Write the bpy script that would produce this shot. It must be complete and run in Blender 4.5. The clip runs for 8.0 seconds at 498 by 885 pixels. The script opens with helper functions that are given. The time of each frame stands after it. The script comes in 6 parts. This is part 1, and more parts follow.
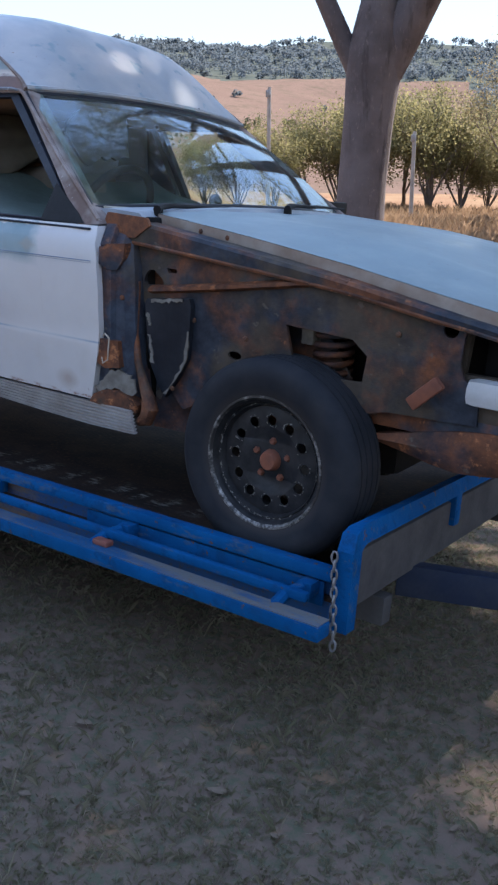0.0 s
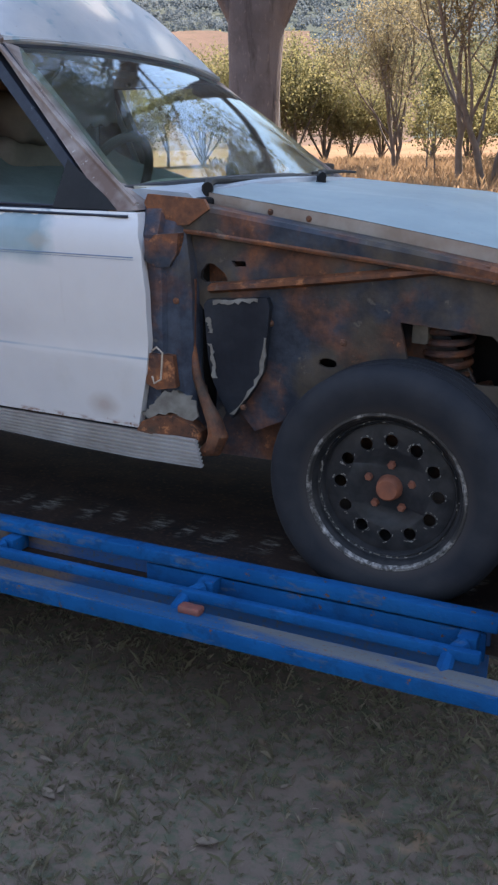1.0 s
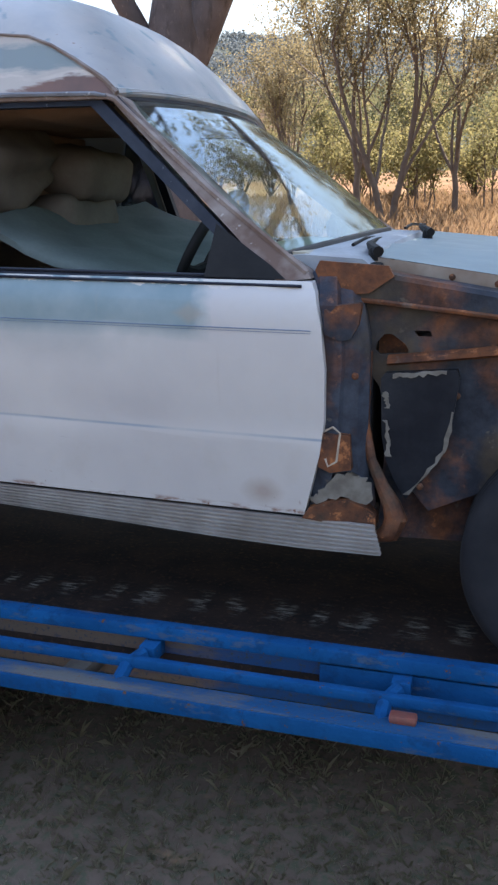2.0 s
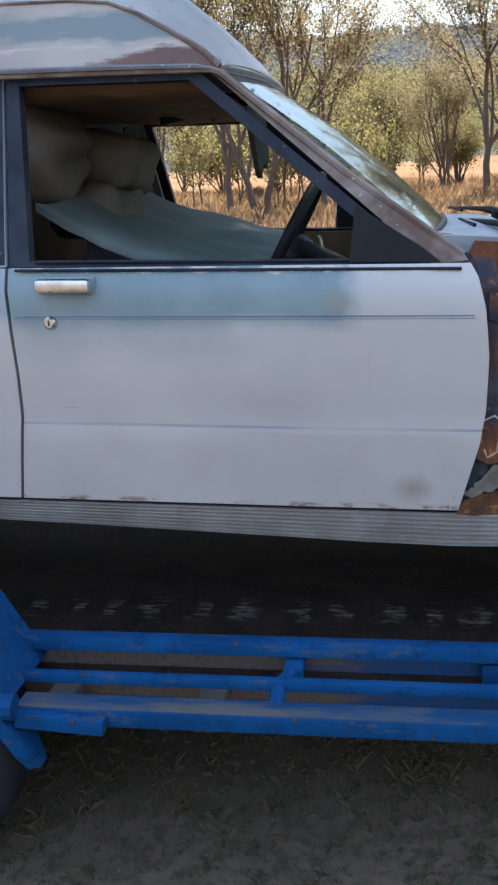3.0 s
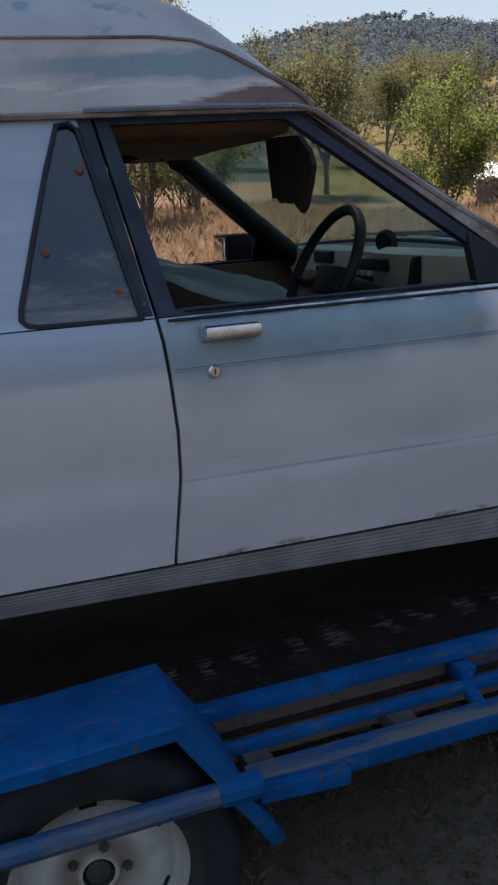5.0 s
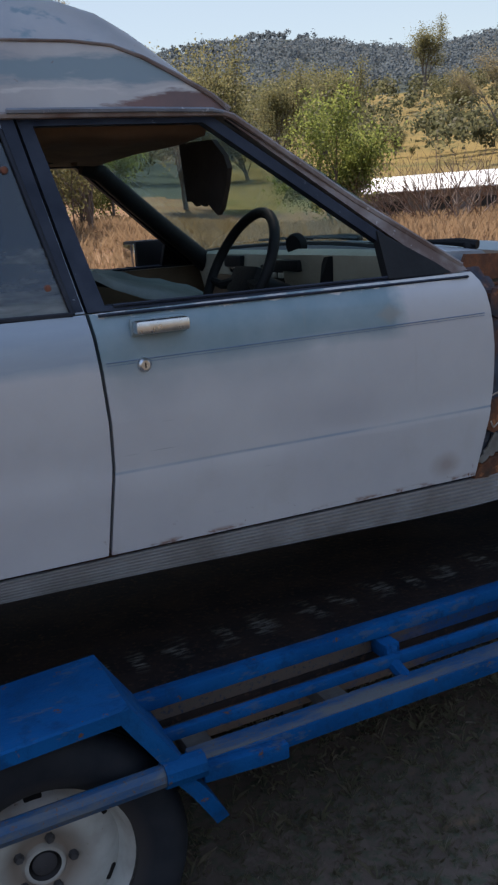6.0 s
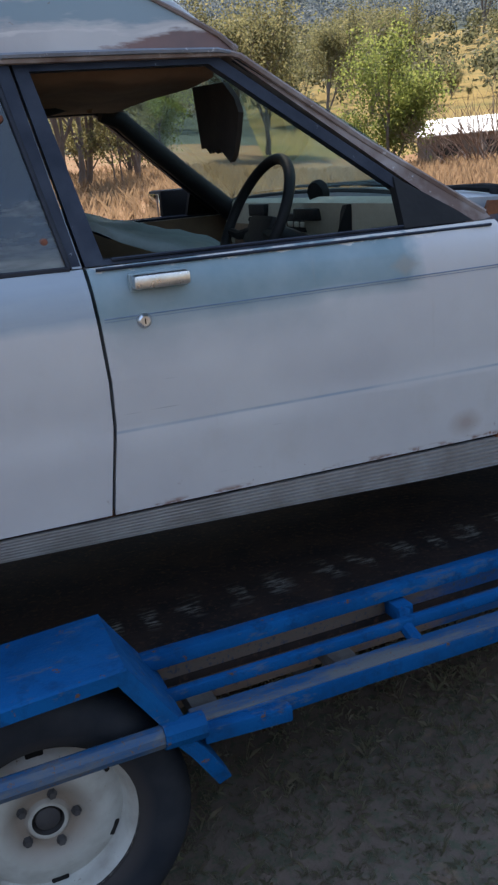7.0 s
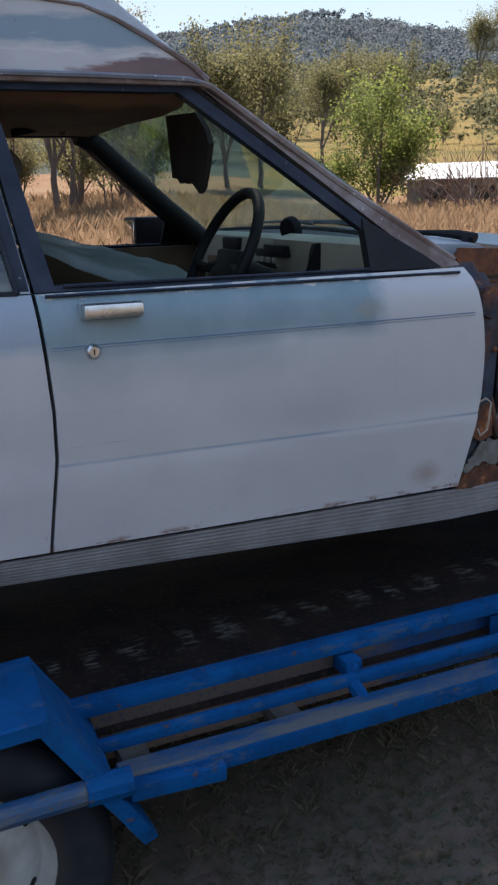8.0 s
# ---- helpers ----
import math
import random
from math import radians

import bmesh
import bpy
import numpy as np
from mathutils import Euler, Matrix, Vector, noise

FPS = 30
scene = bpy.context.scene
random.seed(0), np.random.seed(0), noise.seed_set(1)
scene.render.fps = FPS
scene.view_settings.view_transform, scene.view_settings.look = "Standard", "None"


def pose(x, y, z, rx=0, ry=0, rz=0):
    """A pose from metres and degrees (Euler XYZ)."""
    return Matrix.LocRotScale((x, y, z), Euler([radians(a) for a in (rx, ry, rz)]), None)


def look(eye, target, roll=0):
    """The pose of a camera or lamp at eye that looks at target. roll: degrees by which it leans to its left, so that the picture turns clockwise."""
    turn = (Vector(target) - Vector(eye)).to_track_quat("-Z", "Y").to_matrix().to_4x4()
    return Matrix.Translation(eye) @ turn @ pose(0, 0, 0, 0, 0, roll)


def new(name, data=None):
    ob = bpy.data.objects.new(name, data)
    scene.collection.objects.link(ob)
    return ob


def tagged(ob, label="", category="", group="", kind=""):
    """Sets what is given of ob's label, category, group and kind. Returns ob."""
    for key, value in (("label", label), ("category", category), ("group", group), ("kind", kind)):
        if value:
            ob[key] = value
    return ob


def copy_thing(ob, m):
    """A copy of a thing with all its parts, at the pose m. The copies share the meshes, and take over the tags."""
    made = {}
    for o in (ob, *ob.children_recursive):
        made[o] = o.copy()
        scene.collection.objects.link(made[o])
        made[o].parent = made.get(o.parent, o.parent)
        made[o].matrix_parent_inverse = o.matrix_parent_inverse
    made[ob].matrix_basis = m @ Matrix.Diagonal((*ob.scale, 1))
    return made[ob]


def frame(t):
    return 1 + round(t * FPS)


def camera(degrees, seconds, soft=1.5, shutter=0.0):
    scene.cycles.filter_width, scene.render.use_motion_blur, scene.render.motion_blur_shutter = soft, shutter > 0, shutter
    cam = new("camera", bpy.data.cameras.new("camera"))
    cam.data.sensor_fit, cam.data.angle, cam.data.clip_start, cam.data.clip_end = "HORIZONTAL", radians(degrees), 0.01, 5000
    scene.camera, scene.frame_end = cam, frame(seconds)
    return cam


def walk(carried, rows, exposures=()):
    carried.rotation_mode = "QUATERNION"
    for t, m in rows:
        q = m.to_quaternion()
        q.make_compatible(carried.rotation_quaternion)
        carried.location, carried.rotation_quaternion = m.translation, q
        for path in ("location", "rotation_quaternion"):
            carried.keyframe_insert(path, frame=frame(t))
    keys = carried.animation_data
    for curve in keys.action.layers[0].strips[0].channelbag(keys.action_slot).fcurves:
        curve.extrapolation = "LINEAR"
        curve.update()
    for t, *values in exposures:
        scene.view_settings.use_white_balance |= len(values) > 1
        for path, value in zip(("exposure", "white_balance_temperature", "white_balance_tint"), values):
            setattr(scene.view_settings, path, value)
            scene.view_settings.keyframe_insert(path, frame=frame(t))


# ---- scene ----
cam = camera(32.4, 8.0, soft=2.4)
PATH = [
    (0, (1.265, -1.825, 1.456), (0.187, -0.247, 0.867), 0.1),
    (0.5, (0.873, -1.807, 1.501), (-0.110, -0.200, 0.828), -2.0),
    (1, (0.495, -1.680, 1.489), (-0.319, 0.015, 0.808), -2.5),
    (1.5, (0.114, -1.693, 1.485), (-0.591, 0.079, 0.880), -1.4),
    (2, (-0.232, -1.711, 1.569), (-0.816, 0.100, 0.953), -3.0),
    (2.2, (-0.359, -1.685, 1.532), (-0.919, 0.140, 0.936), -2.6),
    (3.3, (-1.075, -1.723, 1.590), (-1.257, 0.160, 0.941), -3.8),
    (3.5, (-1.182, -1.738, 1.606), (-1.321, 0.152, 0.967), -3.2),
    (4, (-1.439, -1.634, 1.592), (-1.402, 0.261, 0.956), -3.4),
    (4.2, (-1.555, -1.574, 1.596), (-1.454, 0.318, 0.958), -4.7),
    (5.3, (-2.140, -1.599, 1.660), (-1.536, 0.208, 1.052), -5.2),
    (5.5, (-2.161, -1.609, 1.642), (-1.575, 0.215, 1.067), -5.2),
    (6, (-2.130, -1.636, 1.627), (-1.373, 0.110, 1.011), -5.0),
    (6.5, (-2.115, -1.648, 1.631), (-1.428, 0.118, 0.988), -5.0),
    (7, (-2.013, -1.623, 1.616), (-1.389, 0.138, 0.903), -6.2),
    (7.5, (-1.948, -1.595, 1.607), (-1.292, 0.165, 0.919), -3.4),
    (8, (-1.926, -1.571, 1.611), (-1.243, 0.192, 0.958), -2.6),
]
EXPOSURES = [(0.0, 2.45, 6600, 14), (0.8, 2.75, 7250, 15), (2.2, 2.72, 7450, 14), (3.4, 2.56, 7450, 12), (4.2, 1.86, 7200, 13), (5.3, 1.52, 7050, 15), (6.0, 1.65, 7100, 14), (6.5, 1.75, 6950, 14), (7.0, 2.18, 7050, 12), (7.5, 1.98, 7000, 13), (8.0, 1.94, 7000, 13)]
walk(cam, [(t, look(eye, target, roll)) for t, eye, target, roll in PATH], EXPOSURES)

# the paddock falls away from the walk by six degrees; van, trailer and near ground share that grade
GRADE = pose(0, 0, 0, -6.0, 0, 0)

# ---- world, sun ----
SUN_AZ, SUN_EL = radians(14), radians(51)
world = bpy.data.worlds.new("sky")
scene.world = world
world.use_nodes = True
wn = world.node_tree.nodes
sky = wn.new("ShaderNodeTexSky")
sky.sky_type, sky.sun_disc = "NISHITA", False
sky.sun_elevation, sky.sun_rotation = SUN_EL, SUN_AZ
sky.dust_density, sky.air_density = 0.0, 0.9
wn["Background"].inputs["Strength"].default_value = 0.145
wl = world.node_tree.links
wtc, sep, comb = wn.new("ShaderNodeTexCoord"), wn.new("ShaderNodeSeparateXYZ"), wn.new("ShaderNodeCombineXYZ")
wl.new(wtc.outputs["Generated"], sep.inputs[0])
lift = wn.new("ShaderNodeMath")
lift.operation = "ADD"
wl.new(sep.outputs["Z"], lift.inputs[0])
lift.inputs[1].default_value = 0.15
for k in range(2):
    dv = wn.new("ShaderNodeMath")
    dv.operation = "DIVIDE"
    wl.new(sep.outputs[k], dv.inputs[0])
    wl.new(lift.outputs[0], dv.inputs[1])
    wl.new(dv.outputs[0], comb.inputs[k])
puff = wn.new("ShaderNodeTexNoise")
puff.inputs["Scale"].default_value, puff.inputs["Detail"].default_value = 1.3, 6
wl.new(comb.outputs[0], puff.inputs["Vector"])
cover = wn.new("ShaderNodeMapRange")
cover.inputs["From Min"].default_value, cover.inputs["From Max"].default_value, cover.inputs["To Max"].default_value = 0.56, 0.74, 0.45
wl.new(puff.outputs["Fac"], cover.inputs["Value"])
high, cloud_fac = wn.new("ShaderNodeMapRange"), wn.new("ShaderNodeMath")
high.inputs["From Min"].default_value, high.inputs["From Max"].default_value = 0.12, 0.40
wl.new(sep.outputs["Z"], high.inputs["Value"])
cloud_fac.operation = "MULTIPLY"
wl.new(cover.outputs[0], cloud_fac.inputs[0])
wl.new(high.outputs[0], cloud_fac.inputs[1])
veil, clouds = wn.new("ShaderNodeMix"), wn.new("ShaderNodeMix")
veil.data_type = clouds.data_type = "RGBA"
low = wn.new("ShaderNodeMapRange")
low.inputs["From Min"].default_value, low.inputs["From Max"].default_value, low.inputs["To Min"].default_value, low.inputs["To Max"].default_value = 0.2, 0.62, 0.9, 0.3
wl.new(sep.outputs["Z"], low.inputs["Value"])
wl.new(low.outputs[0], veil.inputs["Factor"])
wl.new(sky.outputs[0], veil.inputs["A"])
veil.inputs["B"].default_value = (0.92, 1.15, 1.37, 1)
wl.new(cloud_fac.outputs[0], clouds.inputs["Factor"])
wl.new(veil.outputs["Result"], clouds.inputs["A"])
clouds.inputs["B"].default_value = (1.30, 1.42, 1.55, 1)
wl.new(clouds.outputs["Result"], wn["Background"].inputs[0])
sun_data = bpy.data.lights.new("sun", "SUN")
sun_data.energy, sun_data.angle, sun_data.color = 3.1, radians(0.6), (1.0, 0.93, 0.82)
sun = new("sun", sun_data)
sun.matrix_world = look((0, 0, 0), (-math.sin(SUN_AZ) * math.cos(SUN_EL), -math.cos(SUN_AZ) * math.cos(SUN_EL), -math.sin(SUN_EL)))


# ---- materials ----
class Nodes:
    def __init__(self, name):
        self.m = bpy.data.materials.new(name)
        self.m.use_nodes = True
        self.t = self.m.node_tree
        self.b = self.t.nodes["Principled BSDF"]
        self.tc = self.t.nodes.new("ShaderNodeTexCoord").outputs["Object"]

    def put(self, sock, v):
        if isinstance(v, bpy.types.NodeSocket):
            self.t.links.new(v, sock)
        elif isinstance(v, tuple) and len(v) == 3 and sock.type == "RGBA":
            sock.default_value = (*v, 1)
        else:
            sock.default_value = v

    def noise(self, scale, detail=4, rough=0.55, stretch=None, w=0.0):
        n = self.t.nodes.new("ShaderNodeTexNoise")
        n.inputs["Scale"].default_value, n.inputs["Detail"].default_value, n.inputs["Roughness"].default_value = scale, detail, rough
        mp = self.t.nodes.new("ShaderNodeMapping")
        mp.inputs["Location"].default_value = (w, w * 0.7, w * 1.3)
        if stretch:
            mp.inputs["Scale"].default_value = stretch
        self.t.links.new(self.tc, mp.inputs[0])
        self.t.links.new(mp.outputs[0], n.inputs["Vector"])
        return n.outputs["Fac"]

    def step(self, v, lo, hi):
        n = self.t.nodes.new("ShaderNodeMapRange")
        n.inputs["From Min"].default_value, n.inputs["From Max"].default_value = lo, hi
        self.put(n.inputs["Value"], v)
        return n.outputs[0]

    def math(self, op, a, b=0.0):
        n = self.t.nodes.new("ShaderNodeMath")
        n.operation = op
        self.put(n.inputs[0], a)
        self.put(n.inputs[1], b)
        return n.outputs[0]

    def mix(self, f, a, b):
        n = self.t.nodes.new("ShaderNodeMix")
        n.data_type = "RGBA"
        self.put(n.inputs["Factor"], f)
        self.put(n.inputs["A"], a)
        self.put(n.inputs["B"], b)
        return n.outputs["Result"]

    def axis(self, which):
        n = self.t.nodes.new("ShaderNodeSeparateXYZ")
        self.t.links.new(self.tc, n.inputs[0])
        return n.outputs["XYZ".index(which)]

    def random(self):
        return self.t.nodes.new("ShaderNodeObjectInfo").outputs["Random"]

    def island(self):
        return self.t.nodes.new("ShaderNodeNewGeometry").outputs["Random Per Island"]

    def done(self, color, rough=0.6, metal=0.0, bump=None, strength=0.3, dist=0.01, **more):
        self.put(self.b.inputs["Base Color"], color)
        self.put(self.b.inputs["Roughness"], rough)
        self.put(self.b.inputs["Metallic"], metal)
        if bump is not None:
            n = self.t.nodes.new("ShaderNodeBump")
            n.inputs["Strength"].default_value, n.inputs["Distance"].default_value = strength, dist
            self.t.links.new(bump, n.inputs["Height"])
            self.t.links.new(n.outputs[0], self.b.inputs["Normal"])
        for k, v in more.items():
            self.put(self.b.inputs[k.replace("_", " ")], v)
        return self.m


def simple(name, a, b, scale=12.0, rough=0.6, metal=0.0, bump=0.15, fine=80.0, dist=0.004, spec=None):
    n = Nodes(name)
    big = n.step(n.noise(scale), 0.35, 0.65)
    small = n.noise(fine, 3)
    col = n.mix(n.math("MULTIPLY", small, 0.5), n.mix(big, a, b), tuple(0.6 * c for c in a))
    return n.done(col, n.math("ADD", n.math("MULTIPLY", small, 0.2), rough - 0.1), metal, small, bump, dist, Specular_IOR_Level=(0.18 if max(a) < 0.09 else 0.5) if spec is None else spec)


def paint_material(name, zone):
    """Faded two-tone van paint: chalky white with worn blue-green, primer and rust spots."""
    n = Nodes(name)
    z, x = n.axis("Z"), n.axis("X")
    cloud, mid, fine = n.noise(3.2, 5), n.noise(9, 5, w=3), n.noise(60, 4, w=5)
    streak = n.noise(5, 5, stretch=(0.5, 1, 3.0), w=8)
    white = n.mix(n.step(cloud, 0.35, 0.7), (0.50, 0.49, 0.49), (0.43, 0.42, 0.43))
    white = n.mix(n.math("MULTIPLY", n.step(mid, 0.60, 0.85), 0.4), white, (0.40, 0.37, 0.34))
    teal = n.mix(n.step(mid, 0.3, 0.7), (0.14, 0.22, 0.25), (0.22, 0.29, 0.32))
    if zone == "side":
        edge = n.math("ADD", z, n.math("MULTIPLY", n.math("SUBTRACT", cloud, 0.5), 0.05))
        patch = n.step(n.math("ADD", x, n.math("MULTIPLY", mid, 0.12)), -0.86, -0.92)
        upper = n.math("MULTIPLY", n.step(edge, 1.150, 1.190), patch)
        col = n.mix(upper, white, teal)
        soft = n.math("MULTIPLY", n.math("POWER", n.step(z, 1.03, 1.18), 1.6), n.math("MULTIPLY", n.step(x, -0.95, -1.15), n.step(cloud, 0.25, 0.6)))
        col = n.mix(n.math("MULTIPLY", soft, 0.6), col, teal)
        scab = n.math("ADD", n.math("ABSOLUTE", n.math("ADD", x, 0.98)), n.math("ADD", n.math("MULTIPLY", n.math("ABSOLUTE", n.math("SUBTRACT", z, 1.215)), 1.6), n.math("MULTIPLY", mid, 0.05)))
        col = n.mix(n.math("MULTIPLY", n.step(scab, 0.075, 0.045), 0.55), col, (0.27, 0.24, 0.20))
        # bluish shade line of the door crease, mixed into the paint colour
        crease = n.math("SUBTRACT", 1.0, n.step(n.math("ABSOLUTE", n.math("SUBTRACT", z, 0.935)), 0.0015, 0.0045))
        col = n.mix(n.math("MULTIPLY", crease, n.step(streak, 0.30, 0.6)), col, (0.20, 0.27, 0.35))
        chip = n.math("MULTIPLY", n.step(n.math("ADD", z, n.math("MULTIPLY", n.noise(38, 4, w=21), 0.030)), 1.291, 1.293), n.step(n.noise(16, 5, 0.7, stretch=(0.5, 1, 1), w=25), 0.46, 0.50))
        col = n.mix(chip, col, (0.52, 0.50, 0.48))
        dx = n.math("MULTIPLY", n.math("ADD", x, 0.80), 0.7)
        dz = n.math("SUBTRACT", z, 0.795)
        spot = n.math("ADD", n.math("SQRT", n.math("ADD", n.math("MULTIPLY", dx, dx), n.math("MULTIPLY", dz, dz))), n.math("MULTIPLY", mid, 0.04))
        col = n.mix(n.math("MULTIPLY", n.step(spot, 0.062, 0.025), 0.5), col, (0.24, 0.15, 0.10))
        drip = n.math("MULTIPLY", n.step(n.noise(26, 4, stretch=(1, 1, 0.10), w=31), 0.62, 0.72), n.step(n.noise(4, 3, w=33), 0.45, 0.65))
        col = n.mix(n.math("MULTIPLY", drip, 0.22), col, (0.30, 0.25, 0.21))
        rust = n.math("ADD", n.math("MULTIPLY", n.step(fine, 0.66, 0.72), n.step(z, 0.80, 0.745)), n.math("MULTIPLY", n.step(n.noise(24, 5, 0.7, stretch=(0.4, 1, 1), w=51), 0.52, 0.60), n.step(z, 0.757, 0.749)))
    elif zone == "quarter":
        over = n.math("ADD", z, n.math("MULTIPLY", n.math("SUBTRACT", cloud, 0.5), 0.08))
        blue = n.mix(n.step(streak, 0.35, 0.7), (0.26, 0.31, 0.365), (0.33, 0.37, 0.41))
        col = n.mix(n.step(over, 1.165, 1.19), white, blue)
        rust = n.math("MULTIPLY", n.step(fine, 0.68, 0.74), n.step(z, 0.80, 0.745))
    elif zone == "roofside":
        wave = n.noise(7, 5, 0.6, stretch=(0.45, 1, 1.6), w=12)
        flow = n.noise(11, 6, 0.65, stretch=(0.35, 1, 2.2), w=19)
        col = n.mix(n.step(cloud, 0.4, 0.62), (0.44, 0.41, 0.39), (0.34, 0.31, 0.30))
        zw = n.math("ADD", z, n.math("MULTIPLY", n.math("SUBTRACT", wave, 0.5), 0.12))
        band = n.step(n.math("ABSOLUTE", n.math("SUBTRACT", n.math("ADD", zw, n.math("MULTIPLY", n.math("SUBTRACT", flow, 0.5), 0.05)), 1.822)), 0.034, 0.018)
        col = n.mix(n.math("MULTIPLY", n.math("MULTIPLY", band, n.step(x, -2.0, -1.8)), 0.85), col, (0.15, 0.22, 0.25))
        col = n.mix(n.math("MULTIPLY", n.step(n.math("ADD", zw, n.math("MULTIPLY", n.math("SUBTRACT", flow, 0.5), 0.08)), 1.886, 1.893), n.step(x, -1.9, -1.6)), col, (0.20, 0.10, 0.075))
        red = n.math("MULTIPLY", n.step(n.math("ADD", x, n.math("MULTIPLY", n.math("SUBTRACT", flow, 0.5), 0.5)), -1.55, -1.50), n.step(zw, 1.772, 1.764))
        col = n.mix(n.math("MULTIPLY", red, 0.9), col, n.mix(n.step(mid, 0.4, 0.65), (0.15, 0.055, 0.038), (0.09, 0.035, 0.028)))
        lip = n.math("MULTIPLY", n.step(n.math("ABSOLUTE", n.math("SUBTRACT", zw, 1.776)), 0.006, 0.002), n.step(flow, 0.42, 0.55))
        col = n.mix(lip, col, (0.50, 0.46, 0.43))
        rust = n.step(fine, 0.70, 0.76)
    else:
        col = n.mix(n.step(cloud, 0.42, 0.6), (0.36, 0.35, 0.35), (0.26, 0.28, 0.30))
        col = n.mix(n.step(mid, 0.60, 0.66), col, (0.17, 0.24, 0.27))
        rust = n.step(fine, 0.69, 0.75)
    col = n.mix(n.math("MULTIPLY", rust, 0.8), col, (0.16, 0.06, 0.03))
    scratch = n.noise(40, 2, stretch=(0.12, 1, 2.5), w=2)
    col = n.mix(n.math("MULTIPLY", n.step(scratch, 0.74, 0.78), 0.7), col, (0.30, 0.30, 0.31))
    rough = n.math("ADD", n.math("MULTIPLY", mid, 0.25), 0.28)
    return n.done(col, rough, 0.0, cloud, 0.15, 0.02)


def rust_material(name, dark=0.5, w=0.0, gain=1.0, blue=0.0):
    """Bare front structure: brown-grey and blue-black old paint with orange rust breaking through."""
    n = Nodes(name)
    a, b, f = n.noise(5.5, 6, 0.6, w=w), n.noise(14, 6, 0.65, w=w + 4), n.noise(90, 4, w=w + 1)
    rust = n.mix(n.step(b, 0.36, 0.64), (0.050, 0.024, 0.017), (0.20, 0.072, 0.032))
    rust = n.mix(n.math("MULTIPLY", n.step(f, 0.5, 0.7), 0.6), rust, (0.10, 0.048, 0.030))
    rust = n.mix(n.step(n.noise(26, 5, 0.7, w=w + 23), 0.60 - 0.1 * (gain - 1), 0.68 - 0.1 * (gain - 1)), rust, (0.27 * gain, 0.105 * gain, 0.045 * gain))
    old = n.mix(n.step(b, 0.4, 0.7), tuple(k * (1 + blue * 5) for k in (0.016, 0.020, 0.030)), tuple(k * (1 + blue * 5) for k in (0.040, 0.050, 0.068)))
    brown = n.mix(n.step(b, 0.35, 0.65), (0.048, 0.039, 0.031), (0.078, 0.061, 0.048))
    col = n.mix(n.step(n.noise(3.4, 5, 0.6, w=w + 17), 0.46 + blue, 0.56 + blue), old, brown)
    col = n.mix(n.step(a, dark - 0.08, dark + 0.08), col, rust)
    col = n.mix(n.math("MULTIPLY", n.step(n.noise(22, 5, w=w + 9), 0.66, 0.70), 0.6), col, (0.12, 0.10, 0.085))
    return n.done(col, n.math("ADD", n.math("MULTIPLY", f, 0.3), 0.5), 0.0, n.math("ADD", b, n.math("MULTIPLY", f, 0.4)), 0.5, 0.006, Specular_IOR_Level=0.25)


def chipped_material(name, a, b, chip, level):
    n = Nodes(name)
    big, c, f = n.noise(12, 5), n.noise(34, 6, 0.75, w=6), n.noise(130, 3)
    col = n.mix(n.step(big, 0.35, 0.65), a, b)
    col = n.mix(n.step(c, level, level + 0.03), col, chip)
    return n.done(col, n.math("ADD", n.math("MULTIPLY", big, 0.3), 0.36), 0.0, c, 0.2, 0.003, Specular_IOR_Level=0.22)


def radius_of(n):
    x, z = n.axis("X"), n.axis("Z")
    return n.math("SQRT", n.math("ADD", n.math("MULTIPLY", x, x), n.math("MULTIPLY", z, z)))


def scuffed_edge_material():
    n = Nodes("scuffed_rim_edge")
    a, f = n.noise(9, 6, 0.7), n.noise(60, 5, 0.7, w=3)
    bare = n.math("MULTIPLY", n.step(a, 0.47, 0.60), n.step(f, 0.40, 0.55))
    col = n.mix(bare, (0.020, 0.019, 0.019), (0.38, 0.36, 0.34))
    return n.done(col, n.math("ADD", n.math("MULTIPLY", f, 0.3), 0.35), n.math("MULTIPLY", bare, 0.5), f, 0.4, 0.002)


def white_rim_material():
    n = Nodes("dirty_white_rim")
    a, f = n.noise(14, 5), n.noise(50, 5, 0.7, w=3)
    r = radius_of(n)
    ring = n.math("MULTIPLY", n.step(n.math("ADD", r, n.math("MULTIPLY", a, 0.05)), 0.135, 0.085), n.step(r, 0.034, 0.050))
    col = n.mix(n.step(a, 0.4, 0.65), (0.44, 0.43, 0.40), (0.33, 0.31, 0.28))
    col = n.mix(n.math("MULTIPLY", ring, 0.75), col, (0.15, 0.09, 0.055))
    col = n.mix(n.step(f, 0.66, 0.72), col, (0.16, 0.12, 0.09))
    return n.done(col, 0.5, 0.0, f, 0.2, 0.002)


def tyre_material():
    n = Nodes("old_tyre_rubber")
    a, f = n.noise(10, 5), n.noise(90, 4, w=3)
    r = radius_of(n)
    dust = n.step(n.math("ADD", r, n.math("MULTIPLY", a, 0.04)), 0.243, 0.212)
    col = n.mix(n.step(a, 0.35, 0.65), (0.014, 0.016, 0.021), (0.025, 0.026, 0.030))
    col = n.mix(n.math("MULTIPLY", dust, 0.4), col, (0.075, 0.060, 0.052))
    return n.done(col, 0.75, 0.0, f, 0.35, 0.002, Specular_IOR_Level=0.15)


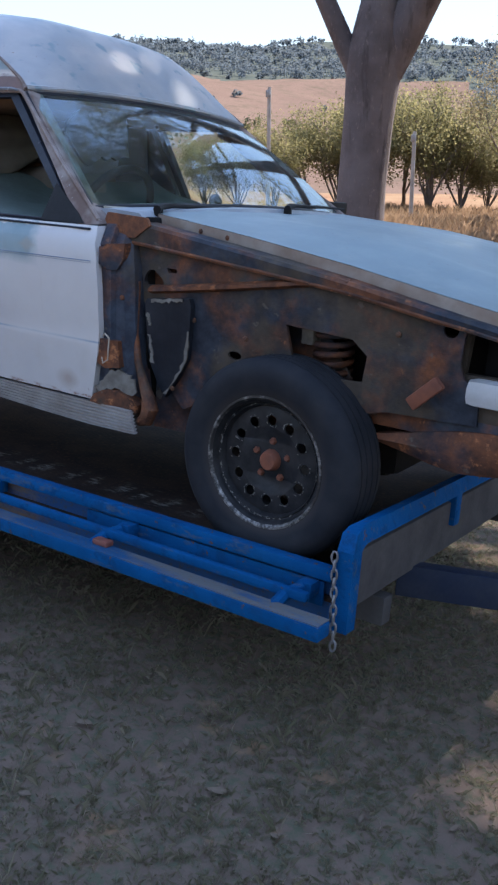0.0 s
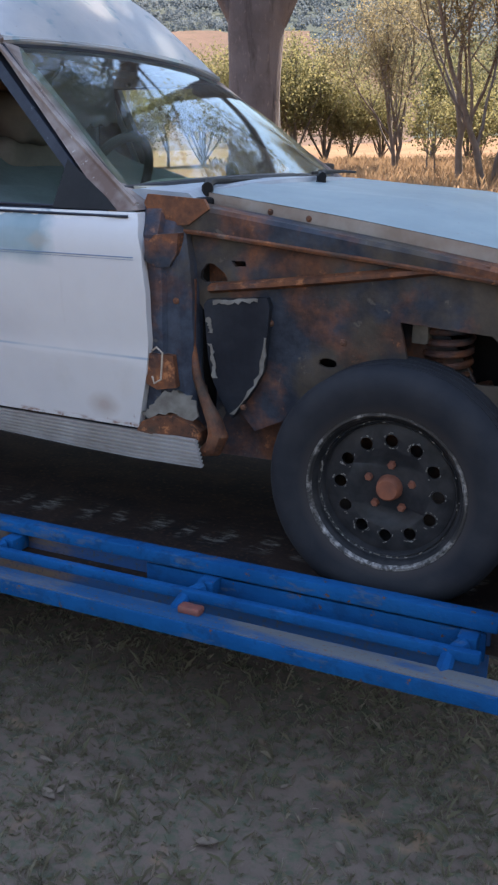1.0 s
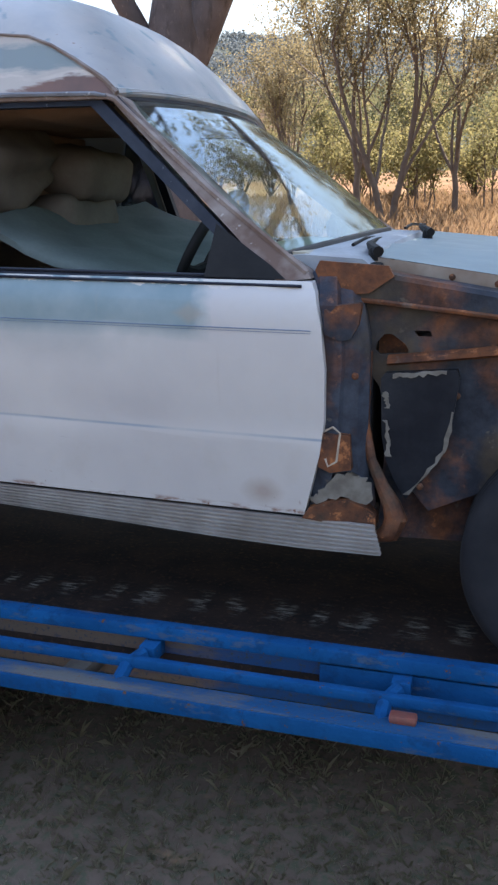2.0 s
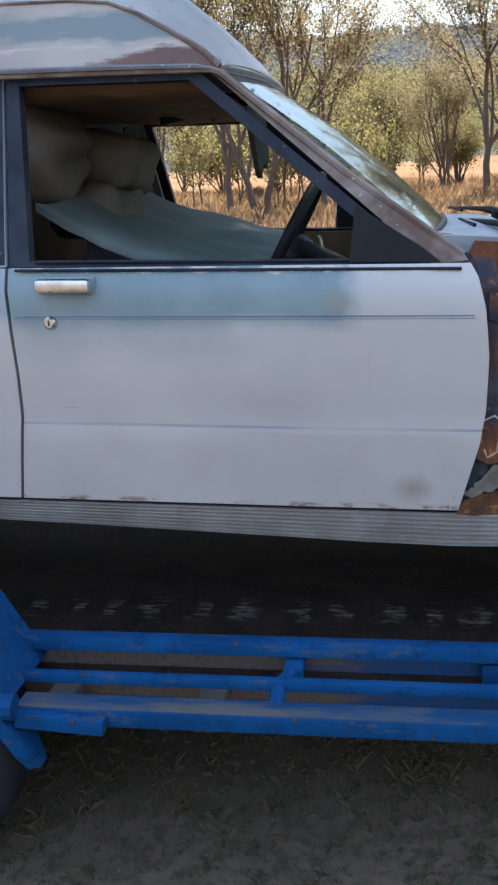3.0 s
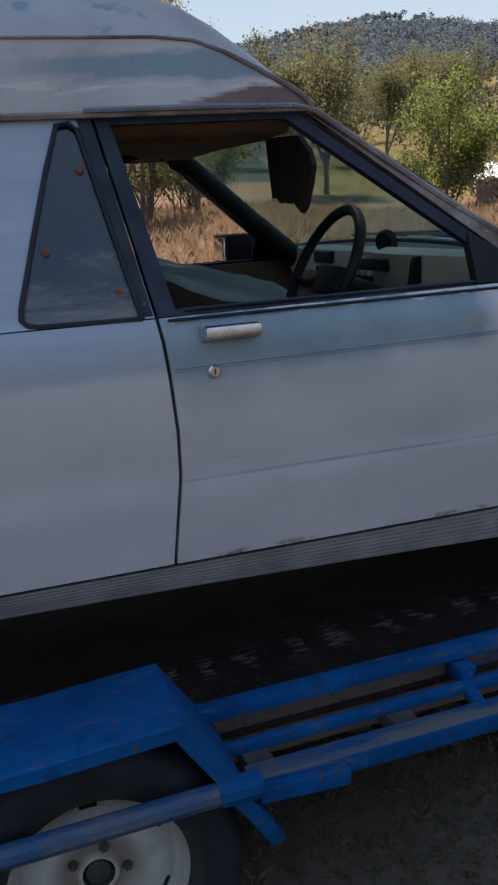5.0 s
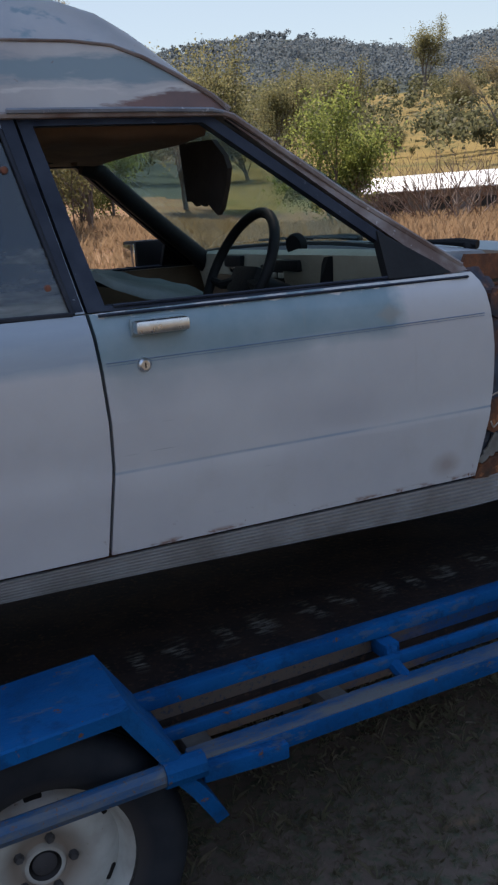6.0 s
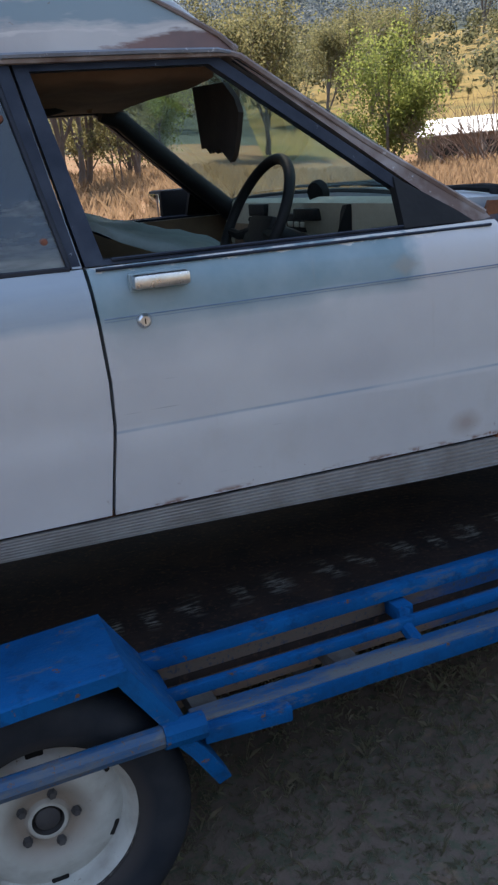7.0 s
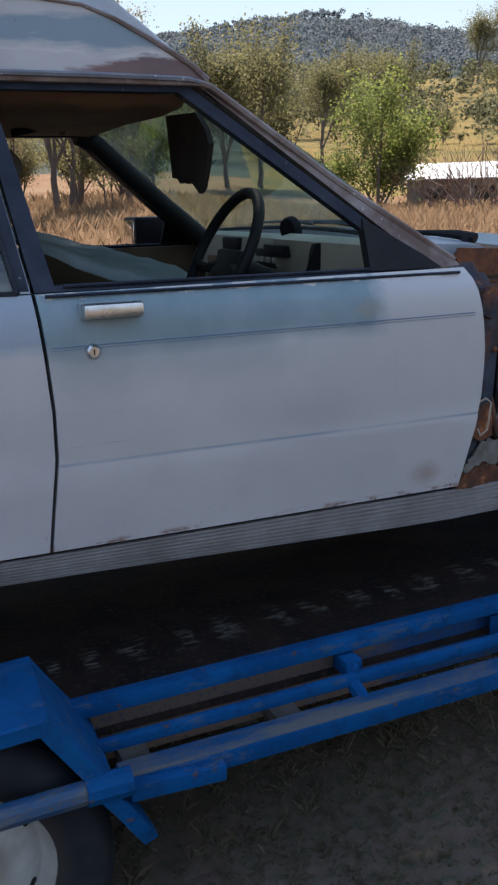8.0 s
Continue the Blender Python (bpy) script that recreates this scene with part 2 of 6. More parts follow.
def blue_material():
    n = Nodes("blue_trailer_paint")
    a, b, f = n.noise(4, 5), n.noise(18, 6, 0.65, w=3), n.noise(120, 3)
    col = n.mix(n.step(a, 0.35, 0.65), (0.001, 0.050, 0.155), (0.001, 0.080, 0.235))
    col = n.mix(n.math("MULTIPLY", n.step(b, 0.52, 0.62), 0.8), col, (0.005, 0.048, 0.135))
    col = n.mix(n.math("MULTIPLY", n.step(n.noise(2.5, 5, w=15), 0.45, 0.7), 0.4), col, (0.005, 0.080, 0.205))
    col = n.mix(n.math("MULTIPLY", n.step(n.noise(24, 6, 0.75, stretch=(0.35, 1, 1), w=41), 0.57, 0.63), 0.5), col, (0.075, 0.095, 0.12))
    col = n.mix(n.step(n.noise(30, 6, 0.7, w=7), 0.63, 0.67), col, (0.105, 0.060, 0.042))
    return n.done(col, n.math("ADD", n.math("MULTIPLY", b, 0.35), 0.46), 0.0, n.math("ADD", b, f), 0.45, 0.004, Specular_IOR_Level=0.04)


def worn_top_material():
    n = Nodes("blue_paint_worn_to_grey")
    b, f = n.noise(9, 6, 0.65, stretch=(0.3, 1, 1)), n.noise(120, 3)
    col = n.mix(n.step(b, 0.44, 0.58), (0.105, 0.11, 0.115), (0.006, 0.062, 0.155))
    col = n.mix(n.step(f, 0.6, 0.7), col, (0.13, 0.07, 0.045))
    return n.done(col, 0.55, 0.0, f, 0.25, 0.003, Specular_IOR_Level=0.2)


def deck_material():
    """Brown chequer plate: diamond bumps and a row of pale scuffs along the wheel track."""
    n = Nodes("chequer_plate_deck")
    x, y = n.axis("X"), n.axis("Y")
    u, v = n.math("ADD", x, y), n.math("SUBTRACT", x, y)
    lug = n.math("MULTIPLY", n.math("SINE", n.math("MULTIPLY", u, 150.0)), n.math("SINE", n.math("MULTIPLY", v, 60.0)))
    a, f = n.noise(5, 6, 0.6), n.noise(70, 4)
    col = n.mix(n.step(a, 0.4, 0.6), (0.044, 0.030, 0.026), (0.022, 0.019, 0.020))
    col = n.mix(n.step(f, 0.55, 0.7), col, (0.075, 0.045, 0.032))
    band = n.math("MULTIPLY", n.step(y, 0.24, 0.30), n.step(y, 0.42, 0.33))
    beat = n.step(n.math("ADD", n.math("SINE", n.math("MULTIPLY", n.math("ADD", x, n.math("MULTIPLY", n.noise(5, 3, w=9), 0.22)), 50.0)), n.math("MULTIPLY", n.noise(9, 4, w=3), 2.4)), 1.05, 2.0)
    scuff = n.math("MULTIPLY", n.math("MULTIPLY", band, beat), n.step(n.noise(34, 6, 0.75, stretch=(0.4, 1.6, 1), w=6), 0.48, 0.62))
    col = n.mix(scuff, col, (0.27, 0.26, 0.24))
    return n.done(col, 0.8, 0.0, n.math("ADD", n.math("MULTIPLY", lug, 0.35), f), 0.25, 0.003, Specular_IOR_Level=0.12)


def web_material():
    n = Nodes("rusting_blue_web")
    b, f = n.noise(7, 6, 0.65, stretch=(0.5, 1, 1.5)), n.noise(90, 3)
    rear = n.math("ADD", n.step(n.axis("X"), -0.4, -1.5), n.math("MULTIPLY", n.math("SUBTRACT", b, 0.5), 1.6))
    col = n.mix(n.step(rear, 0.35, 0.6), (0.004, 0.065, 0.20), (0.155, 0.108, 0.084))
    col = n.mix(n.step(f, 0.55, 0.7), col, (0.05, 0.06, 0.09))
    return n.done(col, 0.55, 0.0, f, 0.3, 0.004)


def slope_material(name, a, b, d):
    n = Nodes(name)
    big, mid, fine = n.noise(0.02, 5), n.noise(0.15, 6, 0.65, w=2), n.noise(1.4, 5, 0.7, w=4)
    col = n.mix(n.step(big, 0.4, 0.6), a, b)
    col = n.mix(n.step(mid, 0.5, 0.68), col, d)
    col = n.mix(n.math("MULTIPLY", n.step(fine, 0.5, 0.7), 0.6), col, tuple(0.55 * k for k in a))
    return n.done(col, 0.95, 0.0, n.math("ADD", fine, mid), 0.5, 0.4, Specular_IOR_Level=0.0)


def ground_material():
    n = Nodes("dry_grass_ground")
    big, mid, fine = n.noise(0.25, 5), n.noise(2.2, 6, 0.65, w=2), n.noise(28, 6, 0.7, w=4)
    far = n.step(n.math("ADD", n.axis("Y"), n.math("MULTIPLY", n.axis("X"), -0.1)), 2.5, 7)
    near = n.mix(n.step(mid, 0.4, 0.62), (0.152, 0.114, 0.091), (0.182, 0.130, 0.103))
    near = n.mix(n.step(fine, 0.48, 0.60), near, (0.104, 0.106, 0.072))
    near = n.mix(n.step(n.noise(9, 5, w=11), 0.62, 0.72), near, (0.24, 0.155, 0.10))
    dry = n.mix(n.step(mid, 0.35, 0.65), (0.20, 0.128, 0.085), (0.165, 0.098, 0.066))
    dry = n.mix(n.step(big, 0.45, 0.6), dry, (0.20, 0.14, 0.092))
    dry = n.mix(n.step(fine, 0.55, 0.7), dry, (0.15, 0.10, 0.056))
    return n.done(n.mix(far, near, dry), 0.95, 0.0, n.math("ADD", fine, mid), 0.6, 0.03, Specular_IOR_Level=0.0)


def foliage(name, a, b, c):
    n = Nodes(name)
    r = n.island()
    col = n.mix(n.step(r, 0.0, 0.6), a, b)
    col = n.mix(n.step(r, 0.75, 1.0), col, c)
    m = n.done(col, 0.6, Specular_IOR_Level=0.1)
    t = n.t
    tr = t.nodes.new("ShaderNodeBsdfTranslucent")
    mx = t.nodes.new("ShaderNodeMixShader")
    mx.inputs[0].default_value = 0.62
    t.links.new(col, tr.inputs[0])
    out = t.nodes["Material Output"]
    t.links.new(n.b.outputs[0], mx.inputs[1])
    t.links.new(tr.outputs[0], mx.inputs[2])
    t.links.new(mx.outputs[0], out.inputs[0])
    return m


def bark_material():
    n = Nodes("smooth_gum_bark")
    big, long, fine = n.noise(1.6, 5), n.noise(5, 6, 0.65, stretch=(1, 1, 0.16), w=4), n.noise(22, 5, 0.7, stretch=(1, 1, 0.4), w=7)
    col = n.mix(n.step(big, 0.4, 0.62), (0.118, 0.096, 0.098), (0.072, 0.056, 0.057))
    col = n.mix(n.step(long, 0.54, 0.66), col, (0.045, 0.032, 0.032))
    col = n.mix(n.math("MULTIPLY", n.step(fine, 0.58, 0.68), 0.6), col, (0.20, 0.155, 0.145))
    return n.done(col, 0.85, 0.0, n.math("ADD", long, n.math("MULTIPLY", fine, 0.4)), 0.8, 0.04)


def glass_material(name, tint, rough=0.02, dirt=0.15, base=0.06, low_reflection=False):
    n = Nodes(name)
    t = n.t
    d = n.math("MULTIPLY", n.step(n.noise(7, 6, 0.7), 0.35, 0.75), dirt)
    # pale streaks painted low on the pane imitate a reflected bright field
    if low_reflection:
        sheen_edge = n.math("ADD", n.axis("Z"), n.math("MULTIPLY", n.math("SUBTRACT", n.noise(9, 5, 0.6, stretch=(0.6, 1, 1.8), w=3), 0.5), 0.35))
        d = n.math("ADD", d, n.math("MULTIPLY", n.step(sheen_edge, 1.44, 1.36), n.math("MULTIPLY", n.step(n.noise(14, 5, stretch=(0.4, 1, 2.4), w=8), 0.3, 0.7), 0.75)))
    gl = t.nodes.new("ShaderNodeBsdfGlossy")
    gl.inputs["Roughness"].default_value = rough
    gl.inputs["Color"].default_value = (0.66, 0.76, 0.82, 1)
    tp = t.nodes.new("ShaderNodeBsdfTransparent")
    tp.inputs[0].default_value = (*tint, 1)
    lw = t.nodes.new("ShaderNodeLayerWeight")
    lw.inputs[0].default_value = 0.5
    fr = n.math("ADD", n.math("MULTIPLY", n.math("POWER", lw.outputs["Facing"], 3.2), 0.9), base)
    m1, m2 = t.nodes.new("ShaderNodeMixShader"), t.nodes.new("ShaderNodeMixShader")
    t.links.new(fr, m1.inputs[0])
    t.links.new(tp.outputs[0], m1.inputs[1])
    t.links.new(gl.outputs[0], m1.inputs[2])
    df = t.nodes.new("ShaderNodeBsdfDiffuse")
    df.inputs[0].default_value = (0.45, 0.44, 0.40, 1)
    t.links.new(d, m2.inputs[0])
    t.links.new(m1.outputs[0], m2.inputs[1])
    back, film_mix = t.nodes.new("ShaderNodeBsdfTranslucent"), t.nodes.new("ShaderNodeMixShader")
    back.inputs[0].default_value = (0.36, 0.47, 0.41, 1)
    t.links.new(df.outputs[0], film_mix.inputs[1])
    t.links.new(back.outputs[0], film_mix.inputs[2])
    t.links.new(film_mix.outputs[0], m2.inputs[2])
    t.links.new(m2.outputs[0], t.nodes["Material Output"].inputs[0])
    return n.m


PAINT = paint_material("chalky_white_door_paint", "side")
PAINT_Q = paint_material("grey_blue_quarter_paint", "quarter")
PAINT_RS = paint_material("stained_roof_side_paint", "roofside")
PAINT_R = paint_material("patchy_roof_paint", "roof")
RUST = rust_material("rusty_structure", 0.565)
RUST_ORANGE = rust_material("bright_orange_rust", 0.42, 21.0, 1.35)
RAILBLUE = rust_material("blue_black_chassis_paint", 0.58, 31.0, 1.15, 0.12)
RUST_DARK = rust_material("dark_flaking_structure", 0.56, 6.0)
RUST_RED = rust_material("orange_rust", 0.46, 13.0)
PILLAR = chipped_material("weathered_brown_pillar_paint", (0.26, 0.22, 0.205), (0.13, 0.085, 0.070), (0.40, 0.38, 0.37), 0.63)
GUTTERLIP = chipped_material("worn_grey_blue_lip", (0.20, 0.215, 0.245), (0.13, 0.135, 0.155), (0.40, 0.40, 0.41), 0.60)
BLACK = simple("black_trim", (0.018, 0.02, 0.028), (0.03, 0.033, 0.042), 8, 0.45)
FRAME = chipped_material("dark_blue_grey_frame", (0.010, 0.014, 0.025), (0.027, 0.033, 0.048), (0.26, 0.27, 0.29), 0.675)
PLATE = simple("black_cover_plate", (0.012, 0.015, 0.022), (0.03, 0.035, 0.045), 8, 0.5)
FLAKE = simple("flaked_pale_sealer", (0.22, 0.21, 0.19), (0.12, 0.105, 0.09), 26, 0.85)
SILL = simple("ribbed_grey_sill_trim", (0.36, 0.35, 0.35), (0.24, 0.22, 0.21), 12, 0.45, 0.2)
CHROME = simple("worn_chrome", (0.80, 0.80, 0.80), (0.60, 0.60, 0.61), 30, 0.30, 1.0)
RUBBER = tyre_material()
RIM_BLACK = simple("chipped_black_rim", (0.015, 0.016, 0.018), (0.035, 0.034, 0.036), 22, 0.45)
RIM_EDGE = scuffed_edge_material()
RIM_WHITE = white_rim_material()
HUB_RUST = simple("rusted_hub", (0.22, 0.07, 0.035), (0.13, 0.045, 0.028), 30, 0.8)
BLUE = blue_material()
BLUE_TOP = worn_top_material()
DECK = deck_material()
WEB = web_material()
UNDER = simple("dark_underbody", (0.012, 0.012, 0.013), (0.025, 0.02, 0.018), 6, 0.9)
CREAM = simple("cream_dash_vinyl", (0.42, 0.38, 0.29), (0.34, 0.30, 0.22), 8, 0.55)
SEATCLOTH = simple("pale_green_seat_cover", (0.125, 0.16, 0.158), (0.085, 0.112, 0.11), 7, 0.85)
SEATTAN = simple("grey_tan_seat_foam", (0.20, 0.175, 0.157), (0.13, 0.114, 0.104), 6, 0.95, spec=0.1)
VISORFOAM = simple("dark_visor_foam", (0.075, 0.066, 0.062), (0.045, 0.040, 0.038), 6, 0.95, spec=0.1)
TAN = simple("tan_trim_vinyl", (0.20, 0.125, 0.078), (0.12, 0.075, 0.050), 6, 0.8, spec=0.2)
BLACKPLASTIC = simple("black_plastic", (0.010, 0.010, 0.011), (0.016, 0.016, 0.017), 10, 0.6)
AMBER = simple("faded_orange_lens", (0.22, 0.062, 0.045), (0.15, 0.065, 0.055), 40, 0.5)
STEEL = simple("galvanised_chain_steel", (0.28, 0.28, 0.29), (0.18, 0.16, 0.15), 40, 0.5, 0.7)
GREYBEAM = simple("grey_primer_beam", (0.085, 0.078, 0.075), (0.05, 0.045, 0.048), 8, 0.75)
OUTRIGGER = simple("bare_grey_steel", (0.15, 0.135, 0.12), (0.085, 0.070, 0.062), 14, 0.8, spec=0.2)
NAVY = simple("dark_navy_paint", (0.018, 0.026, 0.050), (0.035, 0.040, 0.055), 9, 0.6)
GLASS = glass_material("windscreen_glass", (0.56, 0.73, 0.68), 0.05, 0.24, 0.05)
# its lower reflection is painted on as a pale diffuse layer
GLASS_Q = glass_material("quarter_glass_pale_reflection", (0.16, 0.20, 0.27), 0.03, 0.05, 0.10, True)
GROUND = ground_material()
FIELD = slope_material("red_brown_dry_field", (0.118, 0.083, 0.070), (0.134, 0.095, 0.079), (0.088, 0.072, 0.056))
# bush floor colour lifted towards blue to stand in for distance haze
WOODFLOOR = slope_material("olive_bush_floor_haze_tint", (0.062, 0.074, 0.070), (0.074, 0.082, 0.072), (0.052, 0.064, 0.062))
HILLGRASS = slope_material("yellow_hill_grass", (0.195, 0.145, 0.066), (0.165, 0.128, 0.062), (0.105, 0.100, 0.050))
BARK = bark_material()
BARK2 = simple("dark_tree_bark", (0.15, 0.118, 0.100), (0.095, 0.073, 0.063), 3, 0.9, 0.0, 0.6, 20.0, 0.02)
LEAF_OLIVE = foliage("olive_leaves", (0.108, 0.108, 0.052), (0.150, 0.142, 0.070), (0.20, 0.175, 0.095))
LEAF_BROWN = foliage("bronze_leaves", (0.155, 0.133, 0.080), (0.20, 0.170, 0.102), (0.25, 0.205, 0.13))
LEAF_GREEN = foliage("fresh_green_leaves", (0.12, 0.15, 0.04), (0.17, 0.20, 0.058), (0.22, 0.23, 0.08))
# distance haze is mixed into this base colour as blue-grey
LEAF_FAR = foliage("grey_green_leaves_haze_tint", (0.090, 0.113, 0.136), (0.097, 0.118, 0.136), (0.105, 0.122, 0.130))
LEAF_MID = foliage("olive_grey_leaves", (0.085, 0.090, 0.052), (0.105, 0.105, 0.058), (0.13, 0.120, 0.070))
GRASS_DRY = foliage("dry_grass", (0.195, 0.130, 0.080), (0.24, 0.165, 0.105), (0.15, 0.095, 0.062))
GRASS_NEAR = foliage("near_grass", (0.185, 0.180, 0.112), (0.225, 0.195, 0.136), (0.29, 0.24, 0.18))


# ---- mesh helpers ----
def mesh_of(bm, name, smooth=None):
    bmesh.ops.recalc_face_normals(bm, faces=bm.faces)
    me = bpy.data.meshes.new(name)
    bm.to_mesh(me)
    bm.free()
    if smooth is not None:
        me.polygons.foreach_set("use_smooth", [True] * len(me.polygons))
        me.set_sharp_from_angle(angle=radians(smooth))
    return me


def part(name, bm, material, parent=None, label="", smooth=35, flip=None):
    ob = new(name, mesh_of(bm, name, smooth))
    for m in material if isinstance(material, (list, tuple)) else [material]:
        ob.data.materials.append(m)
    if parent is not None:
        ob.parent = parent
    if label:
        ob["label"] = label
    return ob


def empty(name, m, label, category, group=""):
    ob = new(name)
    ob.matrix_basis = m
    return tagged(ob, label, category, group)


def box(bm, lo, hi, bevel=0.0, m=None):
    c = [(a + b) / 2 for a, b in zip(lo, hi)]
    s = [abs(b - a) for a, b in zip(lo, hi)]
    r = bmesh.ops.create_cube(bm, size=1, matrix=(m or Matrix()) @ Matrix.Translation(c) @ Matrix.Diagonal((*s, 1)))
    if bevel:
        es = {e for v in r["verts"] for e in v.link_edges}
        bmesh.ops.bevel(bm, geom=list(es), offset=bevel, segments=2, affect="EDGES", profile=0.6)
    return bm


def ring_loft(bm, rings, caps=True, closed=True):
    vs = [[bm.verts.new(p) for p in r] for r in rings]
    n = len(vs[0])
    for a, b in zip(vs, vs[1:]):
        for i in range(n if closed else n - 1):
            j = (i + 1) % n
            bm.faces.new((a[i], a[j], b[j], b[i]))
    if caps and closed:
        bm.faces.new(vs[0][::-1])
        bm.faces.new(vs[-1])
    return vs


def tube(bm, pts, radius, seg=8, caps=True):
    pts = [Vector(p) for p in pts]
    rad = radius if isinstance(radius, (list, tuple)) else [radius] * len(pts)
    rings, up = [], None
    for i, p in enumerate(pts):
        d = (pts[min(i + 1, len(pts) - 1)] - pts[max(i - 1, 0)]).normalized()
        if up is None:
            up = d.orthogonal().normalized()
        up = (up - d * up.dot(d)).normalized()
        side = d.cross(up)
        rings.append([p + (up * math.cos(a) + side * math.sin(a)) * rad[i] for a in (2 * math.pi * k / seg for k in range(seg))])
    ring_loft(bm, rings, caps)
    return bm


def lathe(bm, prof, seg=40, closed=False, m=None):
    """Profile of (radius, y) turned about the y axis."""
    m = m or Matrix()
    rings = [[m @ Vector((r * math.cos(a), y, r * math.sin(a))) for a in (2 * math.pi * k / seg for k in range(seg))] for r, y in prof]
    if closed:
        rings.append(rings[0])
        vs = [[bm.verts.new(p) for p in r] for r in rings[:-1]]
        vs.append(vs[0])
        for a, b in zip(vs, vs[1:]):
            for i in range(seg):
                j = (i + 1) % seg
                bm.faces.new((a[i], a[j], b[j], b[i]))
    else:
        ring_loft(bm, rings, caps=False)
    return bm


def sheet(outer, holes=(), cz=(), cx=(), fy=None, thick=0.02, far=False):
    """A panel cut out in x and z, bent to y = fy(x, z), with a thickness inwards."""
    bm = bmesh.new()
    edges = []
    for loop in (outer, *holes):
        vs = [bm.verts.new((x, 0, z)) for x, z in loop]
        edges += [bm.edges.new((a, b)) for a, b in zip(vs, vs[1:] + vs[:1])]
    bmesh.ops.triangle_fill(bm, use_beauty=True, edges=edges, normal=(0, -1, 0))
    for z in cz:
        bmesh.ops.bisect_plane(bm, geom=bm.verts[:] + bm.edges[:] + bm.faces[:], plane_co=(0, 0, z), plane_no=(0, 0, 1))
    for x in cx:
        bmesh.ops.bisect_plane(bm, geom=bm.verts[:] + bm.edges[:] + bm.faces[:], plane_co=(x, 0, 0), plane_no=(1, 0, 0))
    for v in bm.verts:
        v.co.y = fy(v.co.x, v.co.z)
    if thick:
        r = bmesh.ops.extrude_face_region(bm, geom=bm.faces[:], use_keep_orig=True)
        for v in r["geom"]:
            if isinstance(v, bmesh.types.BMVert):
                v.co.y += thick
    if far:
        for v in bm.verts:
            v.co.y = 2 * YC - v.co.y
    return bm


def blob(bm, c, r, sub=2, rough=0.15, scale=(1, 1, 1), seed=0):
    res = bmesh.ops.create_icosphere(bm, subdivisions=sub, radius=1)
    for v in res["verts"]:
        k = 1 + rough * noise.noise(v.co * 1.7 + Vector((seed, seed * 2, 0)))
        v.co = Vector([c[i] + v.co[i] * k * r * scale[i] for i in range(3)])
    return bm


# ---- ground ----
EYE_C = (-0.5, -1.7, 1.60)
AZS = [-180, -110, -60, -40, -24, -12, 0, 12, 26, 36, 50, 100, 180]
RS = [0, 6, 20, 40, 90, 200, 450, 900, 1600]
EL = {
    -180: (-4.5, -2, 0, 2, 4, 5), -110: (-4.5, -2.2, 0.2, 3, 6, 7),
    -60: (-4.6, -2.2, 0.2, 3.2, 6.4, 7.3), -40: (-4.6, -2.2, 0.2, 3.2, 6.4, 7.5), -24: (-4.6, -2.2, -0.4, 2.0, 4.8, 7.7),
    -12: (-4.8, -2.4, -0.4, 2.0, 5.0, 6.8), 0: (-4.9, -2.6, -0.5, 2.0, 4.6, 6.1), 12: (-4.9, -2.7, -0.4, 2.2, 4.8, 6.0),
    26: (-5.8, -4.2, -0.8, 2.4, 6.0, 6.9), 36: (-5.8, -4.2, -0.5, 3.2, 5.0, 5.4), 50: (-5.0, -3.2, 0.0, 3.2, 5.8, 7),
    100: (-4.5, -2, 0, 3, 5, 6), 180: (-4.5, -2, 0, 2, 4, 5),
}
GROUND_Z = -0.05


def ground_z(x, y):
    dx, dy = x - EYE_C[0], y - EYE_C[1]
    r, az = math.hypot(dx, dy), math.degrees(math.atan2(dx, dy))
    i = max(k for k in range(len(AZS) - 1) if AZS[k] <= az + 1e-9) if az < 180 else len(AZS) - 2
    f = (az - AZS[i]) / (AZS[i + 1] - AZS[i])
    f = f * f * (3 - 2 * f)
    near = GROUND_Z - 0.1051 * max(-4.0, min(y, 3.4))
    col = []
    for a in (AZS[i], AZS[i + 1]):
        els = EL[a]
        hs = [near, near] + [EYE_C[2] + RS[k + 2] * math.tan(radians(e)) for k, e in enumerate(els)]
        hs.append(hs[-1] * 0.9)
        col.append(np.interp(r, RS, hs))
    z = col[0] * (1 - f) + col[1] * f
    if r > 60:
        z += noise.fractal(Vector((x, y, 0)) / 130, 0.9, 2.2, 4) * min(7, (r - 60) * 0.02)
    elif r > 5:
        z += noise.noise(Vector((x, y, 0)) / 5) * min(0.12, (r - 5) * 0.02)
    else:
        z += 0.010 * noise.noise(Vector((x, y, 0)) * 2.1)
    return z


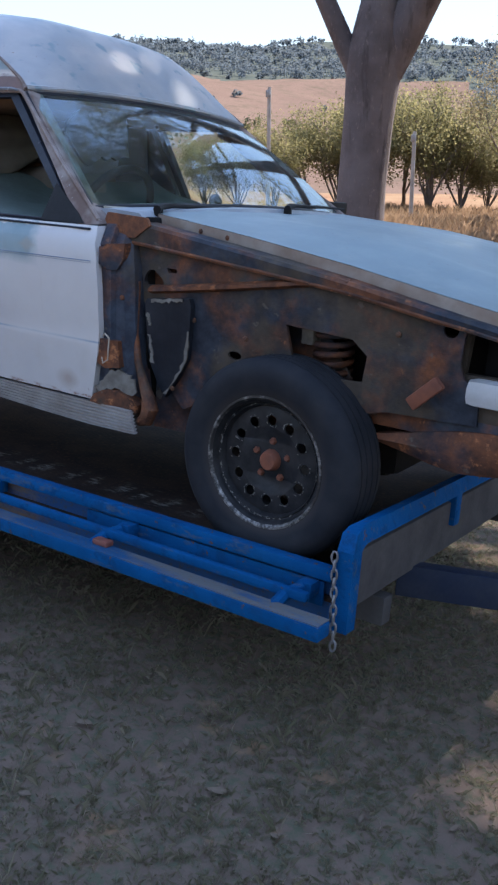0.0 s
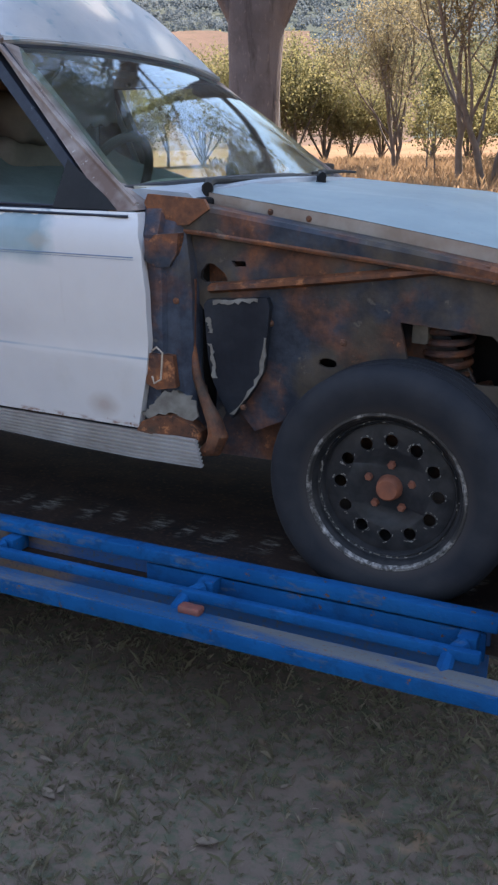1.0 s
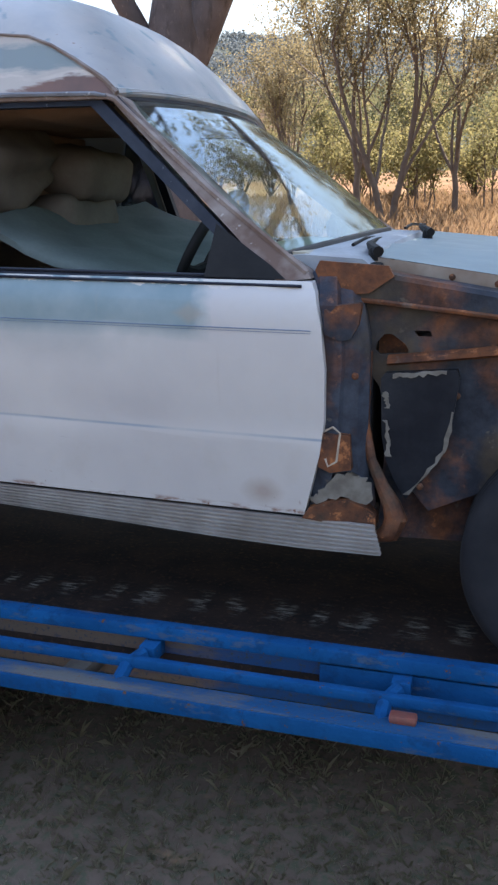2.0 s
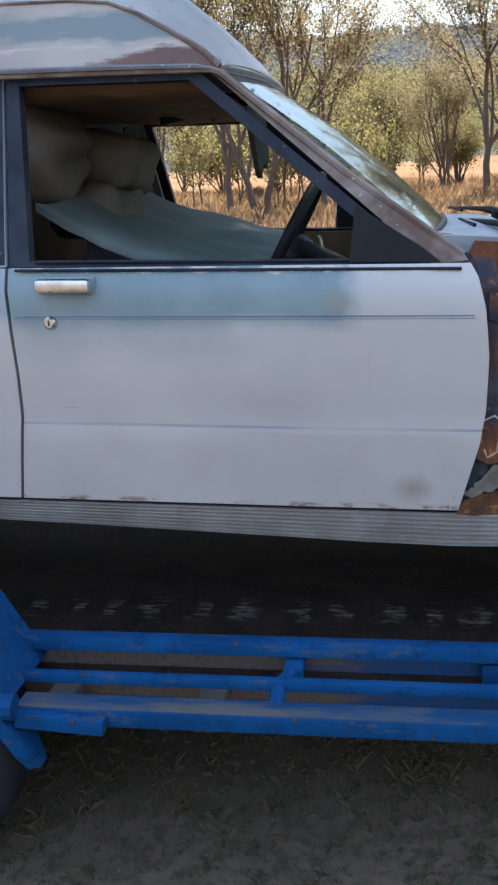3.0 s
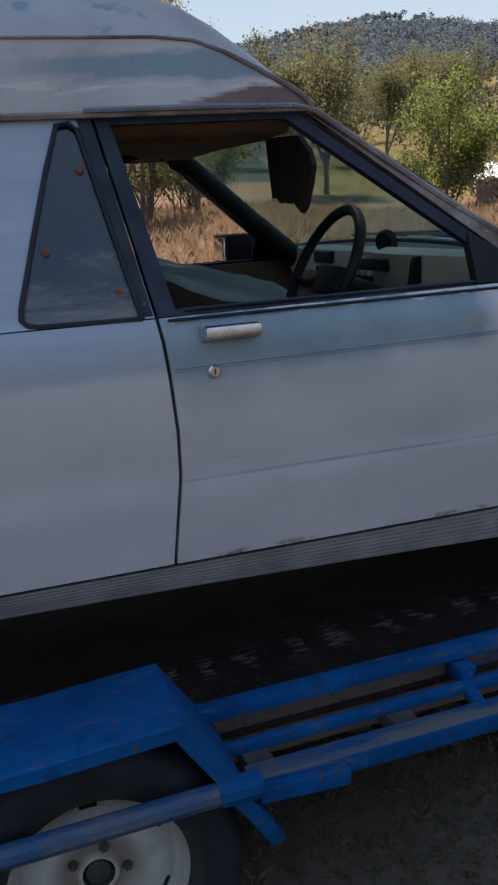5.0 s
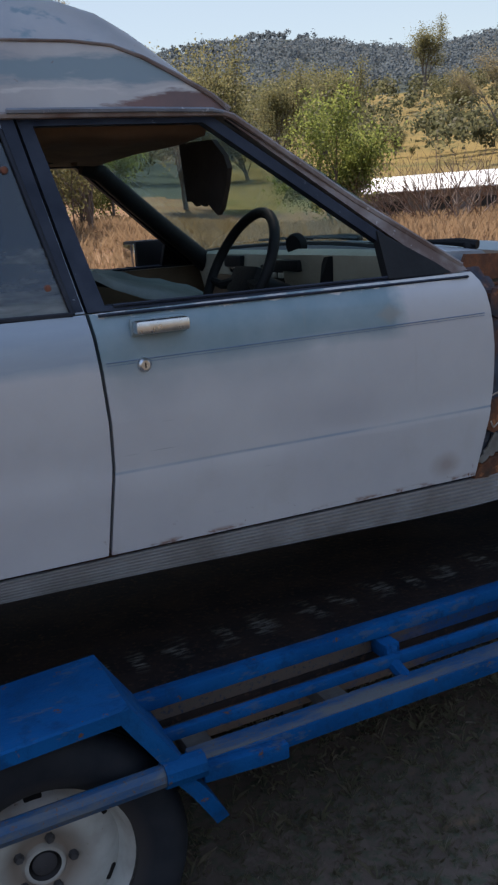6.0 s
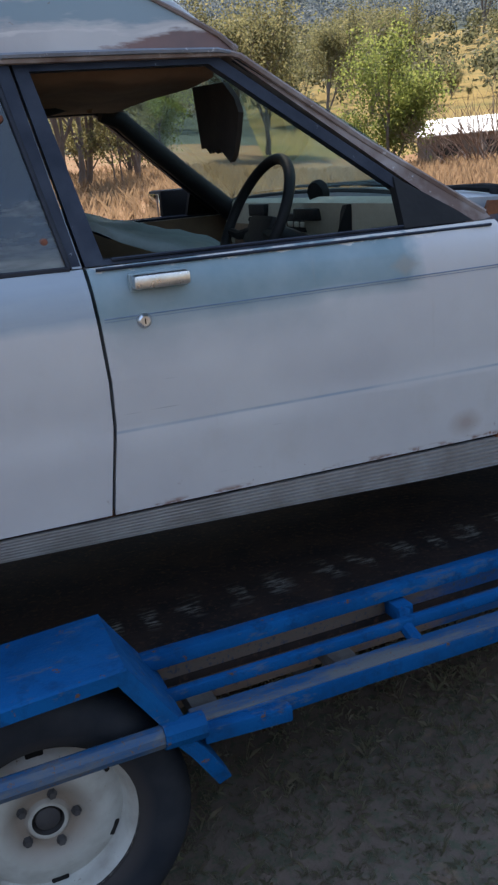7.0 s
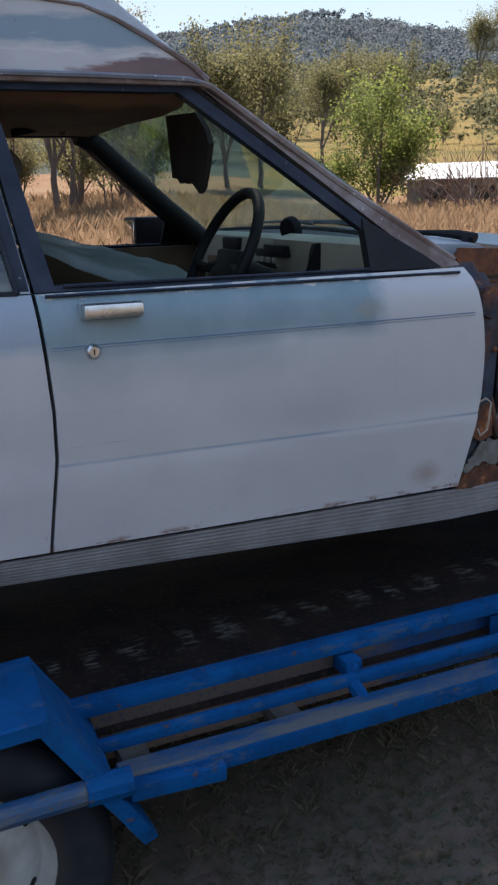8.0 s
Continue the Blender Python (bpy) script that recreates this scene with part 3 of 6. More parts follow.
def build_ground():
    bm = bmesh.new()
    rings, r = [], 0.25
    while r < 1600:
        rings.append(r)
        r *= 1.055
    seg = 260
    centre = bm.verts.new((EYE_C[0], EYE_C[1], ground_z(EYE_C[0], EYE_C[1])))
    rows = []
    for r in rings:
        row = []
        for k in range(seg):
            a = 2 * math.pi * k / seg
            x, y = EYE_C[0] + r * math.sin(a), EYE_C[1] + r * math.cos(a)
            row.append(bm.verts.new((x, y, ground_z(x, y))))
        rows.append(row)
    for k in range(seg):
        bm.faces.new((centre, rows[0][k], rows[0][(k + 1) % seg]))
        for a, b in zip(rows, rows[1:]):
            bm.faces.new((a[k], a[(k + 1) % seg], b[(k + 1) % seg], b[k]))
    for f in bm.faces:
        p = f.calc_center_median()
        dx, dy = p.x - EYE_C[0], p.y - EYE_C[1]
        r, az = math.hypot(dx, dy), math.degrees(math.atan2(dx, dy))
        wob = 30 * noise.noise(p / 60)
        if az < -14 and 60 < r + wob < 460:
            f.material_index = 1
        elif az > 21 and 55 < r + wob < 240:
            f.material_index = 3
        elif r + wob > 70:
            f.material_index = 2
    tagged(part("ground", bm, (GROUND, FIELD, WOODFLOOR, HILLGRASS), smooth=180), "dry bare paddock ground with sparse brown grass", "ground", kind="structure")


build_ground()

# ---- panel van ----
YC = 0.955
VAN_O = Vector((0, 0, 0.698))
VAN_M = GRADE @ Matrix.Translation(VAN_O) @ pose(0, 0, 0, 0, 2.4, 0) @ pose(0, 0, 0, 3.2, 0, 0) @ Matrix.Translation(-VAN_O)
van = empty("panel_van", VAN_M, "stripped faded white and teal panel van on a blue trailer", "van")
PROF_Z = (0.60, 0.66, 0.743, 0.925, 0.935, 1.05, 1.16, 1.24, 1.285, 1.30, 1.712, 1.735, 1.885)
PROF_Y = (0.09, 0.070, 0.052, 0.0355, 0.0372, 0.028, 0.026, 0.034, 0.058, 0.078, 0.285, 0.290, 0.335)


def side_y(x, z):
    y = float(np.interp(z, PROF_Z, PROF_Y))
    if x > -1.0:
        y += 0.012 * (x + 1.0) ** 2 / 0.1 * 0.3
    return y


ZCUT = (0.80, 0.86, 0.925, 0.935, 0.99, 1.05, 1.10, 1.16, 1.20, 1.24, 1.265)


DOOR = [(-1.728, 0.743), (-1.715, 0.85), (-1.702, 0.95), (-1.701, 1.05), (-1.709, 1.18), (-1.718, 1.287), (-0.700, 1.293),
        (-0.686, 1.268), (-0.668, 1.20), (-0.656, 1.10), (-0.655, 0.98), (-0.664, 0.90), (-0.700, 0.743)]
GLASSFRAME_OUT = [(-1.718, 1.290), (-1.778, 1.712), (-1.310, 1.712), (-0.785, 1.290)]
GLASSFRAME_IN = [(-1.676, 1.300), (-1.744, 1.694), (-1.335, 1.696), (-0.838, 1.300)]
QUARTER_WIN = [(-1.752, 1.290), (-1.818, 1.686), (-1.836, 1.700), (-1.862, 1.696), (-1.90, 1.60), (-1.945, 1.47), (-1.992, 1.33), (-1.995, 1.308), (-1.982, 1.296), (-1.96, 1.293)]


def build_door(far=False):
    name = "door"
    bm = sheet(DOOR, cz=ZCUT, cx=(-0.8, -1.1, -1.4), fy=side_y, thick=0.05, far=far)
    door = part(name, bm, PAINT, van, "faded white door with a worn teal band under the window", smooth=25)
    part("window_frame", sheet(GLASSFRAME_OUT, [GLASSFRAME_IN], fy=lambda x, z: side_y(x, z) + 0.004, thick=0.035, far=far), FRAME, door, "dark chipped window frame")
    s = (lambda y: 2 * YC - y) if far else (lambda y: y)
    bm = bmesh.new()
    for x0, x1, z in ((-1.70, -0.72, 1.283), (-1.66, -0.85, 1.300)):
        tube(bm, [(x0, s(side_y(x0, z) - 0.004), z), (x1, s(side_y(x1, z) - 0.001), z)], 0.0038, 6)
    part("belt_strip", bm, FRAME, door, "chipped dark belt moulding")
    bm = bmesh.new()
    m = Matrix.Translation((0, s(0.02) if not far else s(0.02), 0))
    box(bm, (-1.636, -0.026, 1.239), (-1.514, 0.012, 1.268), 0.008, m)
    han = part("handle", bm, CHROME, door, "chrome pull door handle")
    bm = bmesh.new()
    box(bm, (-1.640, 0.008, 1.232), (-1.510, 0.022, 1.272), 0.006, m)
    part("handle_surround", bm, PAINT, door)
    bm = bmesh.new()
    prof = [(0.0005, -0.008), (0.010, -0.008), (0.013, -0.005), (0.016, 0.0), (0.016, 0.02)]
    lathe(bm, prof, 20, m=Matrix.Translation((-1.617, s(0.024), 1.171)))
    part("door_lock", bm, CHROME, door)
    bm = bmesh.new()
    box(bm, (-1.6182, -0.010, 1.165), (-1.6158, -0.0065, 1.177), 0, Matrix.Translation((0, s(0.024), 0)))
    part("keyhole", bm, BLACKPLASTIC, door)
    # mirror sail
    tri = [(-0.762, 1.296), (-0.800, 1.325), (-0.946, 1.414), (-0.955, 1.296)]
    part("mirror_sail", sheet(tri, fy=lambda x, z: side_y(x, z) - 0.003, thick=0.03, far=far), BLACKPLASTIC, door, "black plastic mirror mount")
    # inner trim
    part("door_trim", sheet([(-1.68, 0.78), (-1.68, 1.29), (-0.75, 1.29), (-0.75, 0.78)], fy=lambda x, z: 0.115, thick=0.02, far=far), TAN, door, "tan door trim")
    # body line strips
    bm = bmesh.new()
    for z, r in ((1.183, 0.0013), (1.177, 0.0006)):
        pts = [(x, s(side_y(x, z) - 0.0005), z + 0.005 * (x + 1.71)) for x in np.linspace(-1.70, -0.69, 8)]
        tube(bm, pts, r, 5)
    part("pinstripe", bm, simple("blue_pinstripe" + ("_f" if far else ""), (0.09, 0.16, 0.28), (0.16, 0.22, 0.32), 40, 0.5), door, "thin blue pinstripe")
    return door


build_door()
build_door(True)


for far in (False, True):
    lower = [(-1.736, 0.743), (-1.723, 0.85), (-1.710, 0.95), (-1.709, 1.05), (-1.717, 1.18), (-1.726, 1.287), (-3.72, 1.287), (-3.78, 0.95), (-3.74, 0.70), (-3.34, 0.70)]
    lower += [(-2.96 - 0.37 * math.cos(a), 0.70 + 0.37 * math.sin(a)) for a in np.linspace(0, math.pi, 14)][1:] + [(-2.5, 0.743)]
    part("quarter_panel", sheet(lower, cz=ZCUT, fy=side_y, thick=0.03, far=far), PAINT_Q, van, "chalky grey-blue quarter panel", smooth=25)
    upper = [(-1.726, 1.290), (-1.786, 1.712), (-3.66, 1.712), (-3.72, 1.290)]
    part("quarter_panel", sheet(upper, [QUARTER_WIN], fy=side_y, thick=0.03, far=far), PAINT_Q, van, "blue-grey upper panel round a small fixed window", smooth=25)
    gl = part("quarter_window", sheet(QUARTER_WIN, fy=lambda x, z: side_y(x, z) + 0.006, thick=0.005, far=far), GLASS_Q, van, "lightly dirty tinted quarter glass with a painted pale reflection and rusty rivets")
    bm = bmesh.new()
    k = [(x, (2 * YC - side_y(x, z) + 0.001) if far else side_y(x, z) - 0.001, z) for x, z in QUARTER_WIN]
    tube(bm, k + [k[0]], 0.006, 6)
    part("window_seal", bm, BLACK, gl)
    for x, z in ((-1.790, 1.346), (-1.827, 1.599), (-1.925, 1.435)):
        bm = bmesh.new()
        y = side_y(x, z)
        lathe(bm, [(0.0005, -0.004), (0.006, -0.003), (0.009, 0.002), (0.009, 0.012)], 12, m=Matrix.Translation((x, 2 * YC - y if far else y, z)))
        part("rivet", bm, HUB_RUST, gl, "rusty rivet head")
    strip = [(-1.728, 1.294), (-1.786, 1.710), (-1.816, 1.708), (-1.748, 1.294)]
    part("pillar_cover", sheet(strip, fy=lambda x, z: side_y(x, z) - 0.004, thick=0.01, far=far), FRAME, van, "dark pillar cover behind the door")
    bm = bmesh.new()
    s = (lambda y: 2 * YC - y) if far else (lambda y: y)
    tube(bm, [(-1.727, s(side_y(0, 1.294) - 0.003), 1.294), (-1.784, s(side_y(0, 1.71) - 0.003), 1.710)], 0.005, 6)
    part("pillar_trim", bm, SILL, van, "thin silver pillar trim")
    band = [(-3.66, 1.715), (-1.292, 1.715), (-1.262, 1.724), (-1.30, 1.758), (-1.384, 1.808), (-1.46, 1.848), (-1.53, 1.874), (-1.62, 1.882), (-3.62, 1.885)]
    part("roof_side", sheet(band, cz=(1.735, 1.78, 1.82), fy=side_y, thick=0.03, far=far), PAINT_RS, van, "stained roof side with teal and red-brown patches")
    bm = bmesh.new()
    s = (lambda y: 2 * YC - y) if far else (lambda y: y)
    tube(bm, [(-3.66, s(0.278), 1.716), (-1.285, s(0.276), 1.716), (-1.26, s(0.272), 1.708), (-0.98, s(0.178), 1.492), (-0.715, s(0.092), 1.310)], 0.008, 6)
    part("rain_gutter", bm, PILLAR, van, "rusty rain gutter")
    bm = bmesh.new()
    tube(bm, [(-1.80, s(0.268), 1.7245), (-1.50, s(0.267), 1.7245), (-1.315, s(0.267), 1.722), (-1.285, s(0.269), 1.717)], [0.0065, 0.0065, 0.006, 0.004], 6)
    part("gutter_lip", bm, GUTTERLIP, van, "pale grey-blue worn gutter lip")
    bm = bmesh.new()
    seam = [(-3.62, 1.885), (-1.62, 1.882), (-1.53, 1.874), (-1.46, 1.848), (-1.384, 1.808), (-1.30, 1.758), (-1.262, 1.724)]
    tube(bm, [(x, s(side_y(x, z) - 0.002), z) for x, z in seam], [0.0035, 0.0035, 0.004, 0.005, 0.006, 0.007, 0.008], 6)
    part("roof_seam", bm, PILLAR, van, "rust-brown seam along the roof crease")
    pil = [(-0.780, 1.291), (-1.286, 1.714), (-1.270, 1.728), (-1.252, 1.716), (-0.795, 1.360), (-0.752, 1.336), (-0.715, 1.314), (-0.704, 1.298)]
    part("windscreen_pillar", sheet(pil, fy=lambda x, z: side_y(x, z) + 0.004, thick=0.06, far=far), PILLAR, van, "weathered brown windscreen pillar")
    sill = [(-0.523, 0.666), (-0.53, 0.728), (-2.58, 0.738), (-2.60, 0.672)]
    rib = bmesh.new()
    n = 7
    zs = np.linspace(0.738, 0.664, 4 * n + 1)
    rows = []
    for x in np.linspace(-2.6, -0.523, 12):
        rows.append([(x + (0.01 * (0.70 - z) / 0.04 if x > -0.6 else 0), s(0.060 - 0.007 * (1 if i % 4 in (0, 1) else 0) + 0.10 * max(0, 0.70 - z)), 0.734 - (0.738 - z) * float(np.interp(x, (-2.6, -1.73, -1.2, -0.77, -0.52), (0.55, 0.70, 0.90, 1.08, 1.0)))) for i, z in enumerate(zs)])
    ring_loft(rib, rows, closed=False)
    r = bmesh.ops.extrude_face_region(rib, geom=rib.faces[:], use_keep_orig=True)
    for v in r["geom"]:
        if isinstance(v, bmesh.types.BMVert):
            v.co.y += -0.012 if far else 0.012
    part("sill_trim", rib, SILL, van, "ribbed grey sill moulding with a torn front end", smooth=20)
    bm = bmesh.new()
    box(bm, (-2.6, s(0.085), 0.700), (-0.54, s(0.20), 0.745), 0.01)
    part("sill", bm, RUST_DARK, van)


# roof
def crease_z(x):
    return float(np.interp(-x, (1.262, 1.30, 1.384, 1.46, 1.53, 1.62, 3.62), (1.724, 1.758, 1.808, 1.848, 1.874, 1.882, 1.885)))


def build_roof():
    bm = bmesh.new()
    rings = []
    for x in [-1.255, -1.27, -1.30, -1.34, -1.384, -1.42, -1.46, -1.50, -1.53, -1.62, -1.75, -1.95, -2.3, -2.8, -3.3, -3.58, -3.66]:
        row = []
        zc = crease_z(min(x, -1.262))
        f = min(1, max(0, (-1.255 - x) / 0.60))
        zt = zc + 0.022 + (2.065 - 1.885 - 0.022) * (1 - (1 - f) ** 2)
        ye = float(np.interp(zc, PROF_Z, PROF_Y))
        if x < -3.5:
            zt -= (x + 3.5) ** 2 * 3
        for u in np.sin(np.linspace(-math.pi / 2, math.pi / 2, 33)):
            a = abs(u)
            bow = 0.075 * (1 - a * a) * max(0, 1 - (-1.255 - x) / 0.5)
            z = zc + (zt - zc) * (1 - a ** 5)
            row.append((x + bow, YC + u * (YC - ye), z))
        rings.append(row)
    ring_loft(bm, rings, closed=False)
    part("roof", bm, PAINT_R, van, "patchy grey domed roof", smooth=60)
    bm = bmesh.new()
    box(bm, (-3.6, 0.42, 1.70), (-1.35, 2 * YC - 0.42, 1.715), 0.003)
    part("headlining", bm, TAN, van, "sagging tan roof lining")


build_roof()

WS_TOP = [(-1.262 + 0.075 * (1 - u * u), YC + u * (YC - 0.292), 1.712 + 0.022 * (1 - u * u)) for u in np.linspace(-1, 1, 17)]
WS_BOT = [(-0.782 + 0.085 * (1 - u * u), YC + u * (YC - 0.135), 1.346 + 0.026 * (1 - u * u)) for u in np.linspace(-1, 1, 17)]


def build_windscreen():
    bm = bmesh.new()
    rows = []
    for k in np.linspace(0, 1, 9):
        rows.append([tuple(a + (b - a) * k + (0.014 if i == 0 else 0.010 if i == 2 else 0) * math.sin(math.pi * k) for i, (a, b) in enumerate(zip(p, q))) for p, q in zip(WS_BOT, WS_TOP)])
    ring_loft(bm, rows, closed=False)
    ws = part("windscreen", bm, GLASS, van, "curved windscreen glass reflecting branches", smooth=180)
    ws.visible_shadow = False
    bm = bmesh.new()
    edge = [(x - 0.004, y, z - 0.004) for x, y, z in WS_BOT + WS_TOP[::-1]]
    tube(bm, edge + [edge[0]], 0.011, 8)
    part("windscreen_seal", bm, BLACK, ws)
    bm = bmesh.new()
    top = [(x - 0.006, y, z + 0.016) for x, y, z in WS_TOP]
    tube(bm, top, 0.012, 6)
    part("header_rail", bm, PAINT_R, van)


build_windscreen()


# bonnet and cowl
def bonnet_edge(x):
    return 0.215 - 0.012 * (x + 0.6), float(np.interp(x, (-0.6, -0.21, 0.127, 0.419, 0.75), (1.345, 1.297, 1.248, 1.196, 1.142)))


def bonnet_material():
    n = Nodes("faded_bonnet_paint")
    big, mid, fine = n.noise(2.2, 5), n.noise(8, 6, 0.65, w=5), n.noise(45, 5, 0.7, w=9)
    col = n.mix(n.step(big, 0.38, 0.64), (0.20, 0.265, 0.285), (0.155, 0.212, 0.232))
    col = n.mix(n.math("MULTIPLY", n.step(mid, 0.52, 0.72), 0.6), col, (0.27, 0.315, 0.325))
    col = n.mix(n.math("MULTIPLY", n.step(fine, 0.64, 0.70), 0.5), col, (0.16, 0.14, 0.125))
    return n.done(col, n.math("ADD", n.math("MULTIPLY", mid, 0.3), 0.32), 0.0, big, 0.12, 0.02)


def build_bonnet():
    bm = bmesh.new()
    rows = []
    for x in np.linspace(-0.6, 0.78, 20):
        ye, ze = bonnet_edge(x)
        crown = float(np.interp(x, (-0.6, -0.36, -0.1, 0.22, 0.78), (0.012, 0.030, 0.058, 0.060, 0.03)))
        row = []
        for u in np.linspace(-1, 1, 23):
            a = abs(u)
            rise = crown * (1 - a ** 2.6) + 0.008 * math.exp(-((a - 0.62) / 0.05) ** 2)
            bow = 0.085 * (1 - a * a) * max(0, (0.1 - x) / 0.7) * -1
            row.append((x + (0.0 if x > 0.1 else -bow * 0.35), YC + u * (YC - ye), ze + rise))
        rows.append(row)
    ring_loft(bm, rows, closed=False)
    part("bonnet", bm, bonnet_material(), van, "faded pale blue bonnet", smooth=50)
    for s in (lambda y: y, lambda y: 2 * YC - y):
        bm = bmesh.new()
        rows = []
        for x in np.linspace(-0.6, 0.78, 24):
            ye, ze = bonnet_edge(x)
            w = 0.002 * noise.noise((x * 7, 1, 2))
            rows.append([(x, s(ye - 0.002), ze - 0.001), (x, s(ye + w), ze - 0.040), (x, s(ye + 0.012), ze - 0.044), (x, s(ye + 0.03), ze - 0.006)])
        ring_loft(bm, rows)
        part("bonnet_edge", bm, simple("tan_rusted_edge", (0.36, 0.31, 0.27), (0.22, 0.15, 0.11), 9, 0.6), van, "tan rust-stained bonnet edge", smooth=40)
    # cowl
    bm = bmesh.new()
    rows = []
    for u in np.linspace(-1, 1, 17):
        y = YC + u * (YC - 0.15)
        b = 1 - u * u
        rows.append([(-0.80 + 0.085 * b, y, 1.340 + 0.024 * b), (-0.74 + 0.08 * b, y, 1.347 + 0.022 * b), (-0.60 + 0.03 * b, y, 1.340 + 0.030 * b), (-0.56 + 0.02 * b, y, 1.31), (-0.80 + 0.08 * b, y, 1.28)])
    ring_loft(bm, rows)
    part("cowl", bm, simple("grey_cowl_paint", (0.36, 0.40, 0.44), (0.25, 0.27, 0.30), 8, 0.5), van, "pale grey scuttle panel", smooth=40)


build_bonnet()

# front structure
BOLTS = [(-0.183, 1.005, 0.163), (-0.370, 1.036, 0.152), (-0.441, 0.810, 0.150), (-0.594, 1.084, 0.073), (-0.403, 1.300, 0.212), (-0.301, 1.288, 0.211), (0.30, 1.085, 0.176)]


def apron_y(x, z):
    return float(np.interp(x, (-0.62, -0.3, 0.3, 0.65), (0.135, 0.150, 0.175, 0.20))) + 0.09 * max(0, 1.15 - z)


for far in (False, True):
    s = (lambda y: 2 * YC - y) if far else (lambda y: y)
    tower = [(-0.046, 1.066), (0.165, 1.052), (0.212, 1.012), (0.200, 0.935), (0.05, 0.930), (-0.02, 0.950)]
    hole = [(0.440 + 0.021 * math.cos(a), 1.115 + 0.021 * math.sin(a)) for a in np.linspace(0, 2 * math.pi, 13)[:-1]]
    tri = [(-0.560, 1.135), (-0.556, 1.155), (-0.541, 1.173), (-0.523, 1.174), (-0.493, 1.153), (-0.484, 1.138), (-0.488, 1.131), (-0.548, 1.126)]
    oval = [(-0.222 + 0.024 * math.cos(a), 0.948 + 0.013 * math.sin(a)) for a in np.linspace(0, 2 * math.pi, 13)[:-1]]
    slot = [(-0.474, 1.184), (-0.438, 1.185), (-0.434, 1.172), (-0.465, 1.170)]
    outline = [(-0.66, 1.30), (-0.60, 1.315), (-0.21, 1.258), (0.127, 1.209), (0.419, 1.156), (0.500, 1.142), (0.487, 1.13), (0.478, 1.10), (0.472, 1.03), (0.485, 0.990), (0.53, 0.965), (0.53, 0.87), (0.28, 0.865), (0.225, 0.85), (-0.02, 0.86), (-0.30, 0.80), (-0.42, 0.74), (-0.47, 0.80), (-0.55, 1.05), (-0.62, 1.15)]
    part("inner_guard", sheet(outline, [tower, hole, tri, slot, oval], cz=(1.0, 1.1, 1.2), cx=(-0.4, 0, 0.3), fy=apron_y, thick=0.012, far=far), RUST, van, "rusty exposed inner guard panel", smooth=30)
    part("inner_guard_back", sheet([(-0.58, 1.11), (-0.58, 1.20), (-0.40, 1.20), (-0.40, 1.11)], fy=lambda x, z: apron_y(x, z) + 0.05, thick=0.01, far=far), RUST_RED, van)
    # top rail with flange
    bm = bmesh.new()
    rows = []
    for x in np.linspace(-0.66, 0.62, 12):
        zt = float(np.interp(x, (-0.66, -0.60, -0.21, 0.127, 0.419, 0.62), (1.326, 1.322, 1.266, 1.217, 1.164, 1.130)))
        h = float(np.interp(x, (-0.66, -0.3, 0.2, 0.62), (0.070, 0.052, 0.030, 0.026)))
        y = apron_y(x, 1.25)
        rows.append([(x, s(y + 0.05), zt), (x, s(y - 0.018), zt - 0.002), (x, s(y - 0.026), zt - 0.012), (x, s(y - 0.022), zt - h), (x, s(y + 0.0), zt - h - 0.008), (x, s(y + 0.05), zt - h)])
    ring_loft(bm, rows)
    part("guard_rail", bm, RUST_DARK, van, "brown and blue-black guard mounting rail", smooth=30)
    bm = bmesh.new()
    fl = []
    for x in np.linspace(-0.64, 0.60, 14):
        zt = float(np.interp(x, (-0.66, -0.60, -0.21, 0.127, 0.419, 0.62), (1.326, 1.322, 1.266, 1.217, 1.164, 1.130)))
        h = float(np.interp(x, (-0.66, -0.3, 0.2, 0.62), (0.070, 0.052, 0.030, 0.026)))
        fl.append((x, s(apron_y(x, 1.25) - 0.021), zt - h - 0.002 + 0.002 * noise.noise((x * 9, 2, 0))))
    tube(bm, fl, 0.006, 6)
    part("rail_flange", bm, RUST_ORANGE, van, "orange rusted flange under the rail")
    part("corner_bracket", sheet([(-0.700, 1.315), (-0.690, 1.337), (-0.535, 1.329), (-0.522, 1.306), (-0.575, 1.268), (-0.67, 1.258)], fy=lambda x, z: apron_y(x, 1.25) - 0.030, thick=0.012, far=far), RUST_RED, van, "red-brown corner bracket")
    for bx, bz, by in BOLTS:
        bm = bmesh.new()
        lathe(bm, [(0.0005, -0.004), (0.004, -0.004), (0.0055, -0.002), (0.008, -0.001), (0.0085, 0.004)], 10, m=Matrix.Translation((bx, s(by), bz)) @ pose(0, 0, 0, 0, 0, 180 if far else 0))
        part("bolt", bm, RUST_RED, van)
    bm = bmesh.new()
    pts = [(-0.53, 1.112), (-0.36, 1.134), (-0.10, 1.172), (0.06, 1.198), (0.15, 1.203)]
    rows = [[(x, s(apron_y(x, z) - 0.002), z + 0.014), (x, s(apron_y(x, z) - 0.022), z + 0.006), (x, s(apron_y(x, z) - 0.022), z - 0.004), (x, s(apron_y(x, z)), z - 0.012)] for x, z in pts]
    ring_loft(bm, rows)
    part("brace_rib", bm, RUST_ORANGE, van)
    # hinge pillar
    bm = bmesh.new()
    rows = []
    for z in np.linspace(0.70, 1.31, 10):
        xr = float(np.interp(z, (0.70, 0.9, 1.15, 1.31), (-0.72, -0.69, -0.68, -0.71)))
        xf = float(np.interp(z, (0.70, 0.9, 1.15, 1.31), (-0.545, -0.565, -0.565, -0.60)))
        y = side_y(-0.7, z) + 0.012
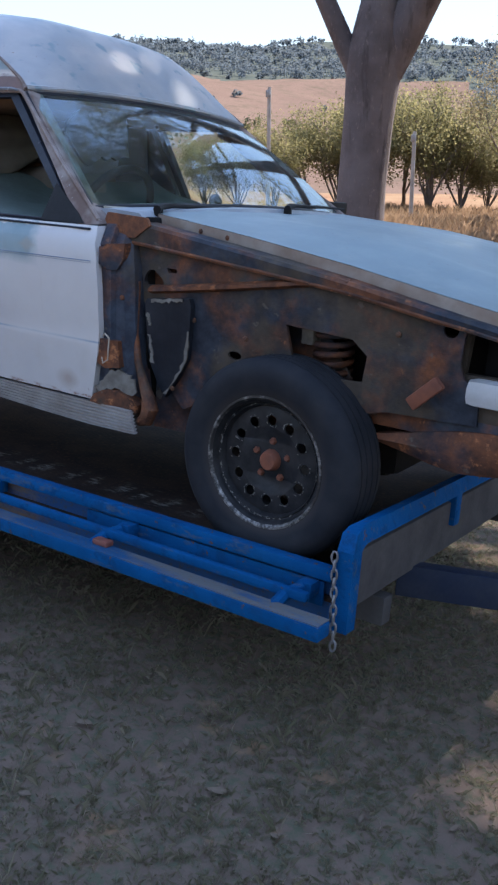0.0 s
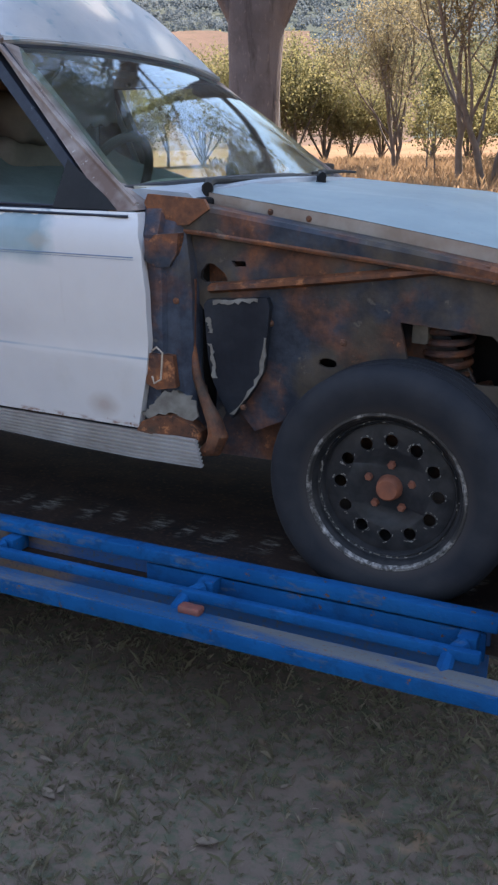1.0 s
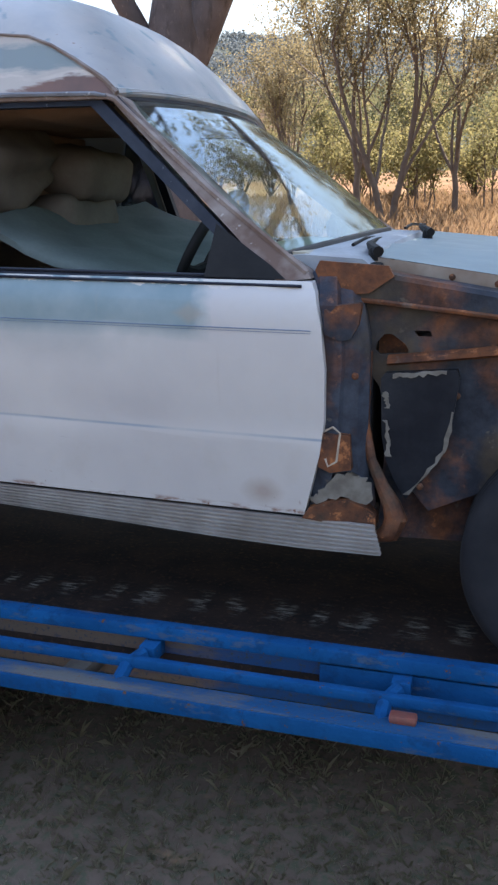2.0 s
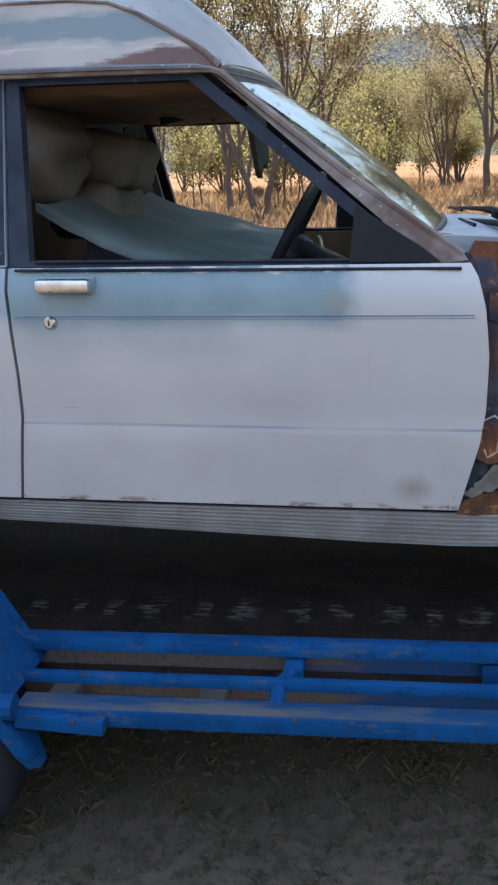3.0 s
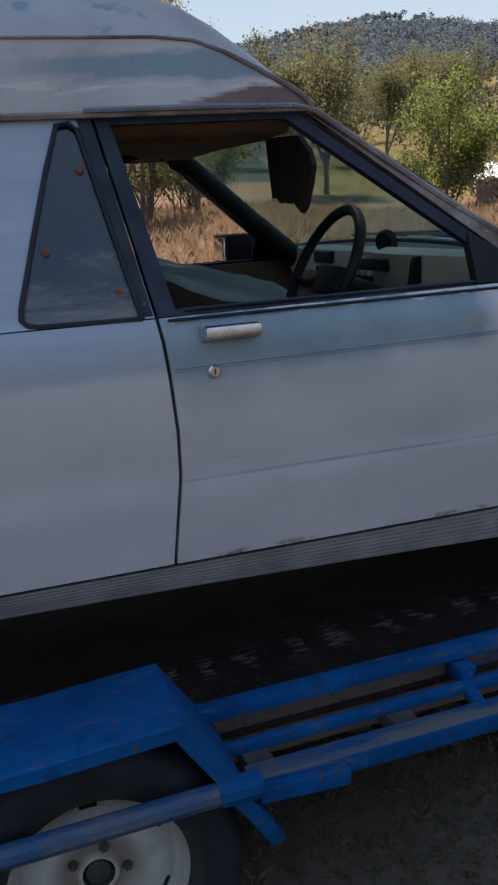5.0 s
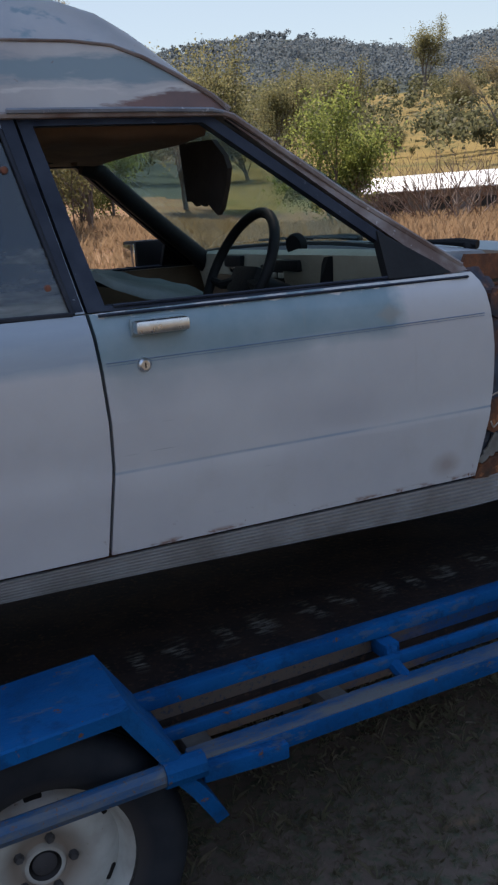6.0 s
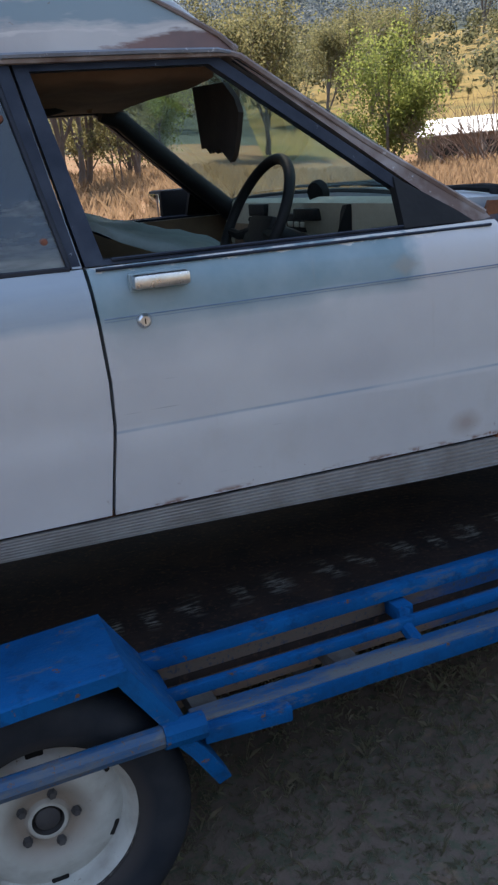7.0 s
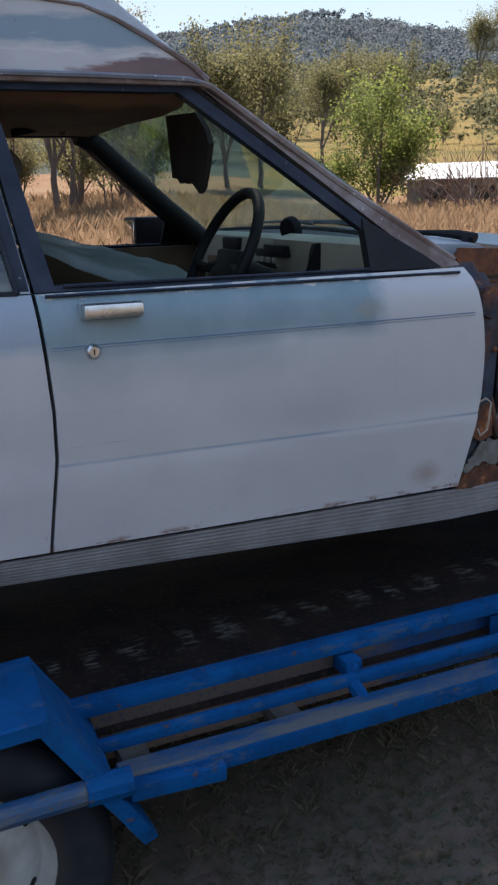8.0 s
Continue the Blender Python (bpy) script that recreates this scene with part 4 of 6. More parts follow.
        rows.append([(xr, s(y + 0.03), z), (xr + 0.02, s(y + 0.012), z), (xr + 0.06, s(y + 0.012), z), (xr + 0.065, s(y + 0.03), z), (xf - 0.02, s(y + 0.034), z), (xf, s(y + 0.06), z), (xf, s(y + 0.12), z), (xr, s(y + 0.12), z)])
    ring_loft(bm, rows)
    pl = part("hinge_pillar", bm, RAILBLUE, van, "dark blue hinge pillar with rust", smooth=25)
    bm = sheet([(-0.662, 1.235), (-0.650, 1.228), (-0.635, 1.245), (-0.586, 1.249), (-0.590, 1.20), (-0.606, 1.168), (-0.63, 1.166), (-0.662, 1.182)], fy=lambda x, z: 0.040 + 0.03 * max(0, x + 0.64) / 0.05, thick=0.03, far=far)
    part("hinge_bracket", bm, RUST_ORANGE, pl, "rusted upper hinge bracket")
    bm = sheet([(-0.668, 0.950), (-0.600, 0.945), (-0.593, 0.862), (-0.64, 0.855), (-0.668, 0.870)], fy=lambda x, z: 0.045 + 0.02 * max(0, x + 0.66) / 0.06, thick=0.03, far=far)
    part("hinge_bracket", bm, RUST_ORANGE, pl, "rusted hinge bracket")
    bm = bmesh.new()
    tube(bm, [(-0.655, s(0.055), 0.955), (-0.635, s(0.045), 0.968), (-0.618, s(0.045), 0.955), (-0.625, s(0.047), 0.885), (-0.645, s(0.047), 0.872), (-0.652, s(0.05), 0.89)], 0.0026, 6)
    part("wire_clip", bm, simple("pale_wire" + str(int(far)), (0.5, 0.42, 0.34), (0.35, 0.28, 0.22), 40, 0.5), pl, "bent pale wire clip")
    rnd = random.Random(17)
    flk = [(-0.695, 0.785), (-0.67, 0.800), (-0.65, 0.825), (-0.62, 0.848), (-0.600, 0.856), (-0.585, 0.840), (-0.56, 0.836), (-0.545, 0.822), (-0.548, 0.775), (-0.575, 0.770), (-0.60, 0.790), (-0.64, 0.785), (-0.67, 0.768)]
    flk = [(x * (1 - k) + x2 * k + rnd.uniform(-0.006, 0.006), z * (1 - k) + z2 * k + rnd.uniform(-0.006, 0.006)) for (x, z), (x2, z2) in zip(flk, flk[1:] + flk[:1]) for k in (0, 0.35, 0.7)]
    part("sealer_patch", sheet(flk, fy=lambda x, z: side_y(-0.7, z) + 0.008 + 0.03 * max(0, x + 0.66) / 0.1, thick=0.006, far=far), FLAKE, pl, "flaked pale sealer")
    bm = sheet([(-0.705, 0.735), (-0.690, 0.762), (-0.65, 0.782), (-0.60, 0.786), (-0.56, 0.770), (-0.534, 0.745), (-0.532, 0.722)], cx=(-0.66, -0.6), fy=lambda x, z: 0.052 + 0.02 * max(0, x + 0.66) / 0.1, thick=0.05, far=far)
    part("pillar_foot", bm, RUST_ORANGE, pl, "orange rusted pillar foot")
    # cover plate
    plate = [(x + 0.02, z - 0.018) for x, z in [(-0.562, 1.090), (-0.552, 1.104), (-0.392, 1.120), (-0.385, 1.10), (-0.394, 1.01), (-0.404, 0.93), (-0.440, 0.865), (-0.494, 0.792), (-0.520, 0.832), (-0.545, 0.89), (-0.556, 0.95)]]
    cp = part("cover_plate", sheet(plate, cz=(0.9, 1.0, 1.08), fy=lambda x, z: apron_y(x, z) - 0.022, thick=0.02, far=far), PLATE, van, "black cover plate with flaked pale edges")
    rnd = random.Random(7)
    for path in ([(-0.397, 1.02), (-0.401, 0.96), (-0.410, 0.92), (-0.436, 0.878), (-0.465, 0.838), (-0.492, 0.805)], [(-0.535, 1.100), (-0.50, 1.103), (-0.46, 1.109), (-0.415, 1.113)],
                 [(-0.550, 1.06), (-0.545, 1.02)], [(-0.546, 0.99), (-0.538, 0.90)]):
        path = [(x + 0.02, z - 0.018) for x, z in path]
        xs = np.linspace(0, 1, 14)
        ps = [(float(np.interp(k, np.linspace(0, 1, len(path)), [p[0] for p in path])), float(np.interp(k, np.linspace(0, 1, len(path)), [p[1] for p in path]))) for k in xs]
        horiz = abs(path[0][0] - path[-1][0]) > abs(path[0][1] - path[-1][1])
        a = [(x, z + rnd.uniform(0.002, 0.008)) if horiz else (x + rnd.uniform(0.001, 0.008), z) for x, z in ps]
        b = [(x, z - rnd.uniform(0.0, 0.010)) if horiz else (x - rnd.uniform(0.0, 0.010), z) for x, z in ps]
        part("flaked_edge", sheet(a + b[::-1], fy=lambda x, z: apron_y(x, z) - 0.026, thick=0.006, far=far), FLAKE, cp, "pale flaked sealer along the edge")
    # splash lip below plate
    bm = bmesh.new()
    tube(bm, [(-0.571, s(0.125), 1.135), (-0.574, s(0.120), 0.97), (-0.555, s(0.115), 0.88), (-0.527, s(0.110), 0.82), (-0.500, s(0.105), 0.775), (-0.487, s(0.100), 0.74), (-0.500, s(0.098), 0.705), (-0.528, s(0.095), 0.692)], [0.008, 0.010, 0.012, 0.016, 0.022, 0.028, 0.026, 0.014], 10)
    part("seam_lip", bm, RUST_RED, van)
    # chassis rail and front lower apron
    bm = bmesh.new()
    box(bm, (0.10, s(0.235), 0.812), (0.70, s(0.34), 0.893), 0.012)
    part("chassis_rail", bm, RAILBLUE, van, "dark blue chassis rail with rust")
    bm = bmesh.new()
    rows = []
    for x, zb, zt in ((0.24, 0.768, 0.79), (0.33, 0.752, 0.81), (0.41, 0.735, 0.83), (0.48, 0.727, 0.845), (0.56, 0.734, 0.855), (0.70, 0.76, 0.855)):
        rows.append([(x, s(0.228), zt), (x, s(0.215), (zt + zb) / 2), (x, s(0.235), zb), (x, s(0.34), zb), (x, s(0.34), zt)])
    ring_loft(bm, rows)
    part("lower_bracket", bm, RUST_ORANGE, van, "rusty lower front bracket", smooth=40)
    bm = bmesh.new()
    box(bm, (0.0, -0.012, -0.019), (0.105, 0.012, 0.019), 0.005, Matrix.Translation((0.362, s(0.165), 0.908)) @ pose(0, 0, 0, 0, -44, 0))
    part("bumper_arm", bm, HUB_RUST, van, "rusted bumper arm stub")
    # lamp panel
    lp = [(0.46, 1.140), (0.74, 1.10), (0.74, 0.88), (0.46, 0.88)]
    lh = [(0.482, 1.128), (0.71, 1.09), (0.71, 1.0), (0.474, 1.0)]
    part("lamp_panel", sheet(lp, [lh], fy=lambda x, z: 0.232 + 0.0 * x, thick=0.03, far=far), RUST_DARK, van, "dark headlamp panel with an open socket")
    bm = bmesh.new()
    box(bm, (0.49, s(0.195), 0.922), (0.80, s(0.30), 0.996), 0.026)
    part("front_panel_corner", bm, simple("white_front_panel" + str(int(far)), (0.55, 0.55, 0.56), (0.45, 0.45, 0.45), 9, 0.5), van, "white front panel corner")
    # spring and suspension
    bm = bmesh.new()
    pts = [(0.045 + 0.055 * math.cos(a), s(0.30) + 0.055 * math.sin(a), 0.905 + 0.021 * a / (2 * math.pi) * 1.35) for a in np.linspace(0, 2 * math.pi * 5.5, 80)]
    tube(bm, pts, 0.0095, 8)
    part("coil_spring", bm, RUST_RED, van, "rusty coil spring")
    bm = bmesh.new()
    box(bm, (-0.035, s(0.24), 1.005), (0.005, s(0.29), 1.062), 0.005)
    part("spring_bracket", bm, FLAKE, van)
    bm = bmesh.new()
    box(bm, (0.02, s(0.16), 0.86), (0.16, s(0.36), 0.89), 0.01, Matrix.Translation((0.09, 0, 0.87)) @ pose(0, 0, 0, 0, -20, 0) @ Matrix.Translation((-0.09, 0, -0.87)))
    part("control_arm", bm, RUST_ORANGE, van, "rusted suspension arm")

for far in (False, True):
    arch_liner = [(-0.53, 1.06), (-0.30, 1.08), (0.05, 1.02), (0.12, 0.92), (0.10, 0.66), (-0.20, 0.62), (-0.54, 0.66)]
    part("splash_panel", sheet(arch_liner, cz=(0.8, 0.95), cx=(-0.3, 0), fy=lambda x, z: 0.285 - 0.10 * max(0, -0.3 - x) / 0.24, thick=0.01, far=far), RUST, van, "brown wheel arch splash panel")
bm = bmesh.new()
# added block, stops sunlight showing through under the front end
box(bm, (-0.50, 0.52, 0.56), (0.16, 1.40, 0.80), 0.03)
box(bm, (-3.6, 0.12, 0.70), (-0.55, 2 * YC - 0.12, 0.73), 0.005)
box(bm, (-2.5, 0.5, 0.58), (0.2, 1.4, 0.70), 0.03)
part("floor_pan", bm, UNDER, van, "dark underbody with an added block that keeps light out")
bm = bmesh.new()
box(bm, (-0.60, 0.16, 0.72), (-0.56, 2 * YC - 0.16, 1.33), 0.01)
part("firewall", bm, UNDER, van)
# near-black box added as the engine bay's shade, no real part
bm = bmesh.new()
box(bm, (-0.45, 0.42, 0.78), (0.50, 1.49, 1.08), 0.06)
part("engine_bay_tray", bm, UNDER, van, "dark block that stands in for the shade in the engine bay")
# black box added behind the open lamp sockets for their dark inside
bm = bmesh.new()
box(bm, (0.48, 0.36, 0.90), (0.70, 2 * YC - 0.36, 1.11), 0.02)
part("lamp_housing", bm, BLACKPLASTIC, van)
bm = bmesh.new()
box(bm, (0.66, 0.25, 0.86), (0.70, 2 * YC - 0.25, 1.10), 0.01)
part("radiator_support", bm, RUST_DARK, van)
bm = bmesh.new()
box(bm, (-3.77, 0.08, 0.72), (-3.73, 2 * YC - 0.08, 1.70), 0.015)
part("tailgate", bm, PAINT_Q, van)
bm = bmesh.new()
box(bm, (-2.05, 0.34, 0.72), (-2.02, 2 * YC - 0.34, 1.70), 0.01)
part("cargo_bulkhead", bm, TAN, van)


# ---- van wheels ----
def tyre_mesh(bm, R, rb, w, seg=56):
    prof = [(rb, -w * 0.40), (rb + 0.012, -w * 0.46), (R - 0.055, -w * 0.53), (R - 0.03, -w * 0.52), (R - 0.010, -w * 0.44), (R, -w * 0.34)]
    for k in range(4):
        y = -w * 0.34 + k * w * 0.17 * 1.0
        prof += [(R, y + w * 0.06), (R - 0.006, y + w * 0.07), (R - 0.006, y + w * 0.09), (R, y + w * 0.10)]
    prof += [(R, w * 0.34), (R - 0.010, w * 0.44), (R - 0.03, w * 0.52), (R - 0.055, w * 0.53), (rb + 0.012, w * 0.46), (rb, w * 0.40)]
    lathe(bm, prof, seg, closed=True)


def build_van_wheel(m, name="wheel"):
    w = new(name)
    w.parent = van
    w.matrix_basis = m
    bm = bmesh.new()
    tyre_mesh(bm, 0.305, 0.188, 0.185)
    part("tyre", bm, RUBBER, w, "worn black tyre")
    bm = bmesh.new()
    lathe(bm, [(0.183, -0.070), (0.187, -0.080), (0.192, -0.086), (0.198, -0.086), (0.200, -0.080), (0.196, -0.066)], 56)
    part("rim_edge", bm, RIM_EDGE, w, "scuffed bare metal rim edge")
    bm = bmesh.new()
    lathe(bm, [(0.186, -0.079), (0.180, -0.072), (0.177, -0.060), (0.172, -0.056), (0.169, -0.060), (0.166, -0.056), (0.162, -0.040), (0.158, 0.0), (0.150, 0.06)], 56)
    part("rim_barrel", bm, RIM_BLACK, w, "chipped black rim barrel")
    # disc with round holes
    bm = bmesh.new()
    outer = [(0.164 * math.cos(a), 0.164 * math.sin(a)) for a in np.linspace(0, 2 * math.pi, 49)[:-1]]
    holes = [[(0.122 * math.cos(b) + 0.016 * math.cos(a), 0.122 * math.sin(b) + 0.016 * math.sin(a)) for a in np.linspace(0, 2 * math.pi, 11)[:-1]] for b in np.linspace(0, 2 * math.pi, 13)[:-1]]
    bm = sheet(outer, holes, fy=lambda x, z: float(np.interp(math.hypot(x, z), (0, 0.05, 0.075, 0.10, 0.14, 0.164), (-0.036, -0.036, -0.028, -0.048, -0.050, -0.042))), cz=(-0.05, 0, 0.05), cx=(-0.05, 0, 0.05), thick=0.006)
    part("rim_disc", bm, RIM_BLACK, w, "black steel disc with round vent holes", smooth=40)
    bm = bmesh.new()
    lathe(bm, [(0.0005, -0.062), (0.024, -0.062), (0.028, -0.058), (0.030, -0.05), (0.034, -0.030)], 24)
    part("hub_cap", bm, HUB_RUST, w, "rusted hub centre")
    for k in range(5):
        b = 2 * math.pi * k / 5 + 0.3
        bm = bmesh.new()
        lathe(bm, [(0.0005, -0.044), (0.008, -0.044), (0.011, -0.039), (0.011, -0.028)], 6, m=Matrix.Translation((0.057 * math.cos(b), 0, 0.057 * math.sin(b))))
        part("wheel_nut", bm, HUB_RUST, w)
    rnd = random.Random(3)
    bm = bmesh.new()
    for k in range(150):
        if k < 90:
            h = 2 * math.pi * rnd.randint(0, 11) / 12
            a, q = rnd.uniform(0, 6.28), rnd.uniform(0.017, 0.022)
            px, pz, y = 0.122 * math.cos(h) + q * math.cos(a), 0.122 * math.sin(h) + q * math.sin(a), -0.0505
        else:
            a, q = rnd.uniform(2.6, 5.4) if k < 130 else rnd.uniform(0, 6.28), rnd.uniform(0.169, 0.174)
            px, pz, y = q * math.cos(a), q * math.sin(a), -0.0605
        c = Matrix.Translation((px, y, pz)) @ pose(0, 0, 0, 0, 90 - math.degrees(a) + rnd.uniform(-20, 20), 0)
        e = 0.0012 if k < 90 else 0.0018
        box(bm, (-rnd.uniform(0.001, 0.0045), -0.0007, -e * rnd.uniform(0.4, 1)), (rnd.uniform(0.001, 0.0045), 0.0007, e * rnd.uniform(0.4, 1)), 0, c)
    tagged(part("paint_chips", bm, FLAKE, w, "pale chips in the black paint"), kind="stuff")
    return w


build_van_wheel(pose(-0.028, 0.152, 0.674, 0, 0, -1))
build_van_wheel(pose(0.0, 2 * YC - 0.160, 0.693, 0, 0, 180 - 9))
build_van_wheel(pose(-2.96, 0.17, 0.72))
build_van_wheel(pose(-2.96, 2 * YC - 0.17, 0.72, 0, 0, 180))

# ---- trailer ----
TR_M = GRADE @ pose(0, 0, 0, 0, 1.0, 0) @ Matrix.Translation((-0.035, 0.045, -0.03))
trailer = empty("car_trailer", TR_M, "blue-painted steel car trailer with worn rails and chequer plate deck", "trailer")
X0, X1 = -3.75, 0.335
DECK_Z = 0.395


def rail(name, x0, x1, y0, y1, z0, z1, mat, label, bevel=0.006, top=None):
    bm = bmesh.new()
    box(bm, (x0, y0, z0), (x1, y1, z1), bevel)
    return part(name, bm, mat, trailer, label)


rail("deck_plate", X0, X1 - 0.02, -0.02, 1.95, DECK_Z - 0.02, DECK_Z, DECK, "rust-brown chequer plate deck with pale scuffs", 0.003)
rail("upper_side_rail", X0, X1 - 0.04, -0.062, -0.018, 0.450, 0.486, BLUE, "bright blue upper side rail")
rail("side_web", X0, X1 - 0.06, -0.016, -0.006, 0.31, 0.444, WEB, "blue side web plate rusting to grey")
bm = bmesh.new()
box(bm, (-0.62, -0.052, 0.372), (0.270, -0.044, 0.442), 0.003)
part("front_web_plate", bm, BLUE, trailer, "bright blue plate under the upper rail")
bm = bmesh.new()
box(bm, (-1.70, -0.158, 0.416), (0.275, -0.134, 0.442), 0.005)
part("middle_rail", bm, BLUE, trailer, "blue pipe rail")
rail("outer_rail", -1.66, 0.375, -0.262, -0.200, 0.372, 0.413, BLUE, "blue outer rail with a scuffed grey top")
rail("outer_rail_top", -1.655, 0.370, -0.258, -0.198, 0.411, 0.4155, BLUE_TOP, "grey scuffed rail top", 0.001)
for x in (-1.05, -0.42, 0.235):
    rail("rail_post", x - 0.022, x + 0.022, -0.100, -0.030, 0.405, 0.446, BLUE, "", 0.003)
    bm = bmesh.new()
    tube(bm, [(x - 0.005, -0.10, 0.43), (x - 0.03, -0.146, 0.42), (x - 0.03, -0.21, 0.398)], 0.018, 8)
    part("rail_bracket", bm, BLUE, trailer)
bm = bmesh.new()
box(bm, (-0.43, -0.225, 0.414), (-0.370, -0.192, 0.433), 0.007)
part("side_marker_lamp", bm, AMBER, trailer, "faded orange marker lamp")
# headboard
bm = bmesh.new()
tube(bm, [(0.360, -0.10, 0.35), (0.360, -0.10, 0.57), (0.360, -0.085, 0.597), (0.360, -0.06, 0.605), (0.360, 1.97, 0.605), (0.360, 2.0, 0.57), (0.360, 2.0, 0.35)], 0.034, 4)
part("headboard_rail", bm, BLUE, trailer, "bright blue front headboard rail", smooth=20)
rail("front_beam", 0.335, 0.367, -0.06, 1.98, 0.40, 0.560, GREYBEAM, "grey front cross beam")
for y in (0.62, 1.62):
    rail("headboard_post", 0.335, 0.385, y - 0.025, y + 0.025, 0.48, 0.60, BLUE, "")
for sgn, y in ((1, 0.34), (-1, 1.56)):
    bm = bmesh.new()
    box(bm, (0, -0.03, -0.05), (1.55, 0.03, 0.05), 0.006, pose(0.315, y, 0.36, 0, 0, 22 * sgn))
    part("drawbar", bm, NAVY, trailer, "dark navy blue drawbar")
for x in (-3.2, -2.5, -1.3, -0.6, 0.1):
    rail("cross_member", x - 0.03, x + 0.03, 0.0, 1.93, 0.29, 0.375, GREYBEAM, "grey cross member")
for x in (-1.60, -1.24):
    rail("outrigger", x - 0.032, x + 0.032, -0.205, 0.0, 0.335, 0.376, OUTRIGGER, "bare grey outrigger under the side rails")
for y in (0.25, 1.6):
    rail("chassis_beam", X0, X1, y - 0.03, y + 0.03, 0.24, 0.33, GREYBEAM, "dark chassis beam")
# chain
bm = bmesh.new()
for k in range(11):
    c = Vector((0.335 + 0.0035 * k, -0.135 - 0.003 * k, 0.555 - 0.0225 * k))
    a = 90 * (k % 2) + 15
    m = Matrix.Translation(c) @ pose(0, 0, 0, 0, 0, a)
    pts = [m @ Vector((0.0075 * math.cos(t), 0, 0.0155 * math.sin(t))) for t in np.linspace(0, 2 * math.pi, 13)]
    tube(bm, pts, 0.0032, 6, caps=False)
chain_links = part("chain", bm, STEEL)
chain_links.matrix_basis = TR_M
tagged(chain_links, "galvanised steel chain hanging from the trailer corner", "chain")
# guards and wheels
for far in (False, True):
    s = (lambda y: 1.93 - y) if far else (lambda y: y)
    bm = bmesh.new()
    rows = [[(x, s(-0.02), z + 0.004), (x, s(-0.288), z), (x, s(-0.294), z - 0.004), (x, s(-0.294), z - 0.032), (x, s(-0.289), z - 0.032), (x, s(-0.288), z - 0.008), (x, s(-0.02), z - 0.003)] for x, z in
            [(-1.785, 0.603), (-1.90, 0.598), (-2.05, 0.590), (-2.25, 0.588), (-2.75, 0.60)]]
    ring_loft(bm, rows)
    guard = part("mudguard", bm, BLUE, trailer, "bent blue steel mudguard", smooth=25)
    bm = bmesh.new()
    rows = [[(x, s(-0.02), z), (x, s(yo), z), (x - 0.010, s(yo - 0.003), z - 0.004), (x - 0.034, s(yo - 0.003), z - 0.012), (x - 0.034, s(yo + 0.003), z - 0.012), (x - 0.008, s(yo + 0.003), z - 0.004), (x - 0.006, s(-0.02), z - 0.003)] for x, z, yo in
            [(-1.785, 0.605, -0.29), (-1.755, 0.555, -0.29), (-1.72, 0.50, -0.291), (-1.672, 0.422, -0.292)]]
    ring_loft(bm, rows)
    part("mudguard_front", bm, BLUE, guard, "slanting blue front plate", smooth=25)
    bm = bmesh.new()
    rows = [[(x, s(a), z), (x, s(b), z), (x - 0.030, s(b), z - 0.010), (x - 0.030, s(a), z - 0.010)] for x, z, a, b in [(-1.690, 0.430, -0.20, -0.30), (-1.652, 0.378, -0.21, -0.305), (-1.622, 0.325, -0.225, -0.300), (-1.600, 0.280, -0.245, -0.280)]]
    ring_loft(bm, rows)
    part("guard_foot", bm, BLUE, guard, "scuffed guard foot plate")
    bm = bmesh.new()
    box(bm, (-2.90, s(-0.29), 0.40), (-2.88, s(-0.02), 0.60), 0.003, Matrix.Translation((-2.84, 0, 0.5)) @ pose(0, 0, 0, 0, 25, 0) @ Matrix.Translation((2.84, 0, -0.5)))
    part("mudguard_rear", bm, BLUE, guard)
    bm = bmesh.new()
    tube(bm, [(-3.3, s(-0.30), 0.42), (-1.72, s(-0.292), 0.432), (-1.66, s(-0.288), 0.429)], 0.024, 10)
    part("guard_tube", bm, BLUE_TOP, trailer, "scuffed blue guard tube")
    bm = bmesh.new()
    box(bm, (-0.10, -0.015, -0.018), (0.10, 0.015, 0.018), 0.005, pose(-1.548, s(-0.277), 0.391, 0, 3.5, 0))
    part("rail_joint", bm, BLUE, trailer, "welded blue rail sleeve")
    bm = bmesh.new()
    tube(bm, [(-1.735, s(-0.292), 0.432), (-1.645, s(-0.288), 0.428)], 0.029, 10)
    part("rail_collar", bm, BLUE, trailer)
    for cx in (-1.985, -2.66):
        w = new("trailer_wheel")
        w.parent = trailer
        w.matrix_basis = pose(cx, s(-0.16), 0.262, 0, 0, 180 if far else 0)
        bm = bmesh.new()
        tyre_mesh(bm, 0.305, 0.188, 0.18)
        part("tyre", bm, RUBBER, w, "black trailer tyre")
        bm = bmesh.new()
        lathe(bm, [(0.188, -0.064), (0.197, -0.074), (0.190, -0.060), (0.180, -0.052), (0.174, -0.040), (0.170, -0.022), (0.163, -0.016), (0.158, -0.020), (0.135, -0.036), (0.105, -0.044), (0.085, -0.040), (0.072, -0.030), (0.048, -0.028), (0.042, -0.036), (0.034, -0.036)], 48)
        part("rim", bm, RIM_WHITE, w, "dirty white steel rim", smooth=50)
        bm = bmesh.new()
        lathe(bm, [(0.035, -0.035), (0.033, -0.02), (0.028, -0.012), (0.026, -0.030), (0.020, -0.034), (0.0005, -0.035)], 20)
        part("hub", bm, GREYBEAM, w)
        for k in range(5):
            b = 2 * math.pi * k / 5
            bm = bmesh.new()
            lathe(bm, [(0.0005, -0.044), (0.007, -0.044), (0.010, -0.040), (0.011, -0.026)], 6, m=Matrix.Translation((0.060 * math.cos(b), 0, 0.060 * math.sin(b))))
